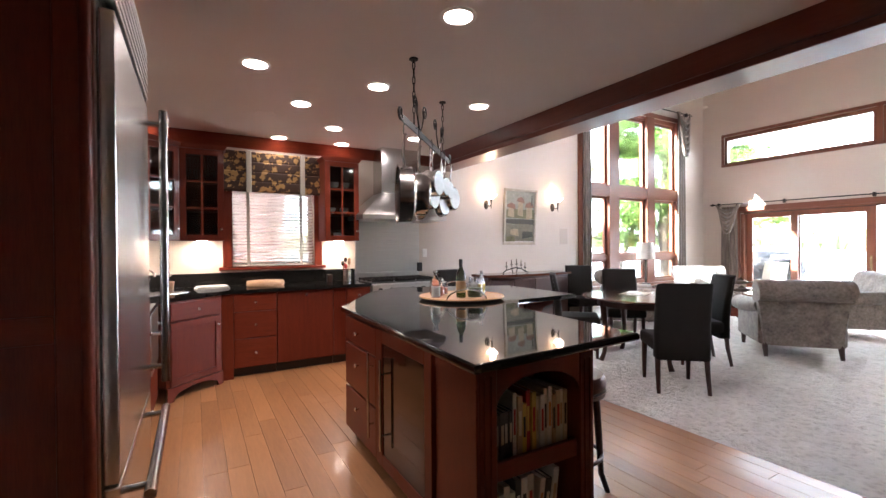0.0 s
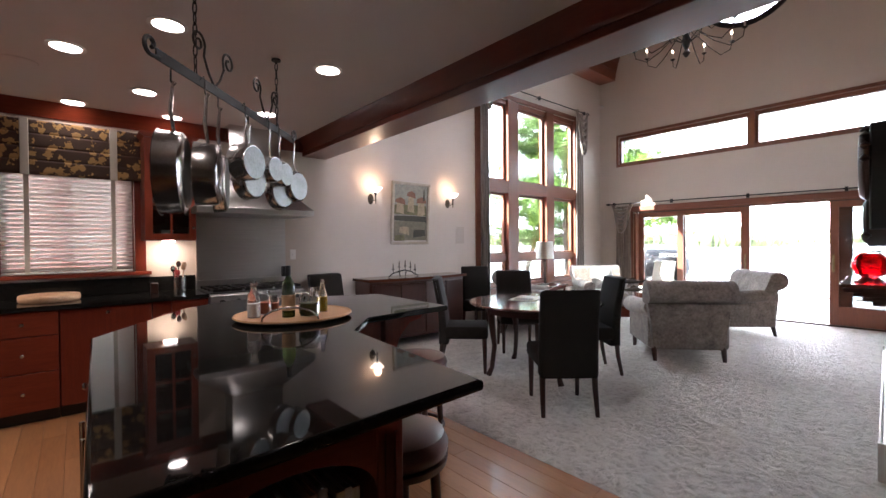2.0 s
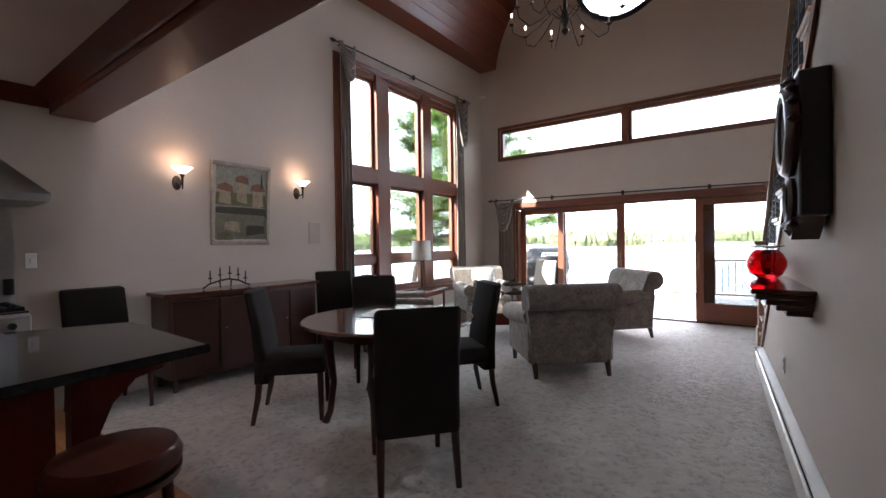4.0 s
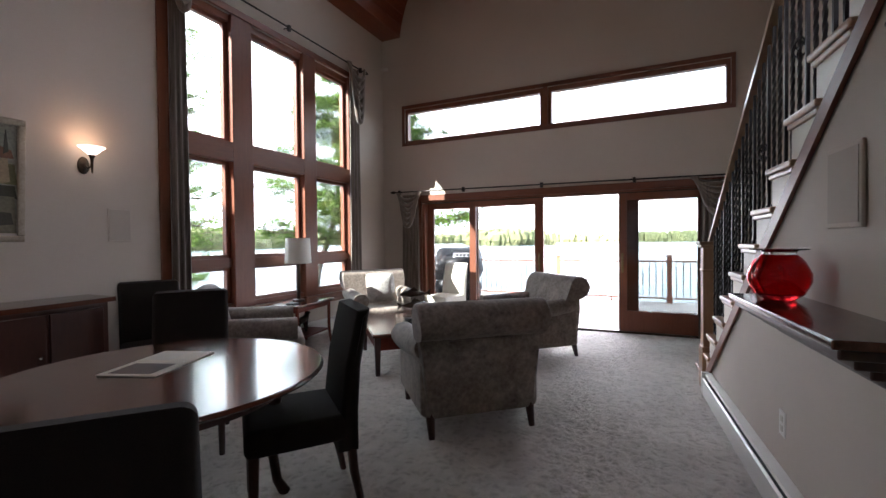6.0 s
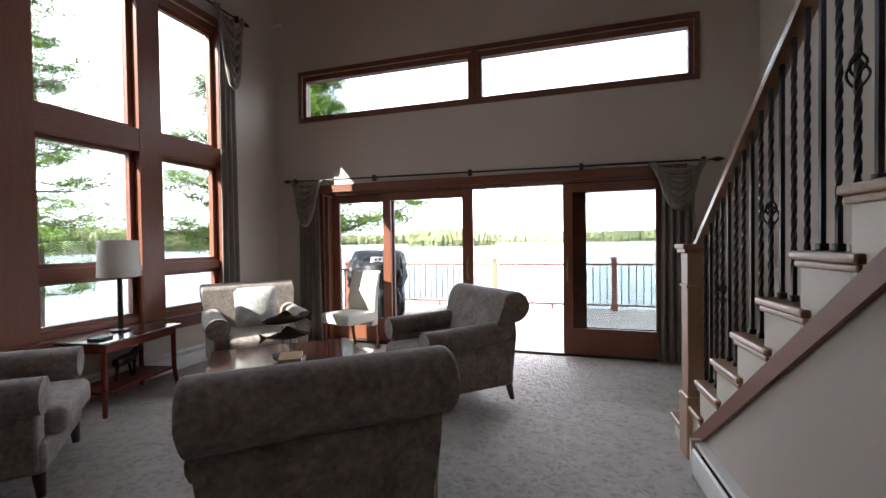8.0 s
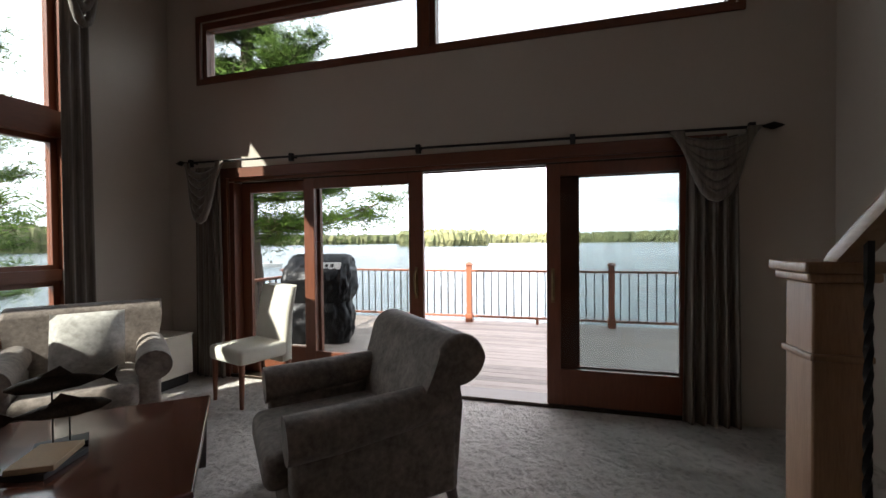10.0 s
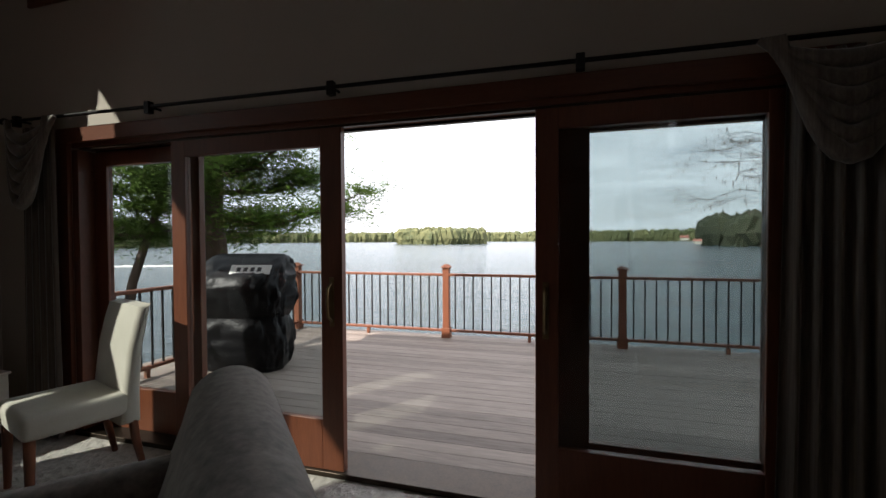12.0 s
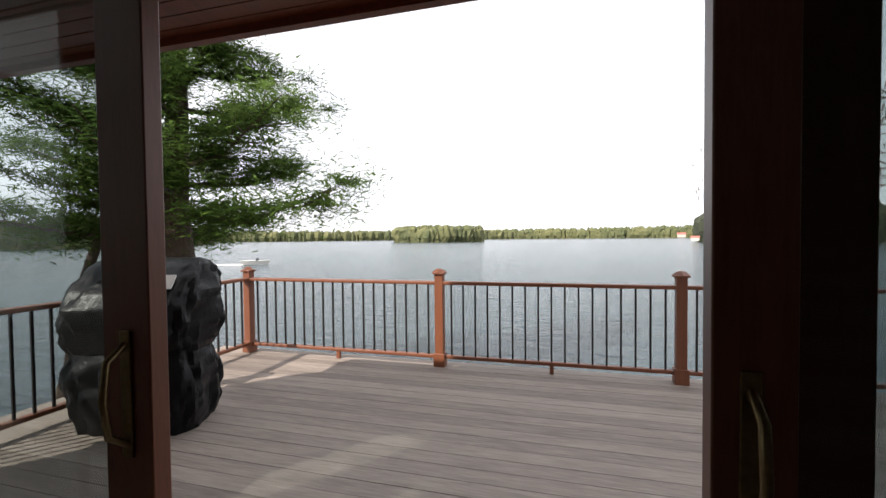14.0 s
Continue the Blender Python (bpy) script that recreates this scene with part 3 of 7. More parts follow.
# ---- sliding door, its third leaf slid aside ----
door = empty("door_1", pose(0, 0, 0), "four-panel stained sliding patio door, one leaf open", "sliding door", kind="structure")
part("door_frame", boxes((LAKE_X - 0.03, LAKE_X, 1.06, 5.60, 2.03, 2.13), (LAKE_X - 0.03, LAKE_X, 1.06, 1.16, 0.0, 2.03), (LAKE_X - 0.03, LAKE_X, 5.50, 5.60, 0.0, 2.03), (LAKE_X, LAKE_X + 0.2, 1.16, 5.50, 2.0, 2.05), (LAKE_X, LAKE_X + 0.2, 1.16, 1.22, 0.03, 1.985), (LAKE_X, LAKE_X + 0.2, 5.44, 5.50, 0.03, 1.985), bevel=0.003), M_trim_y, door)
part("track", boxes((LAKE_X + 0.012, LAKE_X + 0.04, 1.22, 5.44, 1.986, 2.0), (LAKE_X + 0.12, LAKE_X + 0.15, 1.22, 5.44, 1.986, 2.0)), M_bronze, door)
part("threshold", boxes((LAKE_X - 0.02, LAKE_X + 0.24, 1.16, 5.50, -0.02, 0.03), bevel=0.004), M_bronze, door)


def leaf(x, y0, y1, handle_y=None, meet=0.11, st=0.11):
    z0, z1, bot = 0.03, 1.985, 0.29
    ob = part("door_leaf", boxes((x, x + 0.045, y0, y0 + st, z0, z1), (x, x + 0.045, y1 - meet, y1, z0, z1), (x, x + 0.045, y0 + st, y1 - meet, z0, z0 + bot), (x, x + 0.045, y0 + st, y1 - meet, z1 - 0.1, z1), bevel=0.003), M_trim, door)
    pane(ob, x + 0.018, x + 0.027, y0 + st, y1 - meet, z0 + bot, z1 - 0.1, M_doorpane)
    if handle_y is not None:
        bm = bmesh.new()
        box(bm, x - 0.006, x - 0.0005, handle_y - 0.015, handle_y + 0.015, 0.86, 1.14, bevel=0.002)
        tube(bm, [(x - 0.004, handle_y, 0.89), (x - 0.045, handle_y, 0.92), (x - 0.055, handle_y, 1.0), (x - 0.045, handle_y, 1.08), (x - 0.004, handle_y, 1.11)], 0.008, 10)
        part("door_handle", bm, M_brass, ob, "curved aged brass pull handle")
    return ob


leaf(LAKE_X + 0.11, 4.51, 5.44)
leaf(LAKE_X + 0.002, 3.405, 4.62, 3.47, st=0.135)
leaf(LAKE_X + 0.11, 1.22, 2.30, meet=0.22)
leaf(LAKE_X + 0.002, 1.25, 2.338, 2.288)

# ---- kitchen window with blind ----
kw = empty("window_4", pose(0, 0, 0), "kitchen window in cherry casing behind a white blind", "window", kind="structure")
part("casing", boxes((1.24, 1.33, WIN_Y - 0.03, WIN_Y, 1.12, 2.39), (2.27, 2.36, WIN_Y - 0.03, WIN_Y, 1.12, 2.39), (1.33, 2.27, WIN_Y - 0.03, WIN_Y, 2.30, 2.39), bevel=0.004), M_cherry, kw)
part("window_sill", boxes((1.20, 2.40, WIN_Y - 0.06, WIN_Y + 0.1, 1.085, 1.12), bevel=0.004), M_cherry_x, kw)
part("window_frame", boxes((1.33, 1.38, WIN_Y + 0.08, WIN_Y + 0.14, 1.12, 2.30), (2.22, 2.27, WIN_Y + 0.08, WIN_Y + 0.14, 1.12, 2.30), (1.38, 2.22, WIN_Y + 0.08, WIN_Y + 0.14, 1.12, 1.17), (1.38, 2.22, WIN_Y + 0.08, WIN_Y + 0.14, 2.25, 2.30), (1.78, 1.81, WIN_Y + 0.09, WIN_Y + 0.13, 1.17, 2.25)), M_cherry, kw)
pane(kw, 1.38, 2.22, WIN_Y + 0.105, WIN_Y + 0.112, 1.17, 2.25, M_pane)
blind = empty("window_blind", pose(0, 0, 0), "half-open white wooden slat blind", "blind")
bm = bmesh.new()
box(bm, 1.345, 2.255, WIN_Y + 0.015, WIN_Y + 0.055, 2.25, 2.29)
part("head_rail", bm, M_white, blind)
part("bottom_rail", boxes((1.345, 2.255, WIN_Y + 0.012, WIN_Y + 0.058, 1.125, 1.143), bevel=0.003), M_white, blind)
slat_bm = bmesh.new()
box(slat_bm, -0.455, 0.455, -0.024, 0.024, -0.0012, 0.0012)
slat_me = finish(slat_bm, "slat", M_white, 0)
for i in range(28):
    s = new("slat", slat_me)
    s.parent = blind
    s.matrix_basis = pose(1.80, WIN_Y + 0.035, 1.165 + i * 0.039, -40, 0, 0)
for x in (1.51, 2.11):
    part("ladder_tape", boxes((x - 0.017, x + 0.017, WIN_Y + 0.004, WIN_Y + 0.0055, 1.13, 2.26)), M_pale, blind, "broad cream ladder tape")
valance = empty("window_valance", pose(0, 0, 0), "brown floral roman valance with tan straps", "valance")
for i in range(4):
    bm = bmesh.new()
    box(bm, 1.22, 2.38, WIN_Y - 0.085 - 0.006 * i, WIN_Y - 0.04, 2.46 - 0.115 * (i + 1) - 0.01, 2.46 - 0.115 * i, bevel=0.02, seg=3)
    part("cloth_fold", bm, M_floral, valance)
for x in (1.51, 2.11):
    part("strap", boxes((x - 0.028, x + 0.028, WIN_Y - 0.125, WIN_Y - 0.11, 1.98, 2.46), bevel=0.004), M_pale, valance, "tan ribbon strap with a bow")
# the red neighbouring house seen through the blind; extra height added to block the sun
nb = empty("house", pose(1.2, 9.6, -1.6), "reddish neighbouring house with clapboard siding, height added to shade the window", "house")
bm = bmesh.new()
for i in range(38):
    box(bm, -8, 1.3, -0.02, 0.0, i * 0.2, i * 0.2 + 0.19)
box(bm, -8, 1.3, 0, 4, 0, 7.6)
part("wall", bm, M_siding, nb)
bm = bmesh.new()
prism(bm, [(-0.6, 7.4), (2, 9.0), (4.6, 7.4), (4.5, 7.25), (2, 8.8), (-0.5, 7.25)], -8.4, 1.7, Matrix(((0, 0, 1, 0), (1, 0, 0, 0), (0, 1, 0, 0), (0, 0, 0, 1))))
part("roof", bm, M_siding, nb)


# ---- recessed ceiling lamps ----
def downlight():
    ob = empty("recessed_lamp", pose(2.25, 2.79, CEIL), "lit recessed ceiling lamp with white trim ring", "ceiling lamp", "recessed lamps in the kitchen ceiling")
    bm = bmesh.new()
    turned(bm, [(0.078, -0.001), (0.102, -0.001), (0.104, -0.006), (0.08, -0.009), (0.078, -0.001)], 28)
    part("trim_ring", bm, M_white, ob)
    bm = bmesh.new()
    turned(bm, [(0, -0.004), (0.077, -0.004)], 28)
    part("lens", bm, M_lamp, ob, "glowing lamp lens")
    return ob


first = downlight()
LAMPS = [(2.25, 2.79), (1.34, 4.01), (2.25, 4.00), (1.80, 4.72), (3.24, 4.02), (2.28, 5.38), (2.57, 6.05), (1.83, 6.07), (3.25, 5.37), (0.52, 6.08), (0.38, 4.0)]
for x, y in LAMPS[1:]:
    copy_thing(first, pose(x, y, CEIL))
for i, (x, y) in enumerate(LAMPS):
    if (x, y) in ((2.57, 6.05), (1.83, 6.07), (0.52, 6.08)):
        continue
    d = bpy.data.lights.new("lamp_glow", "SPOT")
    d.energy, d.spot_size, d.spot_blend, d.shadow_soft_size, d.color = 0.62, radians(115), 0.7, 0.06, (1.0, 0.88, 0.74)
    new("lamp_glow", d).matrix_basis = look((x, y, CEIL - 0.02), (x, y, 0))
bm = bmesh.new()
turned(bm, [(0, -0.006), (0.1, -0.006), (0.105, 0.0)], 28, (1.55, 5.2, CEIL))
solid("ceiling_speaker", bm, M_ceil, "round painted speaker grille in the ceiling", "speaker")


# ---- kitchen joinery ----
def knob(parent, m):
    bm = bmesh.new()
    turned(bm, [(0.004, 0), (0.005, 0.014), (0.013, 0.018), (0.015, 0.024), (0.011, 0.03), (0, 0.031)], 14, m=m @ Matrix.Rotation(radians(90), 4, "X"))
    return part("knob", bm, M_nickel, parent, "round satin metal knob")


def drawer_front(parent, x0, x1, z0, z1, y, mat=None, name="drawer_front", knob_at=None):
    """A front that looks towards -y, with an inset panel."""
    bm = bmesh.new()
    box(bm, x0 + 0.003, x1 - 0.003, y - 0.022, y, z0 + 0.003, z1 - 0.003, bevel=0.003)
    ob = part(name, bm, mat or M_cherry_x, parent)
    kx, kz = knob_at or ((x0 + x1) / 2, (z0 + z1) / 2)
    knob(ob, pose(kx, y - 0.022, kz))
    return ob


def panel_door(parent, x0, x1, z0, z1, y, knob_at, name="door"):
    """A framed door that looks towards -y, its panel set back."""
    f = 0.06
    bm = boxes((x0 + 0.003, x0 + f, y - 0.024, y, z0 + 0.003, z1 - 0.003), (x1 - f, x1 - 0.003, y - 0.024, y, z0 + 0.003, z1 - 0.003), (x0 + f, x1 - f, y - 0.024, y, z0 + 0.003, z0 + f), (x0 + f, x1 - f, y - 0.024, y, z1 - f, z1 - 0.003), (x0 + f, x1 - f, y - 0.012, y, z0 + f, z1 - f), bevel=0.002)
    ob = part(name, bm, M_cherry, parent)
    knob(ob, pose(knob_at[0], y - 0.024, knob_at[1]))
    return ob


def base_cabinet(name, m, w, label, fronts, depth=0.6, h=0.87):
    """A floor cabinet: body over a toe kick, fronts at local y = 0 looking towards -y."""
    ob = empty(name, m, label, "cabinet", "kitchen base cabinets")
    part("body", boxes((0, w, 0, depth, 0.1, h)), M_cherry, ob)
    part("toe_kick", boxes((0.002, w - 0.002, 0.06, depth, 0, 0.1)), M_black, ob)
    for kind, x0, x1, z0, z1 in fronts:
        if kind == "drawer":
            drawer_front(ob, x0, x1, z0, z1, -0.001)
        else:
            panel_door(ob, x0, x1, z0, z1, -0.001, (x1 - 0.04, z1 - 0.08))
    return ob


FRONT_Y = 5.66
base_cabinet("base_cabinet", pose(1.30, FRONT_Y, 0), 0.42, "cherry base cabinet with three drawers", [("drawer", 0, 0.42, 0.1, 0.40), ("drawer", 0, 0.42, 0.40, 0.68), ("drawer", 0, 0.42, 0.68, 0.87)])
dw = empty("dishwasher", pose(1.725, FRONT_Y, 0), "panelled dishwasher with cherry front", "dishwasher")
part("body", boxes((0, 0.61, 0.01, 0.6, 0.1, 0.87)), M_cherry, dw)
part("toe_kick", boxes((0, 0.61, 0.06, 0.6, 0, 0.1)), M_black, dw)
drawer_front(dw, 0, 0.61, 0.1, 0.87, 0.009, M_cherry, "front_panel", (0.3, 0.82))
base_cabinet("base_cabinet", pose(2.34, FRONT_Y, 0), 0.44, "cherry base cabinet with pull-out and drawers", [("drawer", 0.14, 0.44, 0.1, 0.40), ("drawer", 0.14, 0.44, 0.40, 0.68), ("drawer", 0.14, 0.44, 0.68, 0.87)])
solid("filler_panel", boxes((1.19, 1.297, FRONT_Y - 0.04, WIN_Y, 0.0, 0.87)), M_cherry, "cherry filler panel beside the corner cabinet", "panel")
# corner sink cabinet, set across the corner
diag = pose(0.74, 5.16, 0, 0, 0, 42)
sinkcab = empty("corner_sink_cabinet", diag, "angled cherry corner sink cabinet with arched toe", "cabinet", "kitchen base cabinets")
bm = boxes((0.0, 0.60, 0, 0.3, 0.12, 0.87))
part("body", bm, M_cherry, sinkcab)
bm = bmesh.new()
arch = [(0.0, 0.0), (0.06, 0.0)] + [(0.30 - 0.24 * math.cos(math.pi * k / 10), 0.02 + 0.07 * math.sin(math.pi * k / 10)) for k in range(11)] + [(0.54, 0.0), (0.60, 0.0), (0.60, 0.125), (0.0, 0.125)]
prism(bm, arch, -0.02, 0.0, Matrix(((1, 0, 0, 0), (0, 0, 1, 0), (0, 1, 0, 0), (0, 0, 0, 1))))
part("toe_board", bm, M_cherry, sinkcab)
drawer_front(sinkcab, 0.03, 0.57, 0.70, 0.86, -0.001, M_cherry_x, "false_front", (0.3, 0.78))
panel_door(sinkcab, 0.03, 0.57, 0.13, 0.69, -0.001, (0.52, 0.60))
# run along the end wall
WEST = Matrix.Rotation(radians(90), 4, "Z")
base_cabinet("base_cabinet", Matrix.Translation((0.66, 3.475, 0)) @ WEST, 0.46, "cherry base cabinet with a drawer over a door by the refrigerator", [("door", 0, 0.46, 0.1, 0.68), ("drawer", 0, 0.46, 0.68, 0.87)])
base_cabinet("base_cabinet", Matrix.Translation((0.66, 3.94, 0)) @ WEST, 0.52, "cherry base cabinet with three drawers beside the oven", [("drawer", 0, 0.52, 0.1, 0.40), ("drawer", 0, 0.52, 0.40, 0.68), ("drawer", 0, 0.52, 0.68, 0.87)])
oven = empty("wall_oven", Matrix.Translation((0.66, 4.47, 0)) @ WEST, "stainless drawer oven below the counter", "oven")
part("body", boxes((0, 0.62, 0, 0.6, 0.1, 0.87)), M_cherry, oven)
part("toe_kick", boxes((0, 0.62, 0.06, 0.6, 0, 0.1)), M_black, oven)
part("front", boxes((0.004, 0.616, -0.03, -0.001, 0.42, 0.86), bevel=0.004), M_steel_h, oven)
part("lower_drawer", boxes((0.004, 0.616, -0.022, -0.001, 0.11, 0.41), bevel=0.003), M_cherry_x, oven)
bm = bmesh.new()
tube(bm, [(0.05, -0.03, 0.72), (0.05, -0.07, 0.72), (0.08, -0.085, 0.72), (0.54, -0.085, 0.72), (0.57, -0.07, 0.72), (0.57, -0.03, 0.72)], 0.012, 10)
part("handle", bm, M_steel_h, oven)

# granite counter round the corner, with its upstand
counter = empty("kitchen_counter", pose(0, 0, 0), "polished black granite counter with upstand", "counter")
outline = [(0.02, 3.473), (0.69, 3.473), (0.69, 5.10), (1.20, 5.56), (1.24, 5.62), (2.785, 5.62), (2.785, 6.265), (0.02, 6.265)]
bm = bmesh.new()
prism(bm, outline, 0.873, 0.91)
bmesh.ops.bevel(bm, geom=[e for e in bm.edges if abs(e.verts[0].co.z - e.verts[1].co.z) < 1e-6], offset=0.008, segments=3, affect="EDGES", profile=0.5)
part("worktop", bm, M_granite, counter)
part("upstand", boxes((0.05, 2.785, 6.24, 6.268, 0.911, 1.06), (0.003, 0.03, 3.473, 6.24, 0.911, 1.06), bevel=0.003), M_granite, counter)
bm = bmesh.new()
box(bm, -0.25, 0.25, -0.17, 0.17, 0.911, 0.916, bevel=0.002, m=pose(0.62, 5.62, 0, 0, 0, 42))
part("sink_rim", bm, M_steel, counter, "stainless sink rim")
fau = empty("faucet", pose(0.52, 5.78, 0.91), "chrome kitchen faucet by the sink", "faucet")
bm = bmesh.new()
turned(bm, [(0, 0), (0.026, 0), (0.026, 0.02), (0.016, 0.03), (0.016, 0.1), (0, 0.1)], 16)
part("base", bm, M_pan, fau)
bm = bmesh.new()
tube(bm, [(0, 0, 0.1), (0, 0, 0.2), (0.05, -0.05, 0.24), (0.1, -0.1, 0.2), (0.11, -0.11, 0.16)], 0.011, 10)
part("spout", bm, M_pan, fau)
bm = bmesh.new()
tube(bm, [(0.015, 0.02, 0.08), (0.06, 0.05, 0.13)], 0.007, 8)
part("lever", bm, M_pan, fau)


def glass_cabinet(name, m, w, label, n_shelf=2, h=0.96, depth=0.32, group="glazed wall cabinets"):
    """A wall cabinet with a mullioned glass door that looks towards -y; its shelves hold glassware."""
    ob = empty(name, m, label, "cabinet", group)
    part("body", boxes((0, w, depth - 0.015, depth, 0, h), (0, 0.018, 0, depth - 0.015, 0, h), (w - 0.018, w, 0, depth - 0.015, 0, h), (0.018, w - 0.018, 0, depth - 0.015, 0, 0.018), (0.018, w - 0.018, 0, depth - 0.015, h - 0.018, h)), M_cherry, ob)
    bm = bmesh.new()
    prism(bm, [(0.0, h), (-0.03, h + 0.035), (-0.03, h + 0.05), (w + 0.03, h + 0.05), (w + 0.03, h + 0.035), (w, h)], -0.03, depth, Matrix(((1, 0, 0, 0), (0, 0, 1, 0), (0, 1, 0, 0), (0, 0, 0, 1))))
    part("cornice", bm, M_cherry_x, ob)
    f = 0.062
    bm = boxes((0.002, f, -0.024, -0.002, 0.002, h - 0.002), (w - f, w - 0.002, -0.024, -0.002, 0.002, h - 0.002), (f, w - f, -0.024, -0.002, 0.002, f), (f, w - f, -0.024, -0.002, h - f, h - 0.002), bevel=0.002)
    d = part("door", bm, M_cherry, ob)
    part("muntin", boxes((w / 2 - 0.01, w / 2 + 0.01, -0.022, -0.006, f, h - f), *[(f, w - f, -0.021, -0.007, f + (h - 2 * f) * k / 3 - 0.009, f + (h - 2 * f) * k / 3 + 0.009) for k in (1, 2)]), M_cherry, d)
    pane(d, f, w - f, -0.011, -0.008, f, h - f, M_pane)
    knob(d, pose(w - 0.03, -0.024, 0.12))
    for k in range(1, n_shelf + 1):
        part("shelf", boxes((0.02, w - 0.02, 0.02, depth - 0.02, h * k / (n_shelf + 1) - 0.008, h * k / (n_shelf + 1) + 0.008)), M_cherry_x, ob)
    return ob


UP_Z = 1.42
glass_cabinet("glass_wall_cabinet", pose(0.83, 5.94, UP_Z), 0.41, "cherry wall cabinet with glazed door and glassware")
glass_cabinet("glass_wall_cabinet", pose(2.32, 5.94, UP_Z), 0.42, "cherry wall cabinet with glazed door and china beside the hood")
glass_cabinet("glass_wall_cabinet", Matrix.Translation((0.34, 5.46, UP_Z)) @ Matrix.Rotation(radians(44), 4, "Z"), 0.66, "angled corner wall cabinet with glazed door", depth=0.2)
glass_cabinet("glass_wall_cabinet", Matrix.Translation((0.33, 4.95, UP_Z)) @ WEST, 0.48, "cherry wall cabinet with glazed door on the end wall")


def goblet(x, y, z, h=0.13, r=0.035):
    bm = bmesh.new()
    turned(bm, [(r * 0.8, 0), (r * 0.8, 0.004), (0.005, 0.01), (0.005, h * 0.4), (r * 0.8, h * 0.55), (r, h * 0.75), (r * 0.85, h), (r * 0.78, h), (r * 0.9, h * 0.75), (r * 0.7, h * 0.58), (0, h * 0.45)], 14)
    return solid("wine_glass", bm, M_clear, "clear stemmed glass on a cabinet shelf", "glass", pose(x, y, z), "glassware in the cabinets")


for z in (UP_Z + 0.022, UP_Z + 0.33, UP_Z + 0.65):
    for i in range(4):
        goblet(0.90 + i * 0.09, 6.08 + 0.05 * (i % 2), z, 0.16 if z < 1.5 else 0.12)


def bowl(x, y, z, r, h, mat, label, cat="bowl"):
    bm = bmesh.new()
    turned(bm, [(0, 0), (r * 0.5, 0), (r * 0.85, h * 0.45), (r, h), (r * 0.94, h), (r * 0.78, h * 0.5), (0, h * 0.15)], 20)
    return solid(cat, bm, mat, label, cat, pose(x, y, z), "china in the cabinet")


for x, z in ((2.44, UP_Z + 0.33), (2.60, UP_Z + 0.33), (2.48, UP_Z + 0.65), (2.62, UP_Z + 0.65), (2.52, UP_Z + 0.022)):
    bowl(x, 6.09, z, 0.055, 0.08, M_white, "white china cup on a cabinet shelf", "cup")
# lamps under the wall cabinets
for x, y in ((1.03, 6.1), (2.53, 6.1), (0.35, 5.75)):
    bm = bmesh.new()
    box(bm, x - 0.05, x + 0.05, y - 0.03, y + 0.03, UP_Z - 0.016, UP_Z - 0.001, bevel=0.004)
    solid("under_cabinet_lamp", bm, M_lamp, "lit puck lamp under a wall cabinet", "lamp", group="lamps under the wall cabinets")
    d = bpy.data.lights.new("puck_glow", "AREA")
    d.size, d.energy, d.color = 0.12, 0.11, (1.0, 0.80, 0.58)
    new("puck_glow", d).matrix_basis = look((x, y, UP_Z - 0.02), (x, y + 0.05, 0.9))

# ---- refrigerator and the tall panels round it ----
fridge = empty("refrigerator", Matrix.Translation((0.712, 2.38, 0)) @ WEST, "built-in stainless refrigerator with louvred top", "refrigerator")
FW = 1.07
part("body", boxes((0, FW, 0.0, 0.69, 0.0, 2.1)), M_steel, fridge)
dr = part("door", boxes((0.004, FW - 0.004, -0.045, -0.002, 0.62, 2.075), bevel=0.006), M_steel, fridge)
hx = FW - 0.06
bm = bmesh.new()
for z in (0.74, 1.98):
    tube(bm, [(hx, -0.045, z), (hx, -0.115, z)], 0.013, 12)
tube(bm, [(hx, -0.115, 0.66), (hx, -0.115, 2.05)], 0.02, 16)
part("handle", bm, M_pan, dr)
frz = part("freezer_drawer", boxes((0.004, FW - 0.004, -0.045, -0.002, 0.12, 0.612), bevel=0.006), M_steel, fridge)
bm = bmesh.new()
tube(bm, [(0.08, -0.115, 0.53), (FW - 0.08, -0.115, 0.53)], 0.02, 16)
for x in (0.16, FW - 0.16):
    tube(bm, [(x, -0.045, 0.53), (x, -0.115, 0.53)], 0.013, 12)
part("handle", bm, M_pan, frz)
for k in range(6):
    bm = bmesh.new()
    box(bm, 0.01, FW - 0.01, -0.024, 0.024, -0.004, 0.004, bevel=0.002, seg=1, m=pose(0, -0.028, 2.125 + k * 0.038, 35))
    part("louvre", bm, M_steel_h, fridge)
part("grille_frame", boxes((0, FW, -0.045, 0.3, 2.335, 2.36), (0, 0.01, -0.04, 0.3, 2.101, 2.334), (FW - 0.01, FW, -0.04, 0.3, 2.101, 2.334)), M_steel_h, fridge)
part("toe_grille", boxes((0.01, FW - 0.01, 0.02, 0.1, 0.005, 0.11)), M_black, fridge)
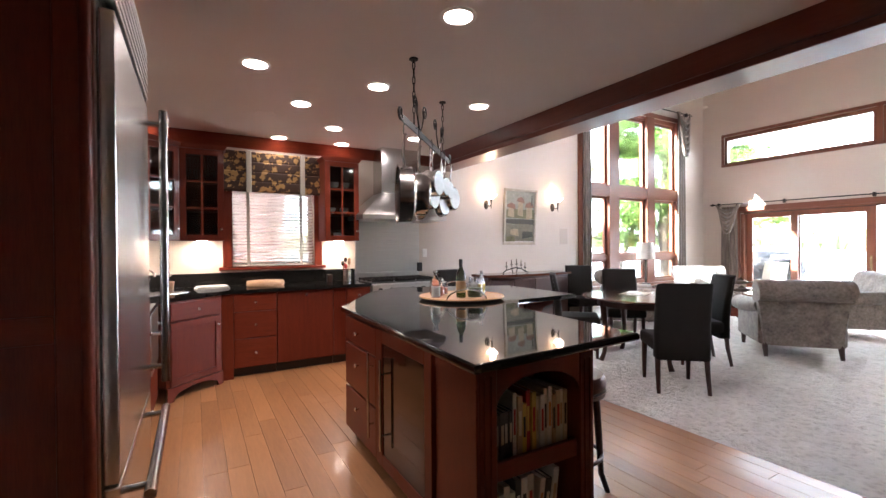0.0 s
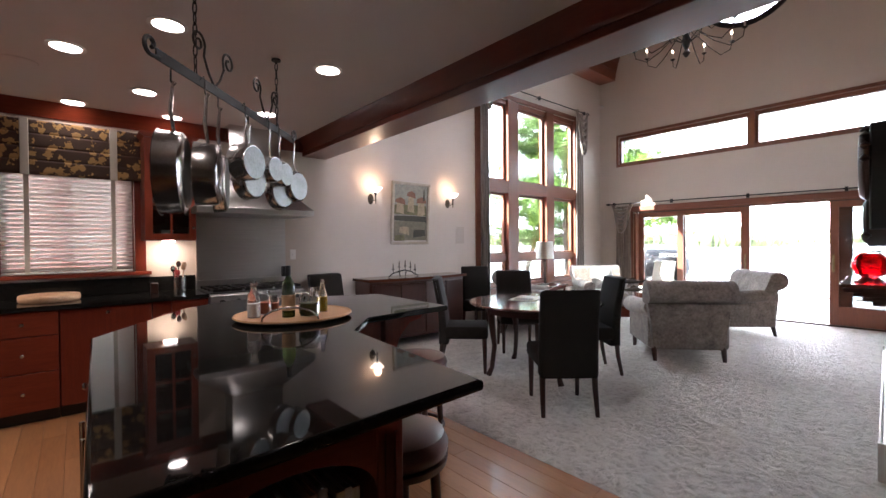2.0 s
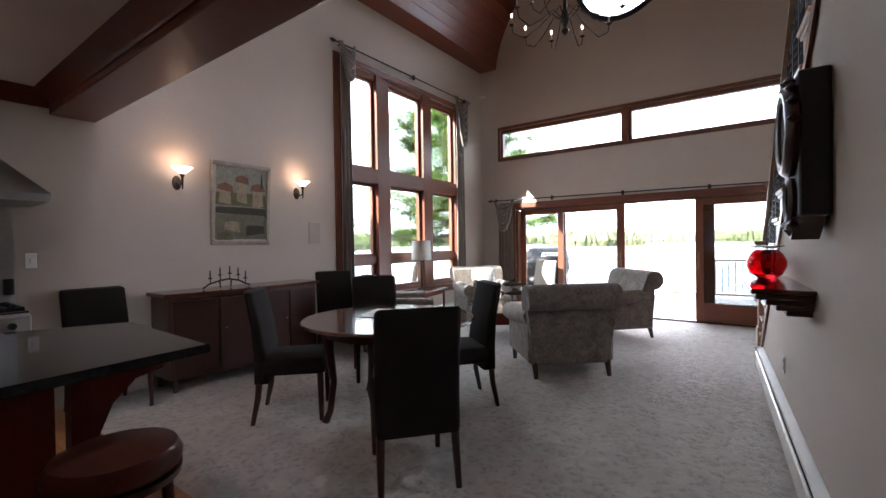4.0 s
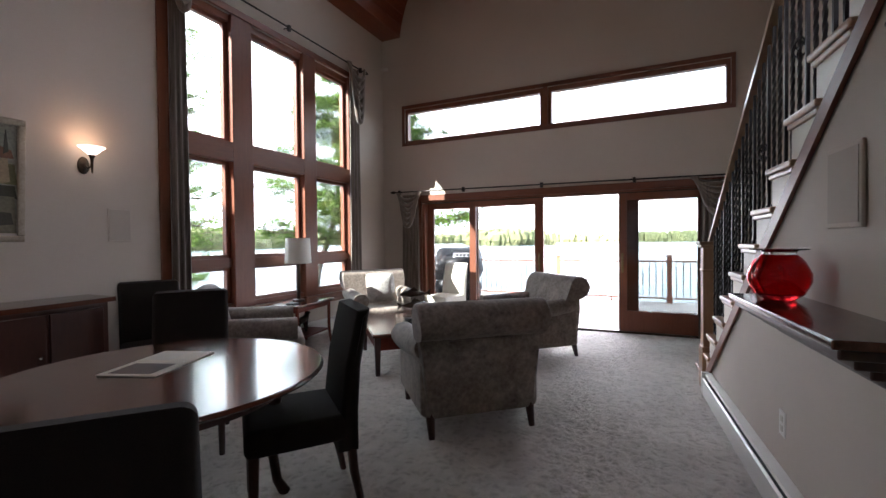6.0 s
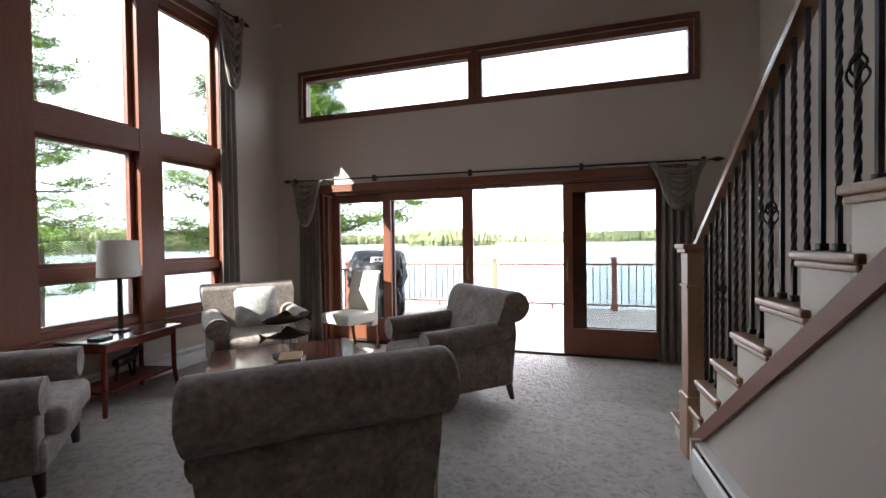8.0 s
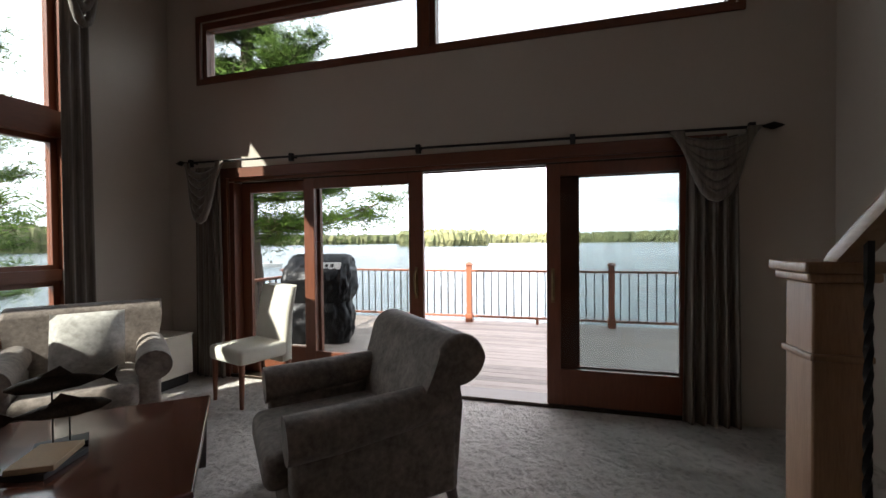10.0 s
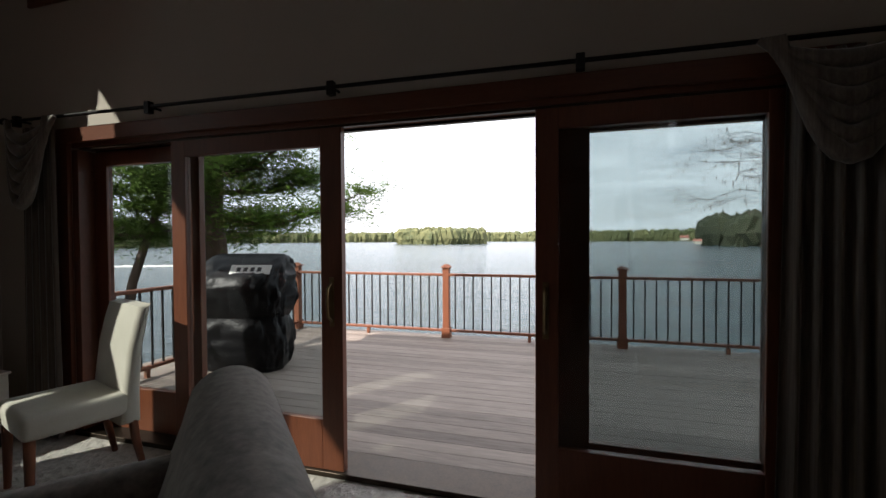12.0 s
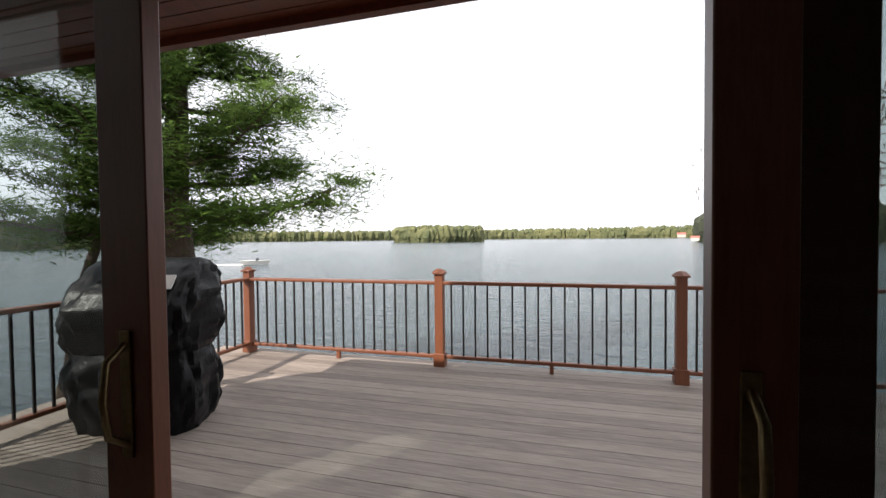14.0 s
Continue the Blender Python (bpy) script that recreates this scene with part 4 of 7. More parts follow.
# framed cherry panel that closes the refrigerator's near side, looking towards -y
side = empty("refrigerator_side_panel", pose(0.05, 2.362, 0), "tall framed cherry side panel of the refrigerator", "panel")
part("board", boxes((-0.046, 0.60, 0.0, 0.015, 0.0, 2.62)), M_cherry, side)
bm = boxes((0.565, 0.635, -0.014, 0.014, 0.0, 2.62), bevel=0.006)
tube(bm, [(0.638, -0.004, 0.0), (0.638, -0.004, 2.62)], 0.017, 16)
part("stile", bm, M_cherry, side)
part("stile", boxes((-0.046, 0.03, -0.014, -0.0005, 0.0, 2.62), bevel=0.006), M_cherry, side)
for z0, z1 in ((0.0, 0.14), (1.075, 1.155), (2.53, 2.62)):
    part("rail", boxes((0.031, 0.564, -0.012, -0.0005, z0, z1), bevel=0.004), M_cherry_x, side)
solid("bridge_cabinet", boxes((0.02, 0.70, 2.38, 3.45, 2.365, 2.62), bevel=0.003), M_cherry, "cherry box above the refrigerator", "cabinet")
solid("end_panel", boxes((0.02, 0.70, 3.452, 3.47, 0.0, 2.62)), M_cherry, "tall cherry end panel of the refrigerator", "panel")

# ---- range, hood and steel back panel ----
rng = empty("range", pose(2.79, 5.62, 0), "stainless gas range with iron grates", "range")
part("body", boxes((0, 0.92, 0.03, 0.64, 0.1, 0.90), bevel=0.004), M_steel_h, rng)
part("kick", boxes((0.01, 0.91, 0.08, 0.6, 0.0, 0.1)), M_black, rng)
part("oven_door", boxes((0.02, 0.90, 0.0, 0.028, 0.16, 0.74), bevel=0.006), M_steel_h, rng)
bm = bmesh.new()
tube(bm, [(0.06, -0.045, 0.70), (0.86, -0.045, 0.70)], 0.014, 10)
part("oven_handle", bm, M_steel_h, rng)
part("control_panel", boxes((0.0, 0.92, -0.02, 0.03, 0.76, 0.89), bevel=0.008), M_steel_h, rng)
for k in range(6):
    bm = bmesh.new()
    turned(bm, [(0, 0), (0.024, 0), (0.022, 0.03), (0, 0.032)], 16, m=pose(0.1 + k * 0.144, -0.02, 0.825, 90))
    part("knob", bm, M_black, rng, "black burner knob")
part("cooktop", boxes((0.005, 0.915, 0.03, 0.60, 0.901, 0.912)), M_black, rng)
part("back_rail", boxes((0, 0.92, 0.60, 0.64, 0.901, 1.0), bevel=0.004), M_steel_h, rng)
for k in range(3):
    bm = bmesh.new()
    gx = 0.02 + k * 0.3
    for i in range(4):
        box(bm, gx + 0.02 + i * 0.08, gx + 0.032 + i * 0.08, 0.05, 0.58, 0.925, 0.943)
    for i in range(4):
        box(bm, gx + 0.01, gx + 0.28, 0.06 + i * 0.165, 0.072 + i * 0.165, 0.914, 0.94)
    part("grate", bm, M_iron, rng, "black cast iron burner grate")
hood = empty("range_hood", pose(2.70, 5.66, 1.68), "stainless pyramid chimney hood over the range", "hood")
bm = bmesh.new()
lowr = [(0, 0, 0.06), (1.14, 0, 0.06), (1.14, 0.605, 0.06), (0, 0.605, 0.06)]
topr = [(0.36, 0.30, 0.36), (0.88, 0.30, 0.36), (0.88, 0.605, 0.36), (0.36, 0.605, 0.36)]
a = [bm.verts.new(p) for p in lowr]
b = [bm.verts.new(p) for p in topr]
bm.faces.new(a[::-1])
bm.faces.new(b)
for i in range(4):
    bm.faces.new((a[i], a[(i + 1) % 4], b[(i + 1) % 4], b[i]))
part("canopy", bm, M_steel_h, hood)
part("rim", boxes((-0.005, 1.145, -0.005, 0.605, 0.0, 0.06), bevel=0.004), M_steel_h, hood)
part("chimney", boxes((0.36, 0.88, 0.30, 0.605, 0.36, 0.95), bevel=0.003), M_steel, hood)
solid("steel_back_panel", boxes((2.80, 3.74, 6.25, 6.268, 0.915, 1.68)), M_steel_h, "brushed stainless panel behind the range", "panel")
bm = bmesh.new()
box(bm, 3.80, 3.87, 6.258, 6.268, 1.19, 1.31, bevel=0.003)
box(bm, 3.825, 3.845, 6.25, 6.258, 1.23, 1.27, bevel=0.002)
solid("light_switch", bm, M_white, "ivory switch plate beside the range", "switch")

# ---- island ----
isl = empty("kitchen_island", pose(0, 0, 0), "cherry kitchen island with bookshelf end and wine cooler", "island")
TOP = [(1.83, 2.03), (2.845, 2.09), (2.92, 3.12), (3.19, 3.43), (3.89, 3.47), (3.93, 4.46), (2.82, 4.95), (2.42, 4.68), (1.875, 3.82)]
bm = bmesh.new()
prism(bm, TOP, 0.876, 0.914)
bmesh.ops.bevel(bm, geom=[e for e in bm.edges if abs(e.verts[0].co.z - e.verts[1].co.z) < 1e-6], offset=0.012, segments=3, affect="EDGES", profile=0.5)
solid("island_worktop", bm, M_granite, "polished black granite island top with eased edge", "worktop")
bm = bmesh.new()
prism(bm, [(1.90, 2.42), (2.53, 2.42), (2.55, 3.2), (2.72, 3.55), (3.40, 3.60), (3.45, 4.30), (2.78, 4.72), (2.45, 4.5), (1.92, 3.72)], 0.09, 0.874)
part("body", bm, M_cherry, isl)
bm = bmesh.new()
prism(bm, [(1.95, 2.16), (2.48, 2.16), (2.50, 3.2), (2.70, 3.6), (3.36, 3.65), (3.40, 4.26), (2.78, 4.66), (2.47, 4.45), (1.97, 3.68)], 0.0, 0.09)
part("plinth", bm, M_black, isl)
# bookshelf end: posts, arched head, shelf
part("corner_post", boxes((1.90, 1.985, 2.10, 2.42, 0.0, 0.874), bevel=0.004), M_cherry, isl)
part("corner_post", boxes((2.445, 2.53, 2.10, 2.42, 0.0, 0.874), bevel=0.004), M_cherry, isl)
for x in (1.925, 1.957, 2.473, 2.505):
    part("flute", boxes((x - 0.004, x + 0.004, 2.094, 2.101, 0.1, 0.84)), M_cherry, isl)
bm = bmesh.new()
prism(bm, [(1.985, 0.874), (1.985, 0.70)] + [(2.215 - 0.23 * math.cos(math.pi * k / 14), 0.70 + 0.115 * math.sin(math.pi * k / 14)) for k in range(15)] + [(2.445, 0.70), (2.445, 0.874)], 2.105, 2.13, Matrix(((1, 0, 0, 0), (0, 0, 1, 0), (0, 1, 0, 0), (0, 0, 0, 1))))
part("arched_head", bm, M_cherry_x, isl)
part("shelf", boxes((1.985, 2.445, 2.146, 2.42, 0.43, 0.455)), M_cherry_x, isl)
part("shelf_lip", boxes((1.985, 2.445, 2.12, 2.145, 0.40, 0.475), bevel=0.003), M_cherry_x, isl)
part("shelf", boxes((1.985, 2.445, 2.125, 2.42, 0.07, 0.09)), M_cherry_x, isl)
part("back_board", boxes((1.985, 2.445, 2.405, 2.419, 0.09, 0.874)), M_cherry, isl)
part("bracket", boxes((2.56, 2.60, 2.5, 2.55, 0.60, 0.874), (2.56, 2.78, 2.5, 2.55, 0.82, 0.874), bevel=0.006), M_cherry, isl)
bm = bmesh.new()
prism(bm, [(3.45, 0.874), (3.78, 0.874), (3.76, 0.82), (3.66, 0.80), (3.58, 0.72), (3.53, 0.60), (3.45, 0.55)], 3.62, 3.70, Matrix(((1, 0, 0, 0), (0, 0, 1, 0), (0, 1, 0, 0), (0, 0, 0, 1))))
part("bracket", bm, M_cherry, isl)
# west side: drawers and doors look towards -x


def side_front(y0, y1, z0, z1, name, knob_at=None):
    bm = bmesh.new()
    box(bm, 1.872, 1.896, y0 + 0.003, y1 - 0.003, z0 + 0.003, z1 - 0.003, bevel=0.003)
    ob = part(name, bm, M_cherry, isl)
    if knob_at:
        knob(ob, Matrix.Translation((1.872, knob_at[0], knob_at[1])) @ Matrix.Rotation(radians(-90), 4, "Z"))
    return ob


side_front(3.12, 3.70, 0.70, 0.87, "drawer_front", (3.42, 0.785))
side_front(3.12, 3.70, 0.40, 0.69, "drawer_front", (3.42, 0.58))
side_front(3.12, 3.70, 0.10, 0.39, "drawer_front", (3.42, 0.30))
part("side_panel", boxes((1.885, 1.897, 2.10, 2.42, 0.09, 0.874), bevel=0.002), M_cherry, isl)
wine = empty("wine_cooler", pose(0, 0, 0), "built-in wine cooler with dark glass door in cherry frame", "wine cooler")
part("frame", boxes((1.868, 1.897, 2.43, 2.50, 0.10, 0.872), (1.868, 1.897, 3.02, 3.11, 0.10, 0.872), (1.868, 1.897, 2.50, 3.02, 0.80, 0.872), (1.868, 1.897, 2.50, 3.02, 0.10, 0.17), bevel=0.003), M_cherry, wine)
part("glass_door", boxes((1.875, 1.890, 2.50, 3.02, 0.17, 0.80)), surface("smoked cooler glass", (0.02, 0.008, 0.005), (0.05, 0.018, 0.01), 0.06, scale=2, stretch=(1, 1, 6), bump=0), wine)
for y in (2.97, 3.16):
    bm = bmesh.new()
    tube(bm, [(1.838, y, 0.22), (1.838, y, 0.72)], 0.008, 10)
    for z in (0.30, 0.64):
        tube(bm, [(1.872, y, z), (1.838, y, z)], 0.006, 8)
    part("bar_handle", bm, M_steel, wine)


# books on the island shelves
def book(x, y, z, w, h, d, colour, lean=0.0, band=None):
    ob = empty("book", pose(x, y, z, 0, lean, 0), "worn cookbook with a %s cover on the island shelf" % colour[1], "book", "cookbooks on the island")
    m = BOOK[colour[1]]
    part("cover", boxes((0, 0.003, 0, d, 0, h), (w - 0.003, w, 0, d, 0, h), (0.003, w - 0.003, 0, 0.003, 0, h), bevel=0.001), m, ob)
    part("page_block", boxes((0.0035, w - 0.0035, 0.004, d - 0.004, 0.003, h - 0.004)), M_paper, ob)
    if band is not None:
        part("title", boxes((w * 0.25, w * 0.75, -0.0012, -0.0002, h * 0.35, h * 0.75)), BOOK[band], ob)


BOOK = {n: surface(n + " book cloth", tuple(v * 0.8 for v in c), c, 0.55, scale=9, fine=120, bump=0.05) for n, c in {"black": (0.02, 0.02, 0.022), "white": (0.68, 0.66, 0.60), "red": (0.42, 0.03, 0.03), "yellow": (0.62, 0.40, 0.07), "cream": (0.62, 0.55, 0.42), "tan": (0.45, 0.30, 0.17), "orange": (0.6, 0.22, 0.05)}.items()}
x = 1.99
SEQ = [("black", "white"), ("black", "white"), ("black", "cream"), ("black", "white"), ("black", "cream"), ("white", "red"), ("tan", "cream"), ("yellow", "black"), ("red", "yellow"), ("yellow", "red"), ("cream", "tan"), ("white", "red"), ("cream", "black"), ("white", "orange"), ("tan", "black"), ("cream", "red"), ("white", "tan"), ("cream", "black"), ("white", "black")]
for i, (c, b_) in enumerate(SEQ):
    w = random.uniform(0.019, 0.028)
    if x + w > 2.44:
        break
    book(x, 2.15 + random.uniform(0, 0.012), 0.456, w - 0.001, random.uniform(0.21, 0.27) if i > 4 else 0.20, 0.19, (0, c), random.uniform(-0.6, 0.6), b_)
    x += w
x = 2.0
for i, (c, b_) in enumerate([("tan", None), ("white", "black"), ("cream", "tan"), ("white", "red"), ("black", "white"), ("white", "black"), ("cream", "red"), ("white", "orange"), ("black", "cream"), ("white", "tan"), ("cream", "black")]):
    w = random.uniform(0.022, 0.036)
    if x + w > 2.36:
        break
    book(x, 2.15, 0.092, w - 0.001, random.uniform(0.22, 0.28), 0.2, (0, c), 0 if i < 7 else 8, b_)
    x += w + (0.006 if i >= 6 else 0)


# ---- tray with bottles on the island ----
tray = empty("serving_tray", pose(2.86, 3.74, 0.914), "round wooden tray with bent metal handles", "tray")
bm = bmesh.new()
turned(bm, [(0, 0.024), (0.33, 0.024), (0.345, 0.03), (0.35, 0.022), (0.335, 0.012), (0.2, 0.01), (0.2, 0.0), (0, 0.0)], 48)
part("board", bm, surface("turned maple", (0.36, 0.19, 0.09), (0.52, 0.31, 0.17), 0.4, scale=3, stretch=GRAIN_X, fine=12, bump=0.04), tray)
for s in (1, -1):
    bm = bmesh.new()
    tube(bm, [(s * (0.30 + 0.07 * math.cos(a)), 0.15 * math.sin(a), 0.026 + 0.085 * math.cos(a)) for a in [math.pi * (k / 10 - 0.5) for k in range(11)]], 0.006, 8)
    part("handle", bm, M_pan, tray).matrix_basis = pose(0, 0, 0, 0, 0, 65)


def vessel(name, x, y, profile, mat, label, cat, z=0.941, fill=None):
    ob = empty(name, pose(x, y, z), label, cat)
    bm = bmesh.new()
    turned(bm, profile, 24)
    part("body", bm, mat, ob)
    if fill:
        bm = bmesh.new()
        turned(bm, [(0, 0.004), (fill[0], 0.004), (fill[0], fill[1]), (0, fill[1])], 20)
        part("contents", bm, fill[2], ob)
    return ob


M_olive = surface("olives and oil", (0.05, 0.06, 0.012), (0.12, 0.13, 0.03), 0.4, scale=30, bump=0.2)
M_spice = surface("ground red spice", (0.25, 0.05, 0.02), (0.42, 0.12, 0.05), 0.7, scale=30, bump=0.2)
M_oil = surface("golden oil", (0.45, 0.28, 0.03), (0.55, 0.36, 0.05), 0.2, bump=0)
wine_b = vessel("wine_bottle", 2.78, 3.62, [(0, 0), (0.037, 0), (0.038, 0.17), (0.03, 0.205), (0.014, 0.235), (0.014, 0.30), (0, 0.30)], M_green, "dark green wine bottle on the tray", "bottle")
bm = bmesh.new()
turned(bm, [(0.0385, 0.04), (0.0388, 0.13), (0.0385, 0.131)], 24)
part("bottle_label", bm, BOOK["tan"], wine_b)
bm = bmesh.new()
turned(bm, [(0.0146, 0.24), (0.0148, 0.301), (0, 0.302)], 16)
part("capsule", bm, M_black, wine_b)
JAR = [(0, 0), (0.055, 0), (0.062, 0.02), (0.062, 0.1), (0.05, 0.125), (0.05, 0.14), (0.046, 0.14), (0.046, 0.124), (0.058, 0.1), (0.058, 0.022), (0, 0.006)]
vessel("glass_jar", 2.90, 3.60, JAR, M_clear, "wide glass jar of olives on the tray", "jar", fill=(0.056, 0.075, M_olive))
vessel("glass_jar", 2.70, 3.86, JAR, M_clear, "glass jar of red spice on the tray", "jar", fill=(0.056, 0.07, M_spice))
vessel("glass_bottle", 2.62, 3.74, [(0, 0), (0.036, 0), (0.036, 0.13), (0.016, 0.16), (0.016, 0.19), (0.022, 0.192), (0.022, 0.21), (0, 0.21)], M_clear, "square clear bottle with blue label on the tray", "bottle", fill=(0.03, 0.08, M_white))
vessel("oil_bottle", 3.02, 3.68, [(0, 0), (0.03, 0), (0.03, 0.1), (0.013, 0.15), (0.011, 0.2), (0, 0.2)], M_clear, "slim oil bottle with steel pourer on the tray", "bottle", fill=(0.026, 0.09, M_oil))
vessel("pitcher", 3.05, 3.84, [(0, 0), (0.04, 0), (0.05, 0.05), (0.036, 0.11), (0.042, 0.135), (0.038, 0.135), (0.032, 0.11), (0.045, 0.05), (0, 0.008)], M_clear, "small clear glass pitcher on the tray", "pitcher")
vessel("spice_jar", 2.80, 3.92, [(0, 0), (0.03, 0), (0.03, 0.08), (0.024, 0.09), (0.024, 0.1), (0, 0.1)], M_clear, "little glass spice jar on the tray", "jar", fill=(0.026, 0.05, M_spice))

# ---- things on the counter ----
bm = bmesh.new()
turned(bm, [(0, 0), (0.19, 0), (0.2, 0.012), (0.2, 0.05), (0.19, 0.06), (0, 0.06)], 40)
solid("chopping_board", bm, surface("maple end grain", (0.42, 0.24, 0.13), (0.56, 0.36, 0.22), 0.5, scale=10, fine=60, bump=0.1), "thick round maple chopping board", "chopping board", pose(1.66, 6.0, 0.91))
bm = bmesh.new()
for k in range(3):
    box(bm, -0.16 + 0.01 * k, 0.16 - 0.008 * k, -0.09, 0.09, 0.01 * k, 0.01 * k + 0.011, bevel=0.004)
solid("folded_towel", bm, M_white, "folded white dish towel on the counter", "towel", pose(1.12, 5.95, 0.91, 0, 0, 6))
crock = vessel("wooden_crock", 0.72, 6.0, [(0, 0), (0.05, 0), (0.06, 0.09), (0.052, 0.09), (0.045, 0.01), (0, 0.01)], M_rail, "wooden crock with a dish brush", "crock", z=0.91)
bm = bmesh.new()
tube(bm, [(0.0, 0.0, 0.02), (0.01, 0.0, 0.15)], 0.006, 8)
turned(bm, [(0, 0), (0.024, 0.005), (0.026, 0.03), (0, 0.04)], 12, (0.01, 0, 0.14))
part("brush", bm, M_pale, crock, "pale dish brush")
ut = vessel("utensil_holder", 2.60, 6.0, [(0, 0), (0.055, 0), (0.055, 0.15), (0.05, 0.15), (0.05, 0.01), (0, 0.01)], M_pan, "steel utensil holder full of spoons", "utensil holder", z=0.91)
for i, (dx, dy, mt, hh) in enumerate([(0.03, 0.0, M_rail, 0.27), (-0.03, 0.01, BOOK["red"], 0.25), (0.0, 0.03, M_dark, 0.3), (-0.015, -0.03, BOOK["red"], 0.22), (0.04, 0.03, M_rail, 0.29), (-0.045, -0.02, M_pan, 0.26)]):
    bm = bmesh.new()
    tube(bm, [(dx * 0.4, dy * 0.4, 0.02), (dx * 1.2, dy * 1.2, hh - 0.06)], 0.005, 8)
    turned(bm, [(0, 0), (0.018, 0.015), (0.022, 0.04), (0.014, 0.062), (0, 0.066)], 12, (dx * 1.25, dy * 1.25, hh - 0.06))
    part("spoon", bm, mt, ut)
solid("salt_mill", boxes((-0.03, 0.03, -0.03, 0.03, 0, 0.1), bevel=0.006), M_dark, "small dark wooden salt box on the counter", "salt box", pose(2.40, 6.05, 0.91))
solid("pepper_mill", boxes((-0.03, 0.03, -0.03, 0.03, 0, 0.12), bevel=0.006), M_black, "black pepper grinder beside the range", "grinder", pose(3.68, 6.12, 1.001))
cm = empty("coffee_maker", pose(0.26, 5.15, 0.91), "black coffee maker with a tall kettle", "coffee maker")
bm = bmesh.new()
box(bm, -0.1, 0.1, -0.13, 0.13, 0, 0.03, bevel=0.01)
box(bm, -0.1, -0.02, -0.12, 0.12, 0.03, 0.3, bevel=0.015)
box(bm, -0.1, 0.12, -0.13, 0.13, 0.24, 0.33, bevel=0.02)
part("body", bm, M_black, cm)
bm = bmesh.new()
turned(bm, [(0, 0.032), (0.06, 0.032), (0.075, 0.1), (0.055, 0.19), (0, 0.2)], 20, (0.05, 0, 0))
part("carafe", bm, M_black, cm)
bm = bmesh.new()
tube(bm, [(0.0 + 0.08 * math.cos(a), 0.05, 0.33 + 0.09 * math.sin(a)) for a in [math.pi * k / 10 for k in range(11)]], 0.012, 8)
part("handle", bm, M_nickel, cm)
bowl(0.45, 4.35, 0.91, 0.12, 0.08, M_rail, "turned wooden bowl on the counter", "bowl")


# ---- hanging pot rack with pans ----
RA, RB = Vector((2.09, 3.20, 2.14)), Vector((3.07, 4.28, 2.16))
AX = (RB - RA).normalized()
NX = Vector((-AX.y, AX.x, 0))
rack = empty("pot_rack", pose(0, 0, 0), "wrought iron pot rack hung by chains over the island", "pot rack")
bm = bmesh.new()
mid = (RA + RB) / 2
rot = Matrix.Translation(mid) @ Matrix.Rotation(math.atan2(AX.y, AX.x), 4, "Z")
L_ = (RB - RA).length / 2
box(bm, -L_, L_, -0.004, 0.004, -0.024, 0.024, bevel=0.001, m=rot)
part("bar", bm, M_iron, rack)


def spiral(c, r0, turns, start, sgn, along=AX):
    out = []
    for k in range(int(18 * turns) + 1):
        a = start + sgn * 2 * math.pi * k / 18
        r = r0 * (1 - 0.75 * k / (18 * turns))
        out.append(Vector(c) + along * (math.cos(a) * r) + Vector((0, 0, math.sin(a) * r)))
    return out


for s, e in ((1, RB), (-1, RA)):
    bm = bmesh.new()
    tube(bm, [e - AX * s * 0.02] + spiral(e + AX * s * 0.03 + Vector((0, 0, 0.035)), 0.045, 1.0, -math.pi / 2 - s * 0.5, s), 0.009, 8)
    part("end_scroll", bm, M_iron, rack)
for f_ in (-0.30, 0.30):
    bm = bmesh.new()
    c = mid + AX * f_
    for s in (1, -1):
        tube(bm, [c + Vector((0, 0, 0.02)), c + AX * s * 0.05 + Vector((0, 0, 0.07)), c + AX * s * 0.09 + Vector((0, 0, 0.14))] + spiral(c + AX * s * 0.135 + Vector((0, 0, 0.19)), 0.055, 1.3, math.pi if s > 0 else 0, -s), 0.006, 7)
    part("scroll", bm, M_iron, rack)
for f_ in (-0.46, 0.46):
    bm = bmesh.new()
    c = mid + AX * f_
    z = 2.15
    while z < CEIL - 0.03:
        tube(bm, [Vector((c.x, c.y, z)) + (AX if int(z * 100) % 2 else NX) * math.sin(a) * 0.009 + Vector((0, 0, 0.03 - 0.03 * math.cos(a))) for a in [2 * math.pi * k / 10 for k in range(10)]], 0.0035, 6, closed=True)
        z += 0.05
    turned(bm, [(0, 0), (0.03, -0.001), (0.03, -0.012), (0, -0.015)], 16, (c.x, c.y, CEIL))
    part("chain", bm, M_iron, rack)


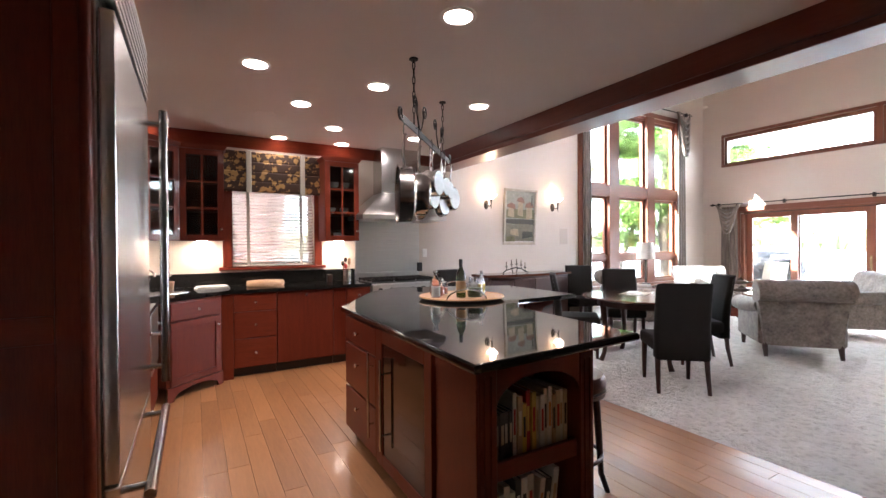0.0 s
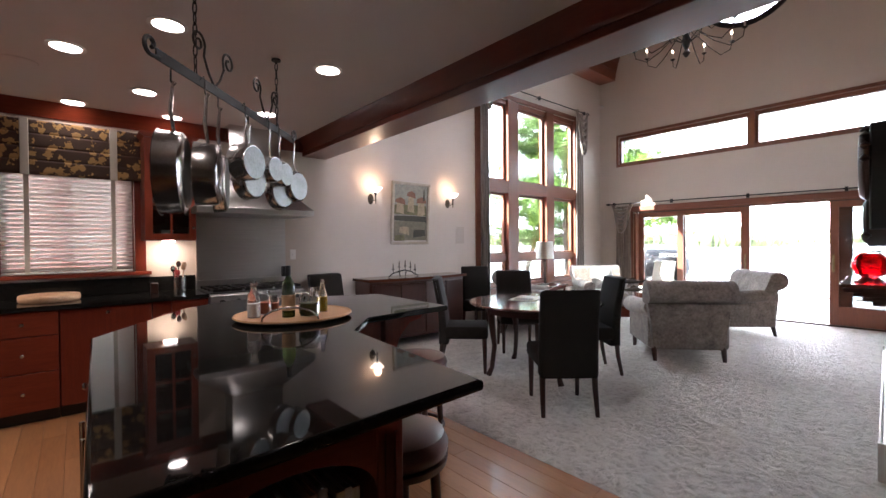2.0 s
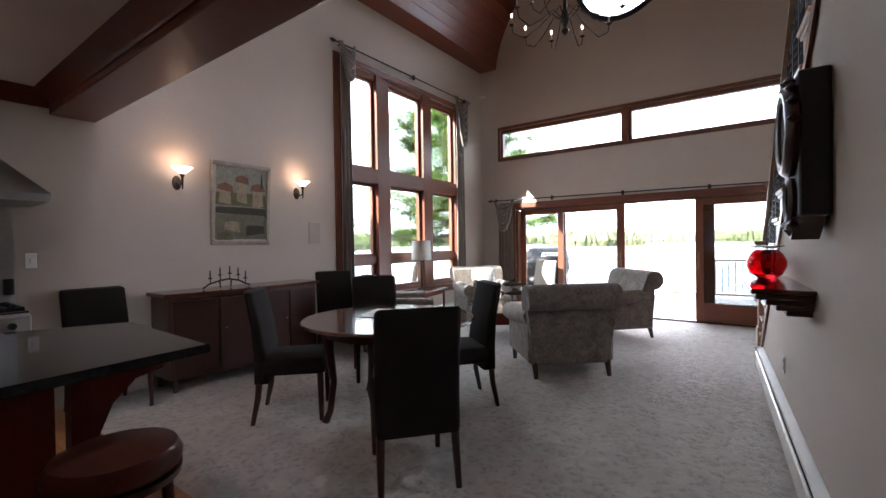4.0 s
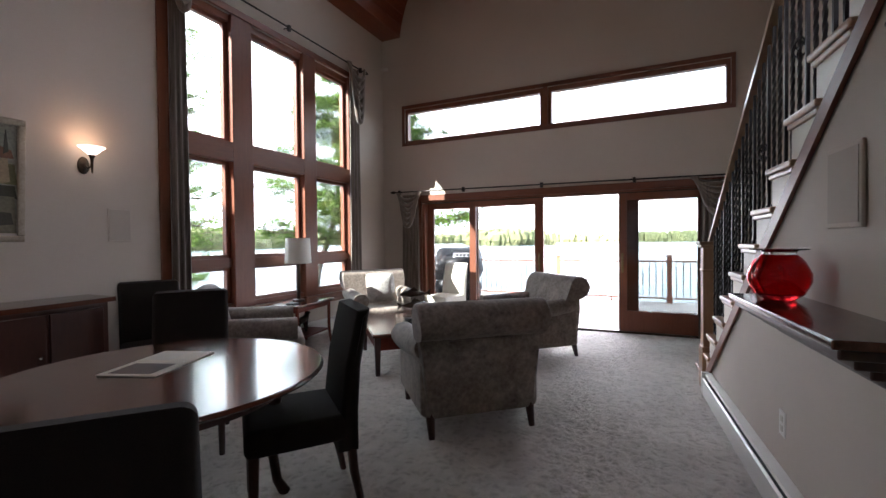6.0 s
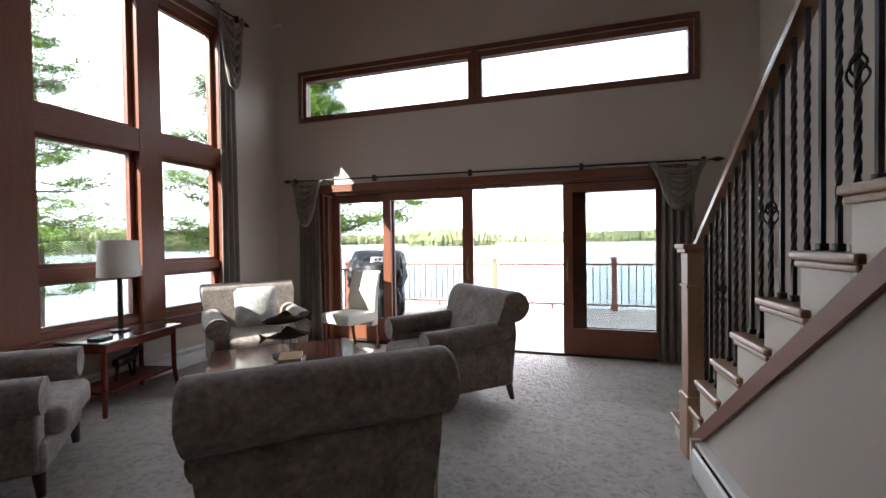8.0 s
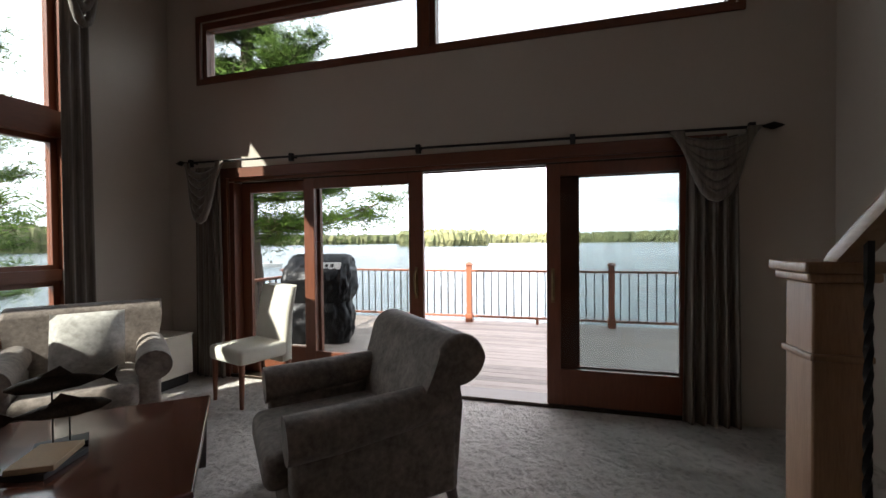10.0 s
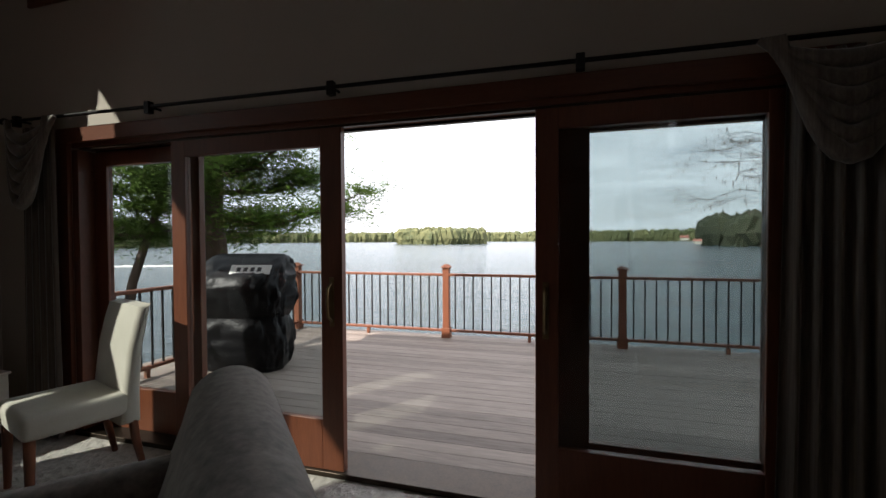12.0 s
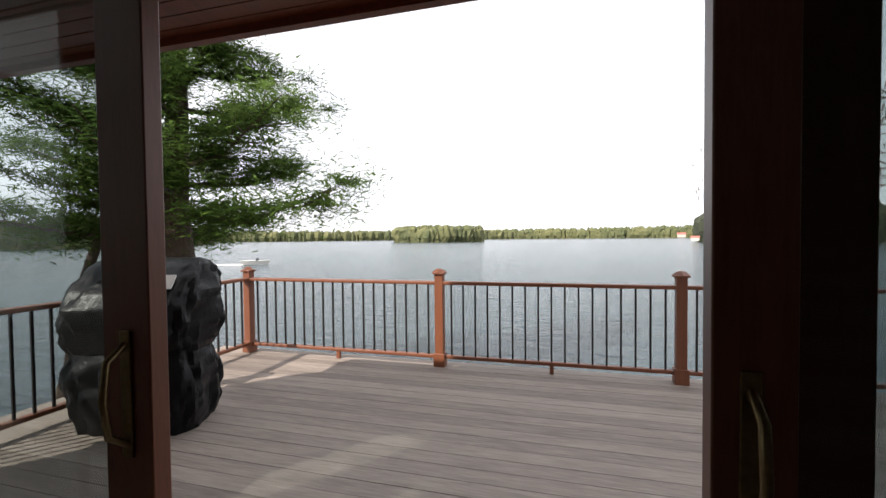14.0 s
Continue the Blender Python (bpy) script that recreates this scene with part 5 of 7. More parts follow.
def pan(f_, side, r, depth, handle, label, base=M_panbase, tilt=0):
    """A pan that hangs by its handle from a hook on the bar, its base turned sideways."""
    p = mid + AX * f_ + NX * side * 0.03
    ob = empty("pan", Matrix.Translation(p + Vector((0, 0, -0.05))) @ Matrix.Rotation(math.atan2(AX.y, AX.x) + radians(tilt), 4, "Z"), label, "pan", "pans on the rack")
    bm = bmesh.new()
    tube(bm, [(0, -side * 0.03, 0.06), (0, -side * 0.012, 0.078), (0, 0.008, 0.05), (0, 0.008, 0.0), (0, -0.004, -0.02), (0, -0.012, -0.004)], 0.004, 6)
    part("hook", bm, M_iron, ob)
    bm = bmesh.new()
    tube(bm, [(0, 0, -0.0), (0, 0.012, -handle * 0.6), (0, 0.0, -handle)], [0.009, 0.014, 0.011], 8, flat=0.5)
    part("handle", bm, M_pan, ob)
    m = pose(0, -depth / 2, -handle - r, -90)
    bm = bmesh.new()
    turned(bm, [(0, 0.0), (r * 0.88, 0.0), (r * 0.97, 0.012), (r, depth), (r * 1.03, depth + 0.002), (r * 0.97, depth), (r * 0.93, 0.014), (0, 0.006)], 36, m=m)
    part("bowl", bm, M_pan, ob)
    bm = bmesh.new()
    turned(bm, [(0, -0.003), (r * 0.84, -0.003), (r * 0.86, 0.0)], 36, m=m)
    part("base", bm, base, ob, "scuffed bright pan base")
    return ob


pan(-0.58, 1, 0.185, 0.10, 0.22, "large stainless skillet hung by its long handle", M_pan, 24)
pan(-0.42, -1, 0.15, 0.10, 0.24, "deep stainless saute pan hung from the rack", M_pan, 24)
pan(-0.20, 1, 0.155, 0.06, 0.25, "ridged stainless frying pan hung from the rack", M_panbase, 24)
pan(-0.03, -1, 0.105, 0.10, 0.16, "bright stainless saucepan hung from the rack", M_panbase, -12)
pan(0.13, 1, 0.12, 0.07, 0.22, "stainless frying pan hung from the rack", M_panbase, -10)
pan(0.28, -1, 0.085, 0.09, 0.17, "small bright saucepan hung from the rack", M_panbase, -14)
pan(0.44, -1, 0.085, 0.09, 0.18, "small stainless saucepan hung from the rack", M_panbase, -12)
pan(0.58, 1, 0.13, 0.05, 0.23, "shallow steel pan hung low from the rack", M_panbase, -16)
pan(0.70, -1, 0.115, 0.07, 0.20, "bright frying pan at the end of the rack", M_panbase, -16)


# ---- stools at the island ----
def stool(m):
    ob = empty("bar_stool", m, "turned dark wood stool with round oxblood leather seat", "stool", "stools at the island")
    bm = bmesh.new()
    turned(bm, [(0, 0.56), (0.17, 0.56), (0.192, 0.575), (0.197, 0.61), (0.18, 0.645), (0.1, 0.66), (0, 0.662)], 32)
    part("seat", bm, M_leather, ob)
    bm = bmesh.new()
    turned(bm, [(0.14, 0.535), (0.19, 0.535), (0.195, 0.56), (0.14, 0.56), (0.14, 0.535)], 32)
    part("seat_ring", bm, M_dark, ob)
    for k in range(4):
        a = radians(45 + 90 * k)
        bm = bmesh.new()
        tube(bm, [(0.14 * math.cos(a), 0.14 * math.sin(a), 0.55), (0.155 * math.cos(a), 0.155 * math.sin(a), 0.3), (0.165 * math.cos(a), 0.165 * math.sin(a), 0.1), (0.20 * math.cos(a), 0.20 * math.sin(a), 0.0)], [0.02, 0.019, 0.016, 0.014], 10)
        part("leg", bm, M_dark, ob)
    bm = bmesh.new()
    tube(bm, [(0.17 * math.cos(2 * math.pi * k / 28), 0.17 * math.sin(2 * math.pi * k / 28), 0.2) for k in range(28)], 0.011, 8, closed=True)
    part("foot_ring", bm, M_dark, ob)
    return ob


first_stool = stool(pose(2.76, 2.47, 0))
copy_thing(first_stool, pose(3.50, 3.33, 0, 0, 0, 25))


# ---- dining group ----
def soften(bm, w=0.02, seg=3):
    bmesh.ops.bevel(bm, geom=bm.edges[:], offset=w, segments=seg, affect="EDGES", profile=0.5)


def heading(x, y, fx, fy, z=0.0):
    """A pose whose local -y points along (fx, fy)."""
    return pose(x, y, z, 0, 0, math.degrees(math.atan2(fx, -fy)))


def parsons_chair(name, m, fabric, wood, label, group, h=1.0):
    """An upholstered chair: its front looks along local -y, back at y = 0.24."""
    ob = empty(name, m, label, "chair", group)
    bm = bmesh.new()
    box(bm, -0.235, 0.235, -0.27, 0.20, 0.36, 0.49)
    for v in bm.verts:
        if v.co.y < 0:
            v.co.x *= 1.04
    soften(bm, 0.035, 4)
    part("seat", bm, fabric, ob)
    bm = bmesh.new()
    outline = [(0.15, 0.38), (0.165, 0.5), (0.19, 0.72), (0.225, 0.88), (0.25, h - 0.01), (0.315, h), (0.295, 0.88), (0.265, 0.72), (0.25, 0.5), (0.25, 0.30), (0.15, 0.30)]
    prism(bm, outline, -0.235, 0.235, Matrix(((0, 0, 1, 0), (1, 0, 0, 0), (0, 1, 0, 0), (0, 0, 0, 1))))
    bmesh.ops.bevel(bm, geom=[e for e in bm.edges if abs(e.verts[0].co.x - e.verts[1].co.x) < 1e-5], offset=0.034, segments=4, affect="EDGES", profile=0.5)
    part("backrest", bm, fabric, ob)
    for s in (1, -1):
        bm = bmesh.new()
        tube(bm, [(s * 0.205, -0.23, 0.37), (s * 0.205, -0.235, 0.0)], [0.026, 0.017], 8)
        part("leg", bm, wood, ob)
        bm = bmesh.new()
        tube(bm, [(s * 0.205, 0.21, 0.37), (s * 0.208, 0.225, 0.2), (s * 0.212, 0.265, 0.0)], [0.026, 0.023, 0.017], 8)
        part("leg", bm, wood, ob)
    return ob


G_D = "dining chairs round the table"
CH = "grey upholstered dining chair with dark tapered legs"
ch1 = parsons_chair("dining_chair", heading(4.92, 3.21, 0.65, 0.76), M_chairfab, M_dark, CH, G_D)
copy_thing(ch1, heading(6.00, 3.60, -0.776, 0.63))
copy_thing(ch1, heading(5.06, 4.56, 0.70, -0.71))
copy_thing(ch1, heading(6.16, 4.72, -0.65, -0.76))
c6 = copy_thing(ch1, heading(6.62, 5.80, -0.35, -0.94))
tagged(c6, "spare grey upholstered dining chair by the drape")
c7 = copy_thing(ch1, heading(4.24, 5.93, 0.08, -1))
tagged(c7, "spare grey upholstered dining chair between range and buffet")

TC = (5.54, 3.96)
table = empty("dining_table", pose(TC[0], TC[1], 0, 0, 0, 20), "round polished mahogany dining table on curved legs", "table")
bm = bmesh.new()
turned(bm, [(0, 0.722), (0.66, 0.722), (0.684, 0.726), (0.693, 0.736), (0.688, 0.747), (0.68, 0.75), (0, 0.75)], 72)
part("tabletop", bm, M_darktop, table)
bm = bmesh.new()
turned(bm, [(0.50, 0.64), (0.52, 0.64), (0.52, 0.722), (0.50, 0.722), (0.50, 0.64)], 48)
part("apron", bm, M_dark, table)
for k in range(4):
    a = radians(45 + 90 * k)
    c, s = math.cos(a), math.sin(a)
    bm = bmesh.new()
    tube(bm, [(0.50 * c, 0.50 * s, 0.715), (0.49 * c, 0.49 * s, 0.55), (0.46 * c, 0.46 * s, 0.3), (0.49 * c, 0.49 * s, 0.08), (0.53 * c, 0.53 * s, 0.0)], [0.04, 0.036, 0.026, 0.024, 0.03], 10)
    part("leg", bm, M_dark, table)
mag = empty("magazine", pose(5.62, 4.12, 0.751, 0, 0, 20), "open glossy magazine lying on the table", "magazine")
for s in (1, -1):
    bm = bmesh.new()
    box(bm, 0.002 if s > 0 else -0.21, 0.21 if s > 0 else -0.002, -0.14, 0.14, 0, 0.006, bevel=0.002)
    part("page", bm, M_paper, mag)
part("photograph", boxes((-0.19, -0.03, -0.1, 0.1, 0.0065, 0.0075)), M_dark, mag)
part("photograph", boxes((0.03, 0.19, -0.02, 0.11, 0.0065, 0.0075)), BOOK["white"], mag)

# buffet with bowed front
buf = empty("buffet", pose(5.48, 6.25, 0), "bow-fronted dark mahogany buffet against the wall", "buffet")


def bow(w, d, inset):
    return [(-w / 2, -0.001), (-w / 2, -d + inset)] + [(-w / 2 + w * k / 16, -d + inset - inset * math.sin(math.pi * k / 16)) for k in range(1, 16)] + [(w / 2, -d + inset), (w / 2, -0.001)]


bm = bmesh.new()
prism(bm, bow(1.62, 0.47, 0.1), 0.12, 0.88)
part("body", bm, M_dark, buf)
bm = bmesh.new()
prism(bm, bow(1.70, 0.51, 0.1), 0.88, 0.915)
part("top", bm, M_darktop, buf)
for k in range(4):
    xa, xb = -0.78 + k * 0.39, -0.39 + k * 0.39
    yy = -0.37 - 0.1 * math.sin(math.pi * ((xa + xb) / 2 + 0.81) / 1.62)
    ang = math.degrees(math.atan(-0.1 * math.pi / 1.62 * math.cos(math.pi * ((xa + xb) / 2 + 0.81) / 1.62)))
    bm = bmesh.new()
    box(bm, -0.185, 0.185, -0.014, 0.006, 0.16, 0.84, bevel=0.004, m=pose((xa + xb) / 2, yy, 0, 0, 0, ang))
    d_ = part("door", bm, M_dark, buf)
    bm = bmesh.new()
    bmesh.ops.create_uvsphere(bm, u_segments=10, v_segments=6, radius=0.012, matrix=pose((xa + xb) / 2 + (0.14 if k % 2 == 0 else -0.14), yy - 0.022, 0.55))
    part("knob", bm, M_nickel, d_)
for x, y in ((-0.76, -0.36), (0.76, -0.36), (-0.76, -0.04), (0.76, -0.04)):
    bm = bmesh.new()
    tube(bm, [(x, y, 0.13), (x, y, 0.0)], [0.03, 0.018], 8)
    part("leg", bm, M_dark, buf)
cand = empty("candelabra", pose(5.27, 5.98, 0.915), "black iron branching candle holder with small candles", "candle holder")
bm = bmesh.new()
tube(bm, [(-0.24, 0, 0.012), (-0.17, 0.02, 0.05), (-0.08, -0.01, 0.08), (0.02, 0.01, 0.09), (0.12, -0.01, 0.07), (0.2, 0.01, 0.03), (0.25, 0, 0.012)], 0.009, 8)
tube(bm, [(-0.08, -0.01, 0.08), (-0.1, -0.06, 0.012)], 0.007, 8)
tube(bm, [(0.05, 0.01, 0.08), (0.07, 0.06, 0.012)], 0.007, 8)
for x, z in ((-0.17, 0.05), (-0.07, 0.08), (0.03, 0.09), (0.12, 0.07), (0.2, 0.03)):
    tube(bm, [(x, 0, z), (x + 0.01, 0.02, z + 0.05)], 0.005, 6)
    turned(bm, [(0.018, 0), (0.02, 0.012), (0, 0.013)], 12, (x + 0.01, 0.02, z + 0.05))
part("branch", bm, M_iron, cand)
for x, z in ((-0.17, 0.05), (-0.07, 0.08), (0.03, 0.09), (0.12, 0.07), (0.2, 0.03)):
    bm = bmesh.new()
    turned(bm, [(0, 0), (0.008, 0), (0.006, 0.07), (0, 0.072)], 10, (x + 0.01, 0.02, z + 0.063))
    part("candle", bm, M_dark, cand, "thin dark candle")

# painting: plain patches of colour in a carved silver frame
art = empty("painting", pose(5.595, 6.268, 1.815, 4), "framed painting of village roofs above water", "painting")
W2, H2 = 0.345, 0.455
part("frame", boxes((-W2, W2, -0.04, 0, H2 - 0.045, H2), (-W2, W2, -0.04, 0, -H2, -H2 + 0.045), (-W2, -W2 + 0.045, -0.04, 0, -H2 + 0.045, H2 - 0.045), (W2 - 0.045, W2, -0.04, 0, -H2 + 0.045, H2 - 0.045), bevel=0.008), surface("tarnished silver leaf", (0.30, 0.25, 0.19), (0.48, 0.42, 0.34), 0.4, metal=0.6, scale=12, fine=70, bump=0.2), art)
part("canvas", boxes((-W2 + 0.04, W2 - 0.04, -0.018, -0.008, -H2 + 0.04, H2 - 0.04)), surface("painted grey green ground", (0.12, 0.12, 0.09), (0.34, 0.32, 0.26), 0.6, scale=7, fine=40, bump=0.2, patch=0.75), art)
PATCH = {"sky": (0.26, 0.25, 0.20), "roof": (0.20, 0.09, 0.05), "wall": (0.34, 0.26, 0.16), "dark": (0.05, 0.045, 0.03), "water": (0.17, 0.15, 0.10), "green": (0.13, 0.12, 0.05)}
PM = {n: surface("brushed %s paint" % n, tuple(v * 0.6 for v in c), tuple(v * 1.25 for v in c), 0.6, scale=14, fine=60, bump=0.3) for n, c in PATCH.items()}
rr = random.Random(5)
yoff = -0.019
for n, x0, x1, z0, z1 in (("sky", -0.30, 0.30, 0.10, 0.41), ("green", -0.30, 0.30, -0.02, 0.12), ("wall", -0.26, -0.12, 0.0, 0.14), ("roof", -0.28, -0.10, 0.14, 0.20), ("wall", -0.06, 0.06, 0.02, 0.24), ("roof", -0.08, 0.08, 0.24, 0.30), ("wall", 0.12, 0.26, -0.03, 0.16), ("roof", 0.10, 0.28, 0.16, 0.22), ("dark", -0.30, 0.30, -0.12, -0.04), ("water", -0.30, 0.30, -0.41, -0.12), ("wall", -0.2, -0.02, -0.30, -0.2), ("dark", 0.05, 0.28, -0.34, -0.24), ("green", -0.28, -0.1, -0.4, -0.32), ("dark", 0.22, 0.25, 0.2, 0.36)):
    yoff -= 0.0006
    k = rr.uniform(-0.02, 0.02)
    bm = bmesh.new()
    prism(bm, [(x0, z0 + k), (x1, z0 - k), (x1 - 0.015, z1), ((x0 + x1) / 2, z1 + (0.03 if n == "roof" else 0.008)), (x0 + 0.012, z1)], yoff - 0.0004, -0.0185, Matrix(((1, 0, 0, 0), (0, 0, 1, 0), (0, 1, 0, 0), (0, 0, 0, 1))))
    part("painted_patch", bm, PM[n], art)


def sconce(m):
    ob = empty("wall_sconce", m, "lit bronze wall sconce with opal glass shade", "wall lamp", "sconces beside the painting")
    bm = bmesh.new()
    turned(bm, [(0, -0.001), (0.055, -0.001), (0.05, 0.012), (0.02, 0.02), (0, 0.02)], 24, m=pose(0, 0, 0, 90) @ Matrix.Diagonal((0.8, 1.35, 1, 1)))
    part("back_plate", bm, M_bronze, ob)
    bm = bmesh.new()
    tube(bm, [(0, -0.02, 0), (0, -0.07, -0.03), (0, -0.12, -0.02), (0, -0.13, 0.05)], 0.008, 8)
    turned(bm, [(0, -0.08), (0.006, -0.07), (0.012, 0.04), (0.02, 0.06), (0.026, 0.075), (0, 0.075)], 14, (0, -0.13, 0))
    part("arm", bm, M_bronze, ob)
    bm = bmesh.new()
    turned(bm, [(0.025, 0.075), (0.045, 0.095), (0.075, 0.125), (0.095, 0.14), (0.09, 0.14), (0.07, 0.123), (0.04, 0.097), (0.02, 0.08)], 28, (0, -0.13, 0))
    part("shade", bm, M_opal, ob, "glowing opal glass bowl")
    return ob


sc = sconce(pose(4.93, 6.268, 1.99))
copy_thing(sc, pose(6.33, 6.268, 2.0))
for x in (4.93, 6.33):
    d = bpy.data.lights.new("sconce_glow", "POINT")
    d.energy, d.shadow_soft_size, d.color = 0.085, 0.05, (1.0, 0.64, 0.36)
    new("sconce_glow", d).location = (x, 6.12, 2.19)
for x0, z0, w, h in ((6.50, 1.36, 0.19, 0.29),):
    ob = empty("wall_speaker", pose(x0, 6.268, z0), "flush painted speaker grille in the wall", "speaker")
    part("frame", boxes((0, w, -0.006, 0, 0, h), bevel=0.003), M_wall, ob)
    part("grille", boxes((0.01, w - 0.01, -0.009, -0.0065, 0.01, h - 0.01)), M_grille, ob)


# ---- drapes ----
def drape_panel(w, h, folds, amp, seed):
    """A hanging panel of pleated cloth in x and z, with rounded folds along y."""
    rs = random.Random(seed)
    bm = bmesh.new()
    cols, rows = folds * 6, 10
    ph = [rs.uniform(-0.4, 0.4) for _ in range(cols + 1)]
    grid = []
    for side in (0, 1):
        g = []
        for r in range(rows + 1):
            z = h * r / rows
            tight = 0.62 + 0.38 * (1 - r / rows)
            g.append([bm.verts.new(((c / cols - 0.5) * w * (0.85 + 0.15 * (1 - r / rows)), amp * tight * math.sin(2 * math.pi * folds * c / cols + ph[c] * 0.4) + 0.004 * side, z)) for c in range(cols + 1)])
        grid.append(g)
    for g in grid:
        for r in range(rows):
            for c in range(cols):
                bm.faces.new((g[r][c], g[r][c + 1], g[r + 1][c + 1], g[r + 1][c]))
    return bm


def swag(ob, w, drop, h, n=6):
    """Scooped folds hanging between two points on the rod."""
    for k in range(n):
        bm = bmesh.new()
        d = drop * (0.25 + 0.75 * k / (n - 1))
        pts = [((u - 0.5) * w * (1 - 0.05 * k), -0.03 - 0.035 * math.sin(math.pi * u) - 0.004 * k, -d * math.sin(math.pi * u) ** 0.8) for u in [i / 12 for i in range(13)]]
        tube(bm, pts, [0.015 + 0.024 * math.sin(math.pi * i / 12) for i in range(13)], 8)
        part("swag_fold", bm, M_drape, ob, smooth=80).matrix_basis = pose(0, -0.02, h)


def drape(m, w, h, label, swag_w, swag_drop, seed, folds=4):
    ob = empty("drape", m, label, "drape", "bronze silk drapes")
    part("panel", drape_panel(w, h - 0.04, folds, 0.032, seed), M_drape, ob, smooth=80)
    swag(ob, swag_w, swag_drop, h)
    return ob


drape(Matrix.Translation((LAKE_X - 0.085, 5.68, 0.01)) @ Matrix.Rotation(radians(-90), 4, "Z"), 0.36, 2.17, "striped silk drape with swag at the patio door", 0.48, 0.58, 1, 5)
drape(Matrix.Translation((LAKE_X - 0.085, 1.17, 0.01)) @ Matrix.Rotation(radians(-90), 4, "Z"), 0.38, 2.13, "striped silk drape with swag beside the stair", 0.56, 0.48, 2, 5)
drape(pose(7.11, WIN_Y - 0.085, 0.01), 0.20, 4.12, "long striped silk drape at the tall window", 0.30, 0.5, 3, 3)
drape(pose(9.99, WIN_Y - 0.085, 0.01), 0.26, 4.12, "long striped silk drape in the window corner", 0.46, 0.9, 4, 3)


def curtain_rod(p0, p1, out, n_bracket, label):
    ob = empty("curtain_rod", pose(0, 0, 0), label, "curtain rod")
    p0, p1, out = Vector(p0), Vector(p1), Vector(out)
    bm = bmesh.new()
    tube(bm, [p0, p1], 0.011, 10)
    part("rod", bm, M_iron, ob)
    ax = (p1 - p0).normalized()
    for p, s in ((p0, -1), (p1, 1)):
        bm = bmesh.new()
        tube(bm, [p, p + ax * s * 0.02, p + ax * s * 0.05, p + ax * s * 0.085, p + ax * s * 0.12], [0.012, 0.018, 0.028, 0.018, 0.003], 10)
        part("finial", bm, M_iron, ob)
    for k in range(n_bracket):
        c = p0 + (p1 - p0) * ((k + 0.06 if k == 0 else k - 0.06 if k == n_bracket - 1 else k) / (n_bracket - 1))
        bm = bmesh.new()
        tube(bm, [c, c - out], 0.008, 8)
        box(bm, -0.02, 0.02, -0.02, 0.02, -0.045, 0.03, bevel=0.004, m=Matrix.Translation(c))
        part("bracket", bm, M_iron, ob)
    return ob


curtain_rod((LAKE_X - 0.085, 5.97, 2.20), (LAKE_X - 0.085, 0.85, 2.15), (-0.083, 0, 0), 5, "black iron rod above the patio door")
curtain_rod((6.95, WIN_Y - 0.09, 4.13), (10.25, WIN_Y - 0.09, 4.13), (0, -0.088, 0), 3, "black iron rod above the tall window")

# ---- chandelier ----
chand = empty("chandelier", pose(8.25, 3.45, 3.89), "black iron chandelier with two tiers of candle lamps", "chandelier")
bm = bmesh.new()
turned(bm, [(0, 0), (0.02, 0.01), (0.05, 0.06), (0.02, 0.11), (0.045, 0.17), (0.06, 0.24), (0.025, 0.32), (0.022, 0.5), (0.05, 0.56), (0.02, 0.64), (0.012, 0.8), (0, 0.8)], 20)
part("stem", bm, M_iron, chand)
bm = bmesh.new()
z = 0.8
while z < VC_Z + VR - 3.89 - 0.02:
    tube(bm, [(math.sin(a) * 0.013, 0, z + 0.035 - 0.035 * math.cos(a)) if int(round(z * 17)) % 2 else (0, math.sin(a) * 0.013, z + 0.035 - 0.035 * math.cos(a)) for a in [2 * math.pi * k / 8 for k in range(8)]], 0.004, 5, closed=True)
    z += 0.06
part("chain", bm, M_iron, chand)
for tier, n, R, z0, up in ((0, 10, 0.66, 0.10, 0.32), (1, 5, 0.42, 0.42, 0.60)):
    for k in range(n):
        a = 2 * math.pi * (k + 0.3 * tier) / n
        c, s = math.cos(a), math.sin(a)
        bm = bmesh.new()
        tube(bm, [(0.03 * c, 0.03 * s, z0 + 0.10), (R * 0.25 * c, R * 0.25 * s, z0 + 0.2), (R * 0.5 * c, R * 0.5 * s, z0 + 0.05), (R * 0.75 * c, R * 0.75 * s, z0 - 0.05), (R * 0.97 * c, R * 0.97 * s, z0 + 0.03), (R * c, R * s, up - 0.08)], 0.007, 6)
        turned(bm, [(0.008, -0.02), (0.035, 0.0), (0.036, 0.006), (0, 0.007)], 12, (R * c, R * s, up - 0.08))
        arm = part("arm", bm, M_iron, chand)
        bm = bmesh.new()
        turned(bm, [(0.011, 0), (0.011, 0.09), (0, 0.09)], 10, (R * c, R * s, up - 0.073))
        part("candle_sleeve", bm, M_pale, arm)
        bm = bmesh.new()
        turned(bm, [(0.006, 0), (0.013, 0.018), (0.01, 0.035), (0, 0.06)], 10, (R * c, R * s, up + 0.018))
        part("bulb", bm, M_flame, arm, "lit flame-shaped bulb")


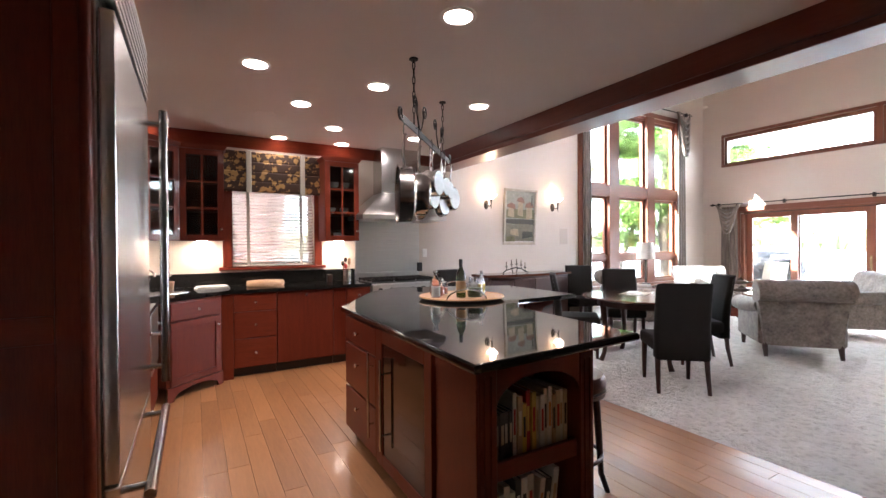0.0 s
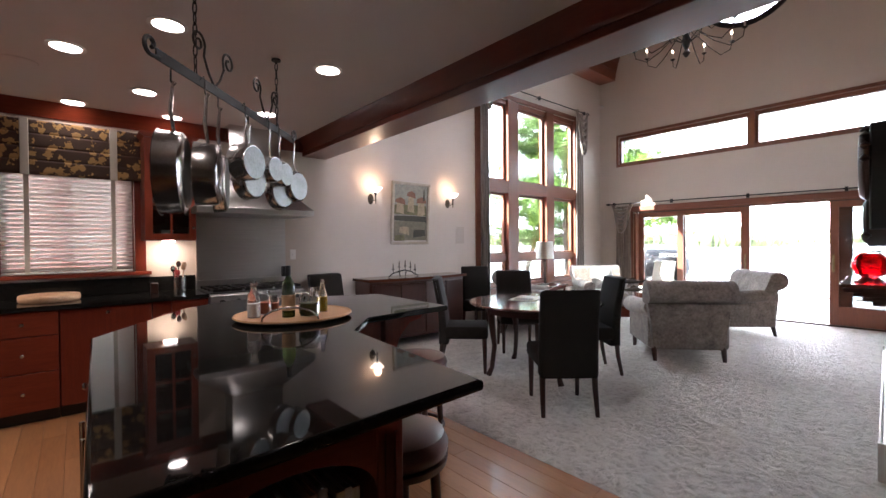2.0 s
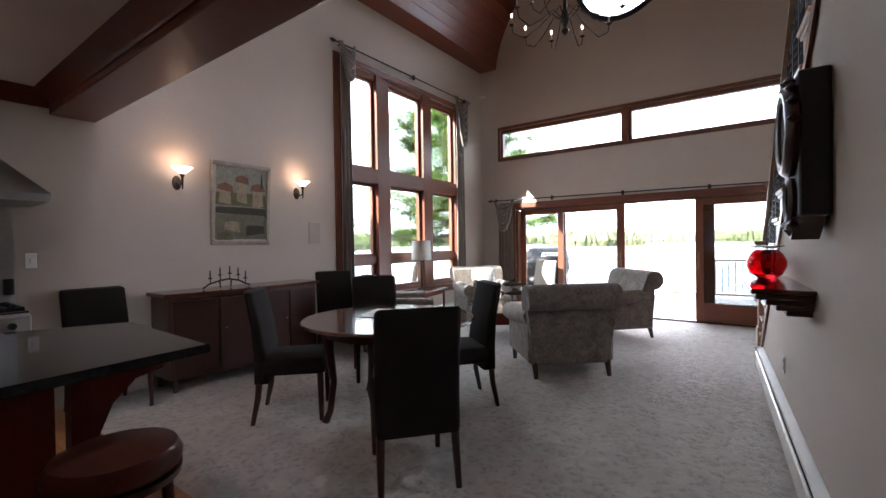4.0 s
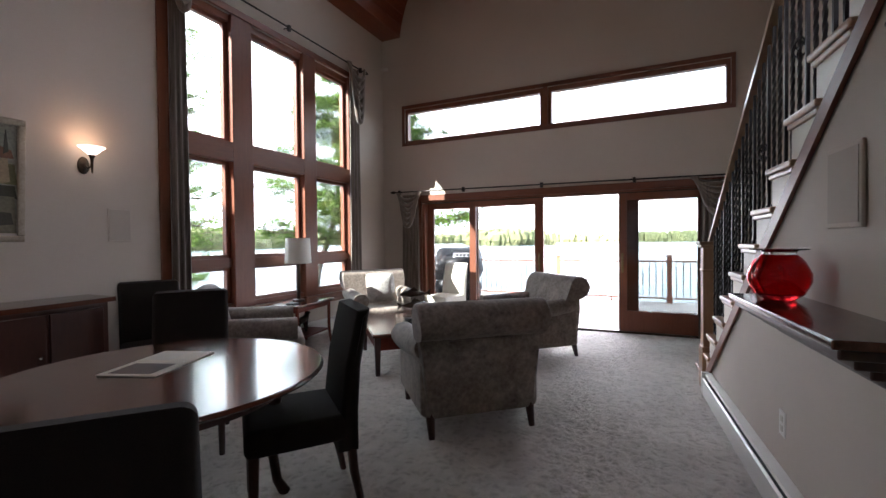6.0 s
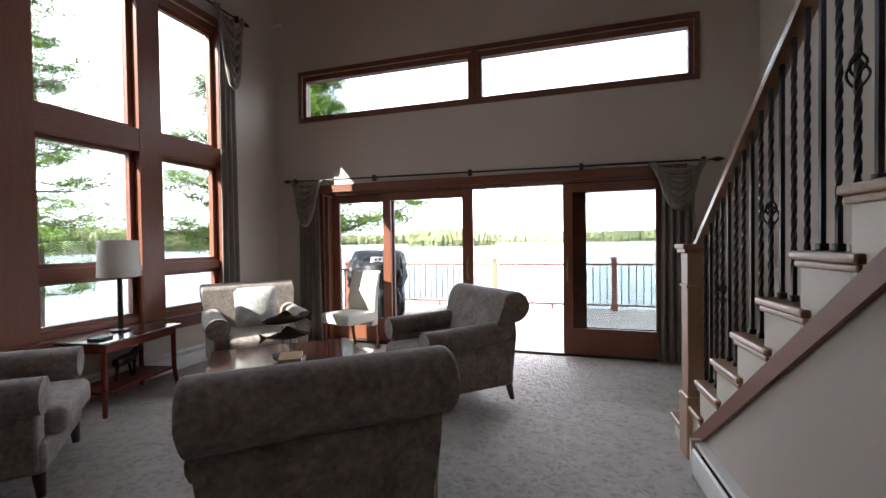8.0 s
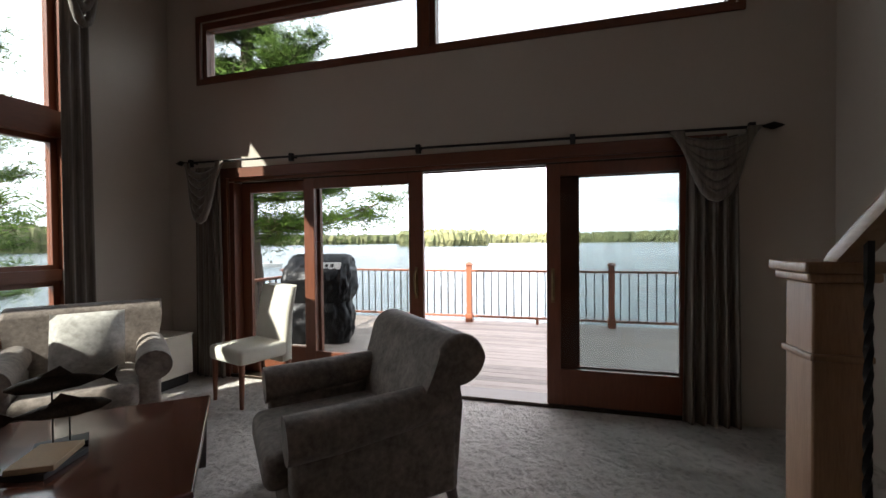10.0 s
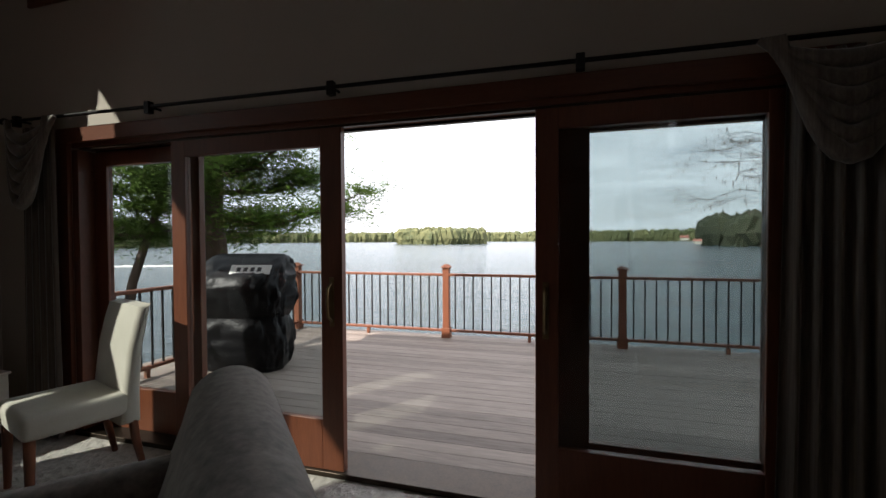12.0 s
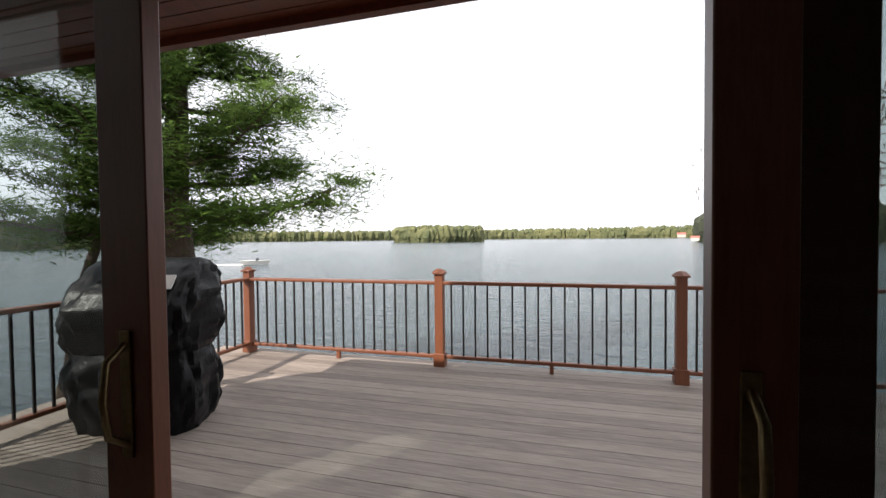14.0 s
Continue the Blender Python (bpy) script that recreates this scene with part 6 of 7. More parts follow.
# ---- seating group ----
def club_chair(m, label):
    """A rolled-arm velvet armchair: its front looks along local -y."""
    ob = empty("armchair", m, label, "armchair", "velvet armchairs round the low table")
    bm = bmesh.new()
    box(bm, -0.39, 0.39, -0.40, 0.36, 0.13, 0.30)
    soften(bm, 0.03)
    part("seat_base", bm, M_velvet, ob)
    bm = bmesh.new()
    box(bm, -0.275, 0.275, -0.47, 0.20, 0.29, 0.46)
    for v in bm.verts:
        if v.co.y < -0.3:
            v.co.x *= 1.05
            v.co.z -= 0.015
    soften(bm, 0.055, 4)
    part("seat_cushion", bm, M_velvet, ob)
    for s in (1, -1):
        bm = bmesh.new()
        box(bm, s * 0.285, s * 0.40, -0.38, 0.34, 0.14, 0.50)
        soften(bm, 0.02)
        tube(bm, [(s * 0.365, -0.40, 0.535), (s * 0.365, -0.2, 0.54), (s * 0.36, 0.1, 0.56), (s * 0.35, 0.3, 0.58)], [0.098, 0.098, 0.09, 0.08], 18)
        part("arm", bm, M_velvet, ob)
    bm = bmesh.new()
    outline = [(0.12, 0.40), (0.165, 0.58), (0.215, 0.72)] + [(0.355 + 0.125 * math.cos(radians(a)), 0.768 + 0.125 * math.sin(radians(a))) for a in range(150, -91, -15)] + [(0.375, 0.55), (0.37, 0.35), (0.36, 0.13), (0.22, 0.13), (0.18, 0.3)]
    prism(bm, outline, -0.385, 0.385, Matrix(((0, 0, 1, 0), (1, 0, 0, 0), (0, 1, 0, 0), (0, 0, 0, 1))))
    for v in bm.verts:
        k = max(0.0, min(1.0, (v.co.z - 0.3) / 0.5))
        v.co.x *= 0.93 + 0.20 * k
    bmesh.ops.bevel(bm, geom=[e for e in bm.edges if abs(e.verts[0].co.x - e.verts[1].co.x) < 1e-5], offset=0.02, segments=3, affect="EDGES", profile=0.5)
    part("backrest", bm, M_velvet, ob, smooth=60)
    bm = bmesh.new()
    tube(bm, [(-0.39, 0.377, 0.645), (0.0, 0.379, 0.64), (0.39, 0.377, 0.645)], 0.007, 6)
    part("piping", bm, M_velvet, ob)
    for x, y0, y1 in ((-0.34, 0.33, 0.37), (0.34, 0.33, 0.37), (-0.34, -0.36, -0.37), (0.34, -0.36, -0.37)):
        bm = bmesh.new()
        tube(bm, [(x, y0, 0.16), (x, y1, 0.0)], [0.032, 0.02], 8)
        part("leg", bm, M_dark, ob)
    for o in ob.children:
        o.data.transform(Matrix.Diagonal((1.09, 1.07, 1.03, 1)))
    return ob


AC = "grey crushed velvet club armchair with rolled back"
ac1 = club_chair(heading(7.42, 3.27, 0.75, 0.66), AC)
copy_thing(ac1, heading(9.41, 3.25, -0.70, 0.71))
ac3 = copy_thing(ac1, heading(9.50, 5.42, -0.62, -0.78))
tagged(ac3, "grey crushed velvet club armchair holding a patterned cushion")
ac4 = copy_thing(ac1, heading(7.27, 5.46, 0.73, -0.68))
tagged(ac4, "grey crushed velvet club armchair below the tall window")


def cushion(m, label):
    bm = bmesh.new()
    bmesh.ops.create_grid(bm, x_segments=10, y_segments=10, size=0.21)
    for v in bm.verts:
        e = (1 - (v.co.x / 0.21) ** 2) * (1 - (v.co.y / 0.21) ** 2)
        v.co.z = 0.075 * e ** 0.5
    dup = bmesh.ops.duplicate(bm, geom=bm.verts[:] + bm.edges[:] + bm.faces[:])
    for v in [g for g in dup["geom"] if isinstance(g, bmesh.types.BMVert)]:
        v.co.z *= -1
    bmesh.ops.remove_doubles(bm, verts=bm.verts[:], dist=0.0005)
    return solid("cushion", bm, M_cushion, label, "cushion", m)


cushion(heading(9.50, 5.42, -0.62, -0.78) @ pose(0.02, 0.03, 0.68, 72), "pale patterned cushion leaning in an armchair")
parsons_chair("side_chair", heading(10.52, 4.87, -0.95, 0.30), M_pale, M_trim, "pale cream upholstered side chair by the patio door", "", 0.98)

# low table with glass top
ct = empty("coffee_table", pose(8.66, 4.36, 0, 0, 0, 42), "square mahogany low table with polished top", "coffee table")
S = 0.59
bm = bmesh.new()
box(bm, -S, S, -S, S, 0.385, 0.42, bevel=0.008)
part("tabletop", bm, M_darktop, ct)
for k in range(4):
    bm = bmesh.new()
    box(bm, -S + 0.075, S - 0.075, -S + 0.04, -S + 0.062, 0.25, 0.385, bevel=0.003, m=Matrix.Rotation(radians(90 * k), 4, "Z"))
    part("apron", bm, M_cherry_x, ct)
for x in (-1, 1):
    for y in (-1, 1):
        bm = bmesh.new()
        prism(bm, [(-0.02, -0.02), (0.02, -0.02), (0.02, 0.02), (-0.02, 0.02)], 0.0, 0.385, pose(x * (S - 0.05), y * (S - 0.05), 0))
        for v in bm.verts:
            if v.co.z > 0.2:
                v.co.x += math.copysign(0.012, v.co.x - x * (S - 0.05))
                v.co.y += math.copysign(0.012, v.co.y - y * (S - 0.05))
        part("leg", bm, M_dark, ct)
fish = empty("fish_sculpture", pose(8.75, 4.45, 0.42, 0, 0, -35), "pair of carved dark fish on a stand", "sculpture")
part("base", boxes((-0.1, 0.1, -0.06, 0.06, 0, 0.02), bevel=0.004), M_black, fish)
for z, sx in ((0.17, 1), (0.30, -1)):
    bm = bmesh.new()
    tube(bm, [(sx * 0.19, 0, z), (sx * 0.15, 0, z), (sx * 0.05, 0, z + 0.005), (-sx * 0.07, 0, z), (-sx * 0.14, 0, z), (-sx * 0.165, 0, z)], [0.006, 0.03, 0.05, 0.035, 0.012, 0.008], 12, flat=0.55)
    prism(bm, [(-sx * 0.15, z), (-sx * 0.22, z + 0.045), (-sx * 0.205, z), (-sx * 0.22, z - 0.045)], -0.004, 0.004, Matrix(((1, 0, 0, 0), (0, 0, 1, 0), (0, 1, 0, 0), (0, 0, 0, 1))))
    prism(bm, [(sx * 0.08, z + 0.04), (0, z + 0.08), (-sx * 0.05, z + 0.03)], -0.003, 0.003, Matrix(((1, 0, 0, 0), (0, 0, 1, 0), (0, 1, 0, 0), (0, 0, 0, 1))))
    part("fish", bm, M_bronze, fish)
    bm = bmesh.new()
    tube(bm, [(0.03 * sx, 0, 0.02), (0.03 * sx, 0, z)], 0.004, 6)
    part("pin", bm, M_iron, fish)
for i, (x, y, r_) in enumerate(((8.60, 4.30, 20), (8.60, 4.30, 32))):
    bm = bmesh.new()
    box(bm, -0.12, 0.12, -0.085, 0.085, 0, 0.026, bevel=0.003)
    solid("book", bm, BOOK["black" if i == 0 else "tan"], "hardback book stacked on the low table", "book", pose(x, y, 0.42 + 0.027 * i, 0, 0, r_), "books on the low table")

# side table, lamp and a bronze figure of a horse
st = empty("side_table", pose(8.50, 5.94, 0, 0, 0, 11), "mahogany side table below the tall window", "side table")
part("tabletop", boxes((-0.42, 0.42, -0.22, 0.22, 0.565, 0.59), bevel=0.006), M_darktop, st)
part("apron", boxes((-0.38, 0.38, -0.18, -0.16, 0.50, 0.565), (-0.38, 0.38, 0.16, 0.18, 0.50, 0.565), (-0.38, -0.36, -0.16, 0.16, 0.50, 0.565), (0.36, 0.38, -0.16, 0.16, 0.50, 0.565)), M_cherry_x, st)
part("lower_shelf", boxes((-0.37, 0.37, -0.17, 0.17, 0.17, 0.19)), M_cherry_x, st)
for x in (-0.37, 0.37):
    for y in (-0.17, 0.17):
        bm = bmesh.new()
        tube(bm, [(x, y, 0.565), (x, y, 0.2), (x * 1.05, y * 1.1, 0.0)], [0.022, 0.02, 0.016], 8)
        part("leg", bm, M_cherry, st)
lamp = empty("table_lamp", pose(8.54, 6.03, 0.59), "slim bronze table lamp with linen drum shade", "lamp")
bm = bmesh.new()
turned(bm, [(0, 0), (0.075, 0), (0.075, 0.015), (0.022, 0.022), (0.02, 0.50), (0, 0.50)], 24)
part("stem", bm, M_bronze, lamp)
bm = bmesh.new()
turned(bm, [(0.165, 0.48), (0.15, 0.80), (0.147, 0.80), (0.162, 0.48)], 36)
part("shade", bm, M_shade, lamp)
bm = bmesh.new()
box(bm, -0.07, 0.07, -0.05, 0.05, 0, 0.02, bevel=0.003)
solid("book", bm, BOOK["black"], "small dark book on the side table", "book", pose(8.24, 5.84, 0.59, 0, 0, 15))
bm = bmesh.new()
tube(bm, [(-0.09, 0, 0.15), (0.0, 0, 0.16), (0.08, 0, 0.17), (0.13, 0, 0.23), (0.17, 0, 0.23)], [0.04, 0.045, 0.04, 0.025, 0.015], 10)
for x in (-0.08, -0.06, 0.06, 0.08):
    tube(bm, [(x, 0.02 if x * 100 % 4 else -0.02, 0.15), (x * 1.2, 0.0, 0.0)], [0.015, 0.01], 6)
solid("animal_figurine", bm, M_bronze, "dark bronze animal figurine on the shelf", "figurine", pose(8.5, 5.94, 0.19, 0, 0, 10))

# low cream box in the window corner, raised over a shadowed gap
crate = empty("low_cabinet", pose(10.48, 5.93, 0), "low cream painted box in the corner, its shadowed gap a dark block", "cabinet")
part("body", boxes((-0.22, 0.22, -0.19, 0.19, 0.10, 0.475), bevel=0.006), M_cream, crate)
part("top", boxes((-0.23, 0.23, -0.2, 0.2, 0.476, 0.495), bevel=0.005), M_cream, crate)
# black block that stands for the shadow under the raised box
part("plinth", boxes((-0.19, 0.19, -0.16, 0.16, 0.0, 0.099)), M_black, crate)

# baseboard heaters
def heater(m, length, label):
    ob = empty("baseboard_heater", m, label, "heater")
    part("back_plate", boxes((0, length, 0.0, 0.008, 0.012, 0.215)), M_white, ob)
    bm = bmesh.new()
    prism(bm, [(0.062, 0.03), (0.068, 0.03), (0.07, 0.165), (0.06, 0.175), (0.054, 0.17), (0.062, 0.16)], 0, length, Matrix(((0, 0, 1, 0), (1, 0, 0, 0), (0, 1, 0, 0), (0, 0, 0, 1))))
    part("front_cover", bm, M_white, ob)
    bm = bmesh.new()
    prism(bm, [(0.008, 0.205), (0.045, 0.20), (0.05, 0.192), (0.054, 0.194), (0.048, 0.207), (0.008, 0.215)], 0, length, Matrix(((0, 0, 1, 0), (1, 0, 0, 0), (0, 1, 0, 0), (0, 0, 0, 1))))
    part("top_cover", bm, M_white, ob)
    for x in (0, length - 0.03):
        part("end_cap", boxes((x, x + 0.03, 0.0, 0.073, 0.0, 0.218), bevel=0.004), M_white, ob)
    part("fin_core", boxes((0.03, length - 0.03, 0.012, 0.055, 0.05, 0.13)), M_iron, ob)
    return ob


heater(Matrix.Translation((10.0, WIN_Y - 0.002, 0)) @ Matrix.Rotation(radians(180), 4, "Z"), 2.9, "white baseboard heater below the tall window")
heater(STAIR @ pose(-3.35, 0.002, 0), 3.25, "white baseboard heater along the stair wall")


# ---- stair, built in the stair wall's own axes ----
RISE, RUN, X1, FOOT = 0.192, 0.255, 0.49, -0.05
N_STEP = 13
SWAP = Matrix(((1, 0, 0, 0), (0, 0, 1, 0), (0, 1, 0, 0), (0, 0, 0, 1)))


def z_line(x):
    return (X1 - x) / RUN * RISE + FOOT


wall_pts = [(0.2, -0.1), (0.2, 0.0), (-3.5, z_line(-3.5) - 0.18), (-4.0, 2.95), (-4.0, -0.1)]
bm = bmesh.new()
prism(bm, wall_pts, -0.10, 0.0, SWAP)
solid("wall_stair", bm, M_wall, "warm white plastered wall below the stair", "wall", STAIR, kind="structure")
solid("wall_end_casing", boxes((-4.08, -4.001, -0.42, 0.012, 0.0, 2.62), bevel=0.006), M_cherry, "dark stained casing at the wall's end", "casing", STAIR, kind="structure")
stairs = empty("staircase", STAIR, "cream painted staircase with wooden treads and iron balusters", "staircase")
for n in range(1, N_STEP + 1):
    xn = X1 - RUN * (n - 1)
    z = RISE * n + FOOT
    bm = bmesh.new()
    box(bm, xn - RUN - 0.085, xn, -0.98, 0.03, z - 0.03, z, bevel=0.008)
    box(bm, xn - RUN - 0.07, xn - 0.012, -0.98, 0.018, z - 0.055, z - 0.03, bevel=0.006)
    part("tread", bm, M_birch, stairs)
    part("riser", boxes((xn - 0.045, xn - 0.025, -0.98, 0.0, max(0.0, z - RISE), z - 0.056)), M_cream, stairs)
    bm = bmesh.new()
    xa, xb = xn - 0.026, xn - RUN - 0.024
    prism(bm, [(xa, max(0.0, z_line(xa) - 0.19)), (xa, z - 0.056), (xb, z - 0.056), (xb, max(0.0, z_line(xb) - 0.19))], -0.01, 0.004, SWAP)
    part("side_panel", bm, M_cream, stairs)
bm = bmesh.new()
prism(bm, [(X1 - 0.21, 0.0), (X1 - 0.33, 0.0), (-3.3, z_line(-3.3) - 0.21), (-3.3, z_line(-3.3) - 0.125)], 0.004, 0.022, SWAP)
part("stringer_trim", bm, M_trim_x, stairs, "dark stained trim under the steps")
newel = part("newel_post", boxes((0.10, 0.23, -0.10, 0.026, 0.0, 1.25), (0.085, 0.245, -0.115, 0.036, 0.0, 0.38), (0.09, 0.24, -0.11, 0.034, 1.04, 1.06), bevel=0.005), M_birch, stairs)
part("newel_cap", boxes((0.08, 0.25, -0.12, 0.046, 1.25, 1.275), (0.068, 0.262, -0.132, 0.058, 1.275, 1.305), bevel=0.006), M_birch, newel)
RAIL0 = 1.045
bm = bmesh.new()
sec = [(-0.032, 0.0), (-0.034, 0.035), (-0.022, 0.06), (0.022, 0.06), (0.034, 0.035), (0.032, 0.0)]
a = [bm.verts.new((0.13, -0.045 + y, z_line(0.13) + RAIL0 + z)) for y, z in sec]
b = [bm.verts.new((-3.3, -0.045 + y, z_line(-3.3) + RAIL0 + 0.02 + z)) for y, z in sec]
for i in range(6):
    bm.faces.new((a[i], a[(i + 1) % 6], b[(i + 1) % 6], b[i]))
bm.faces.new(a)
bm.faces.new(b[::-1])
part("hand_rail", bm, M_rail, stairs)


def twisted(bm, x, y, z0, z1, s=0.0075):
    """A square bar that twists between plain ends."""
    n = 36
    rows = []
    for k in range(n + 1):
        f_ = k / n
        tw = max(0, min(1, (f_ - 0.12) / 0.76)) * math.pi * 7
        rows.append([bm.verts.new((x + math.cos(tw + q) * s * 1.4, y + math.sin(tw + q) * s * 1.4, z0 + (z1 - z0) * f_)) for q in (0.785, 2.356, 3.927, 5.498)])
    for r0, r1 in zip(rows, rows[1:]):
        for i in range(4):
            bm.faces.new((r0[i], r0[(i + 1) % 4], r1[(i + 1) % 4], r1[i]))


def basket(bm, x, y, z):
    for k in range(4):
        a0_ = math.pi / 2 * k
        tube(bm, [(x + 0.027 * math.sin(math.pi * u) * math.cos(a0_ + 3 * u), y + 0.027 * math.sin(math.pi * u) * math.sin(a0_ + 3 * u), z - 0.06 + 0.12 * u) for u in [i / 10 for i in range(11)]], 0.004, 5)


kinds = 0
for n in range(1, N_STEP + 1):
    xn = X1 - RUN * (n - 1)
    for k in range(3):
        x = xn - 0.05 - 0.085 * k
        if n == 1 or (n == 2 and k < 2):
            continue
        z0, z1 = RISE * n + FOOT, z_line(x) + RAIL0 + 0.03
        bm = bmesh.new()
        if kinds % 3 == 1:
            box(bm, x - 0.0075, x + 0.0075, -0.0525, -0.0375, z0, z1)
        else:
            twisted(bm, x, -0.045, z0, z1)
            if kinds % 6 == 3:
                basket(bm, x, -0.045, (z0 + z1) / 2)
        box(bm, x - 0.014, x + 0.014, -0.059, -0.031, z0, z0 + 0.025, bevel=0.004)
        part("baluster", bm, M_iron, stairs)
        kinds += 1

# wall clock in a carved black case
clock = empty("wall_clock", STAIR @ pose(-3.095, 0.001, 1.345), "carved black wall clock with round glass dial", "clock")
part("case", boxes((-0.16, 0.16, 0.0, 0.11, 0.08, 0.70), bevel=0.01), M_black, clock)
bm = bmesh.new()
turned(bm, [(0.15, 0.0), (0.205, 0.0), (0.21, 0.02), (0.19, 0.045), (0.165, 0.05), (0.15, 0.04), (0.15, 0.0)], 40, m=pose(0, 0.11, 0.47, -90))
part("dial_ring", bm, M_dark, clock)
bm = bmesh.new()
turned(bm, [(0, 0.012), (0.15, 0.012)], 40, m=pose(0, 0.11, 0.47, -90))
dial = part("dial", bm, M_pale, clock, "pale enamel dial")
for k in range(12):
    aa = radians(30 * k)
    bm = bmesh.new()
    box(bm, -0.005, 0.005, 0.122, 0.1235, 0.11, 0.135, m=pose(0, 0, 0.47) @ Matrix.Rotation(aa, 4, "Y"))
    part("hour_mark", bm, M_black, dial)
for aa, ln in ((50, 0.08), (-70, 0.12)):
    bm = bmesh.new()
    box(bm, -0.004, 0.004, 0.124, 0.126, -0.01, ln, m=pose(0, 0, 0.47) @ Matrix.Rotation(radians(aa), 4, "Y"))
    part("hand_pointer", bm, M_black, dial)
bm = bmesh.new()
turned(bm, [(0, 0.035), (0.152, 0.034)], 40, m=pose(0, 0.11, 0.47, -90))
part("cover_glass", bm, M_pane, clock)
bm = bmesh.new()
turned(bm, [(0.075, 0.0), (0.105, 0.0), (0.108, 0.015), (0.09, 0.03), (0.075, 0.02), (0.075, 0.0)], 32, m=pose(0, 0.11, 0.155, -90))
part("pendulum_ring", bm, M_dark, clock)
bm = bmesh.new()
turned(bm, [(0, 0.008), (0.076, 0.008)], 32, m=pose(0, 0.11, 0.155, -90))
part("pendulum_glass", bm, M_pane, clock)
for k in range(9):
    aa = math.pi * (k / 8)
    bm = bmesh.new()
    turned(bm, [(0, -0.03), (0.028, 0.0), (0, 0.03)], 8, (0.2 * math.cos(aa), 0.13, 0.49 + 0.2 * math.sin(aa)))
    part("carved_leaf", bm, M_dark, clock)
for sx in (-0.1, 0.1, -0.06, 0.06, 0.0):
    bm = bmesh.new()
    turned(bm, [(0, -0.03), (0.025, 0.0), (0, 0.03)], 8, (sx, 0.125, 0.045 - abs(0.1 - abs(sx)) * 0.2))
    part("carved_leaf", bm, M_dark, clock)
bm = bmesh.new()
prism(bm, [(-0.12, 0.08), (0.12, 0.08), (0.07, 0.02), (0.0, -0.02), (-0.07, 0.02)], 0.02, 0.12, SWAP)
part("carving", bm, M_dark, clock)

# mantel shelf with vase
shelf = empty("wall_shelf", STAIR @ pose(-2.91, 0.001, 0.0), "dark mahogany display shelf with stepped moulding", "shelf")
part("board", boxes((0, 1.02, 0, 0.26, 1.05, 1.075), bevel=0.004), M_darktop, shelf)
bm = bmesh.new()
for k in range(4):
    box(bm, 0.02 + 0.03 * k, 1.0 - 0.03 * k, 0, 0.24 - 0.045 * k, 1.05 - 0.03 * (k + 1), 1.05 - 0.03 * k - 0.001, bevel=0.006)
part("moulding", bm, M_dark, shelf)
vase = empty("vase", STAIR @ pose(-2.10, 0.13, 1.076), "round ruby red glass vase with clear rim", "vase")
bm = bmesh.new()
turned(bm, [(0, 0.0), (0.05, 0.0), (0.085, 0.025), (0.108, 0.075), (0.108, 0.11), (0.085, 0.16), (0.06, 0.185), (0.057, 0.185), (0.081, 0.158), (0.103, 0.11), (0.103, 0.077), (0.08, 0.03), (0, 0.012)], 40)
part("body", bm, M_redglass, vase)
bm = bmesh.new()
turned(bm, [(0.057, 0.185), (0.06, 0.195), (0.10, 0.205), (0.10, 0.209), (0.056, 0.199), (0.053, 0.187)], 40)
part("rim", bm, M_clear, vase)
sp = empty("wall_speaker", STAIR @ pose(-2.45, 0.001, 1.36), "flush painted speaker grille in the stair wall", "speaker")
part("frame", boxes((0, 0.25, 0, 0.012, 0, 0.29), bevel=0.004), M_wall, sp)
part("grille", boxes((0.018, 0.232, 0.0122, 0.015, 0.018, 0.272)), M_grille, sp)
outl = empty("wall_outlet", STAIR @ pose(-1.765, 0.001, 0.375), "ivory duplex outlet plate", "outlet")
part("plate", boxes((0, 0.075, 0, 0.006, 0, 0.12), bevel=0.002), M_white, outl)
for z in (0.022, 0.068):
    part("socket", boxes((0.022, 0.053, 0.0062, 0.009, z, z + 0.03), bevel=0.001), M_pale, outl)

# ---- deck ----
DZ = -0.03
deck = empty("deck", pose(0, 0, DZ), "weathered grey cedar deck over the lake", "deck", kind="structure")
part("joists", boxes((11.2, 14.7, -2.0, 6.75, -0.35, -0.042)), M_deck, deck)
bx = 11.16
me_board = finish(boxes((0, 0.137, -2.0, 6.8, -0.04, 0.0), bevel=0.002), "deck_board", M_deck, 0)
while bx < 14.72:
    ob = new("deck_board", me_board)
    ob.parent = deck
    ob.location = (bx, 0, random.uniform(-0.0015, 0.0))
    bx += 0.14
rail = empty("deck_railing", pose(0, 0, DZ), "cedar deck railing with black metal balusters", "railing")
RX, RY = 14.63, 6.40


def rail_post(x, y):
    p = part("post", boxes((x - 0.045, x + 0.045, y - 0.045, y + 0.045, 0.0, 0.98), (x - 0.06, x + 0.06, y - 0.06, y + 0.06, 0.0, 0.14), bevel=0.004), M_cedar, rail)
    bm = bmesh.new()
    box(bm, x - 0.065, x + 0.065, y - 0.065, y + 0.065, 0.98, 1.0, bevel=0.004)
    turned(bm, [(0.08, 1.0), (0.03, 1.035), (0, 1.04)], 4, (x, y, 0), pose(0, 0, 0))
    part("post_cap", bm, M_cedar, p)


POST_Y = [6.27, 3.843, 1.535, -0.8]
for y in POST_Y:
    rail_post(RX, y)
for x in (12.9, 11.3):
    rail_post(x, 6.27)
me_bal = finish(boxes((-0.0085, 0.0085, -0.0085, 0.0085, 0.12, 0.87)), "baluster", M_iron, 0)


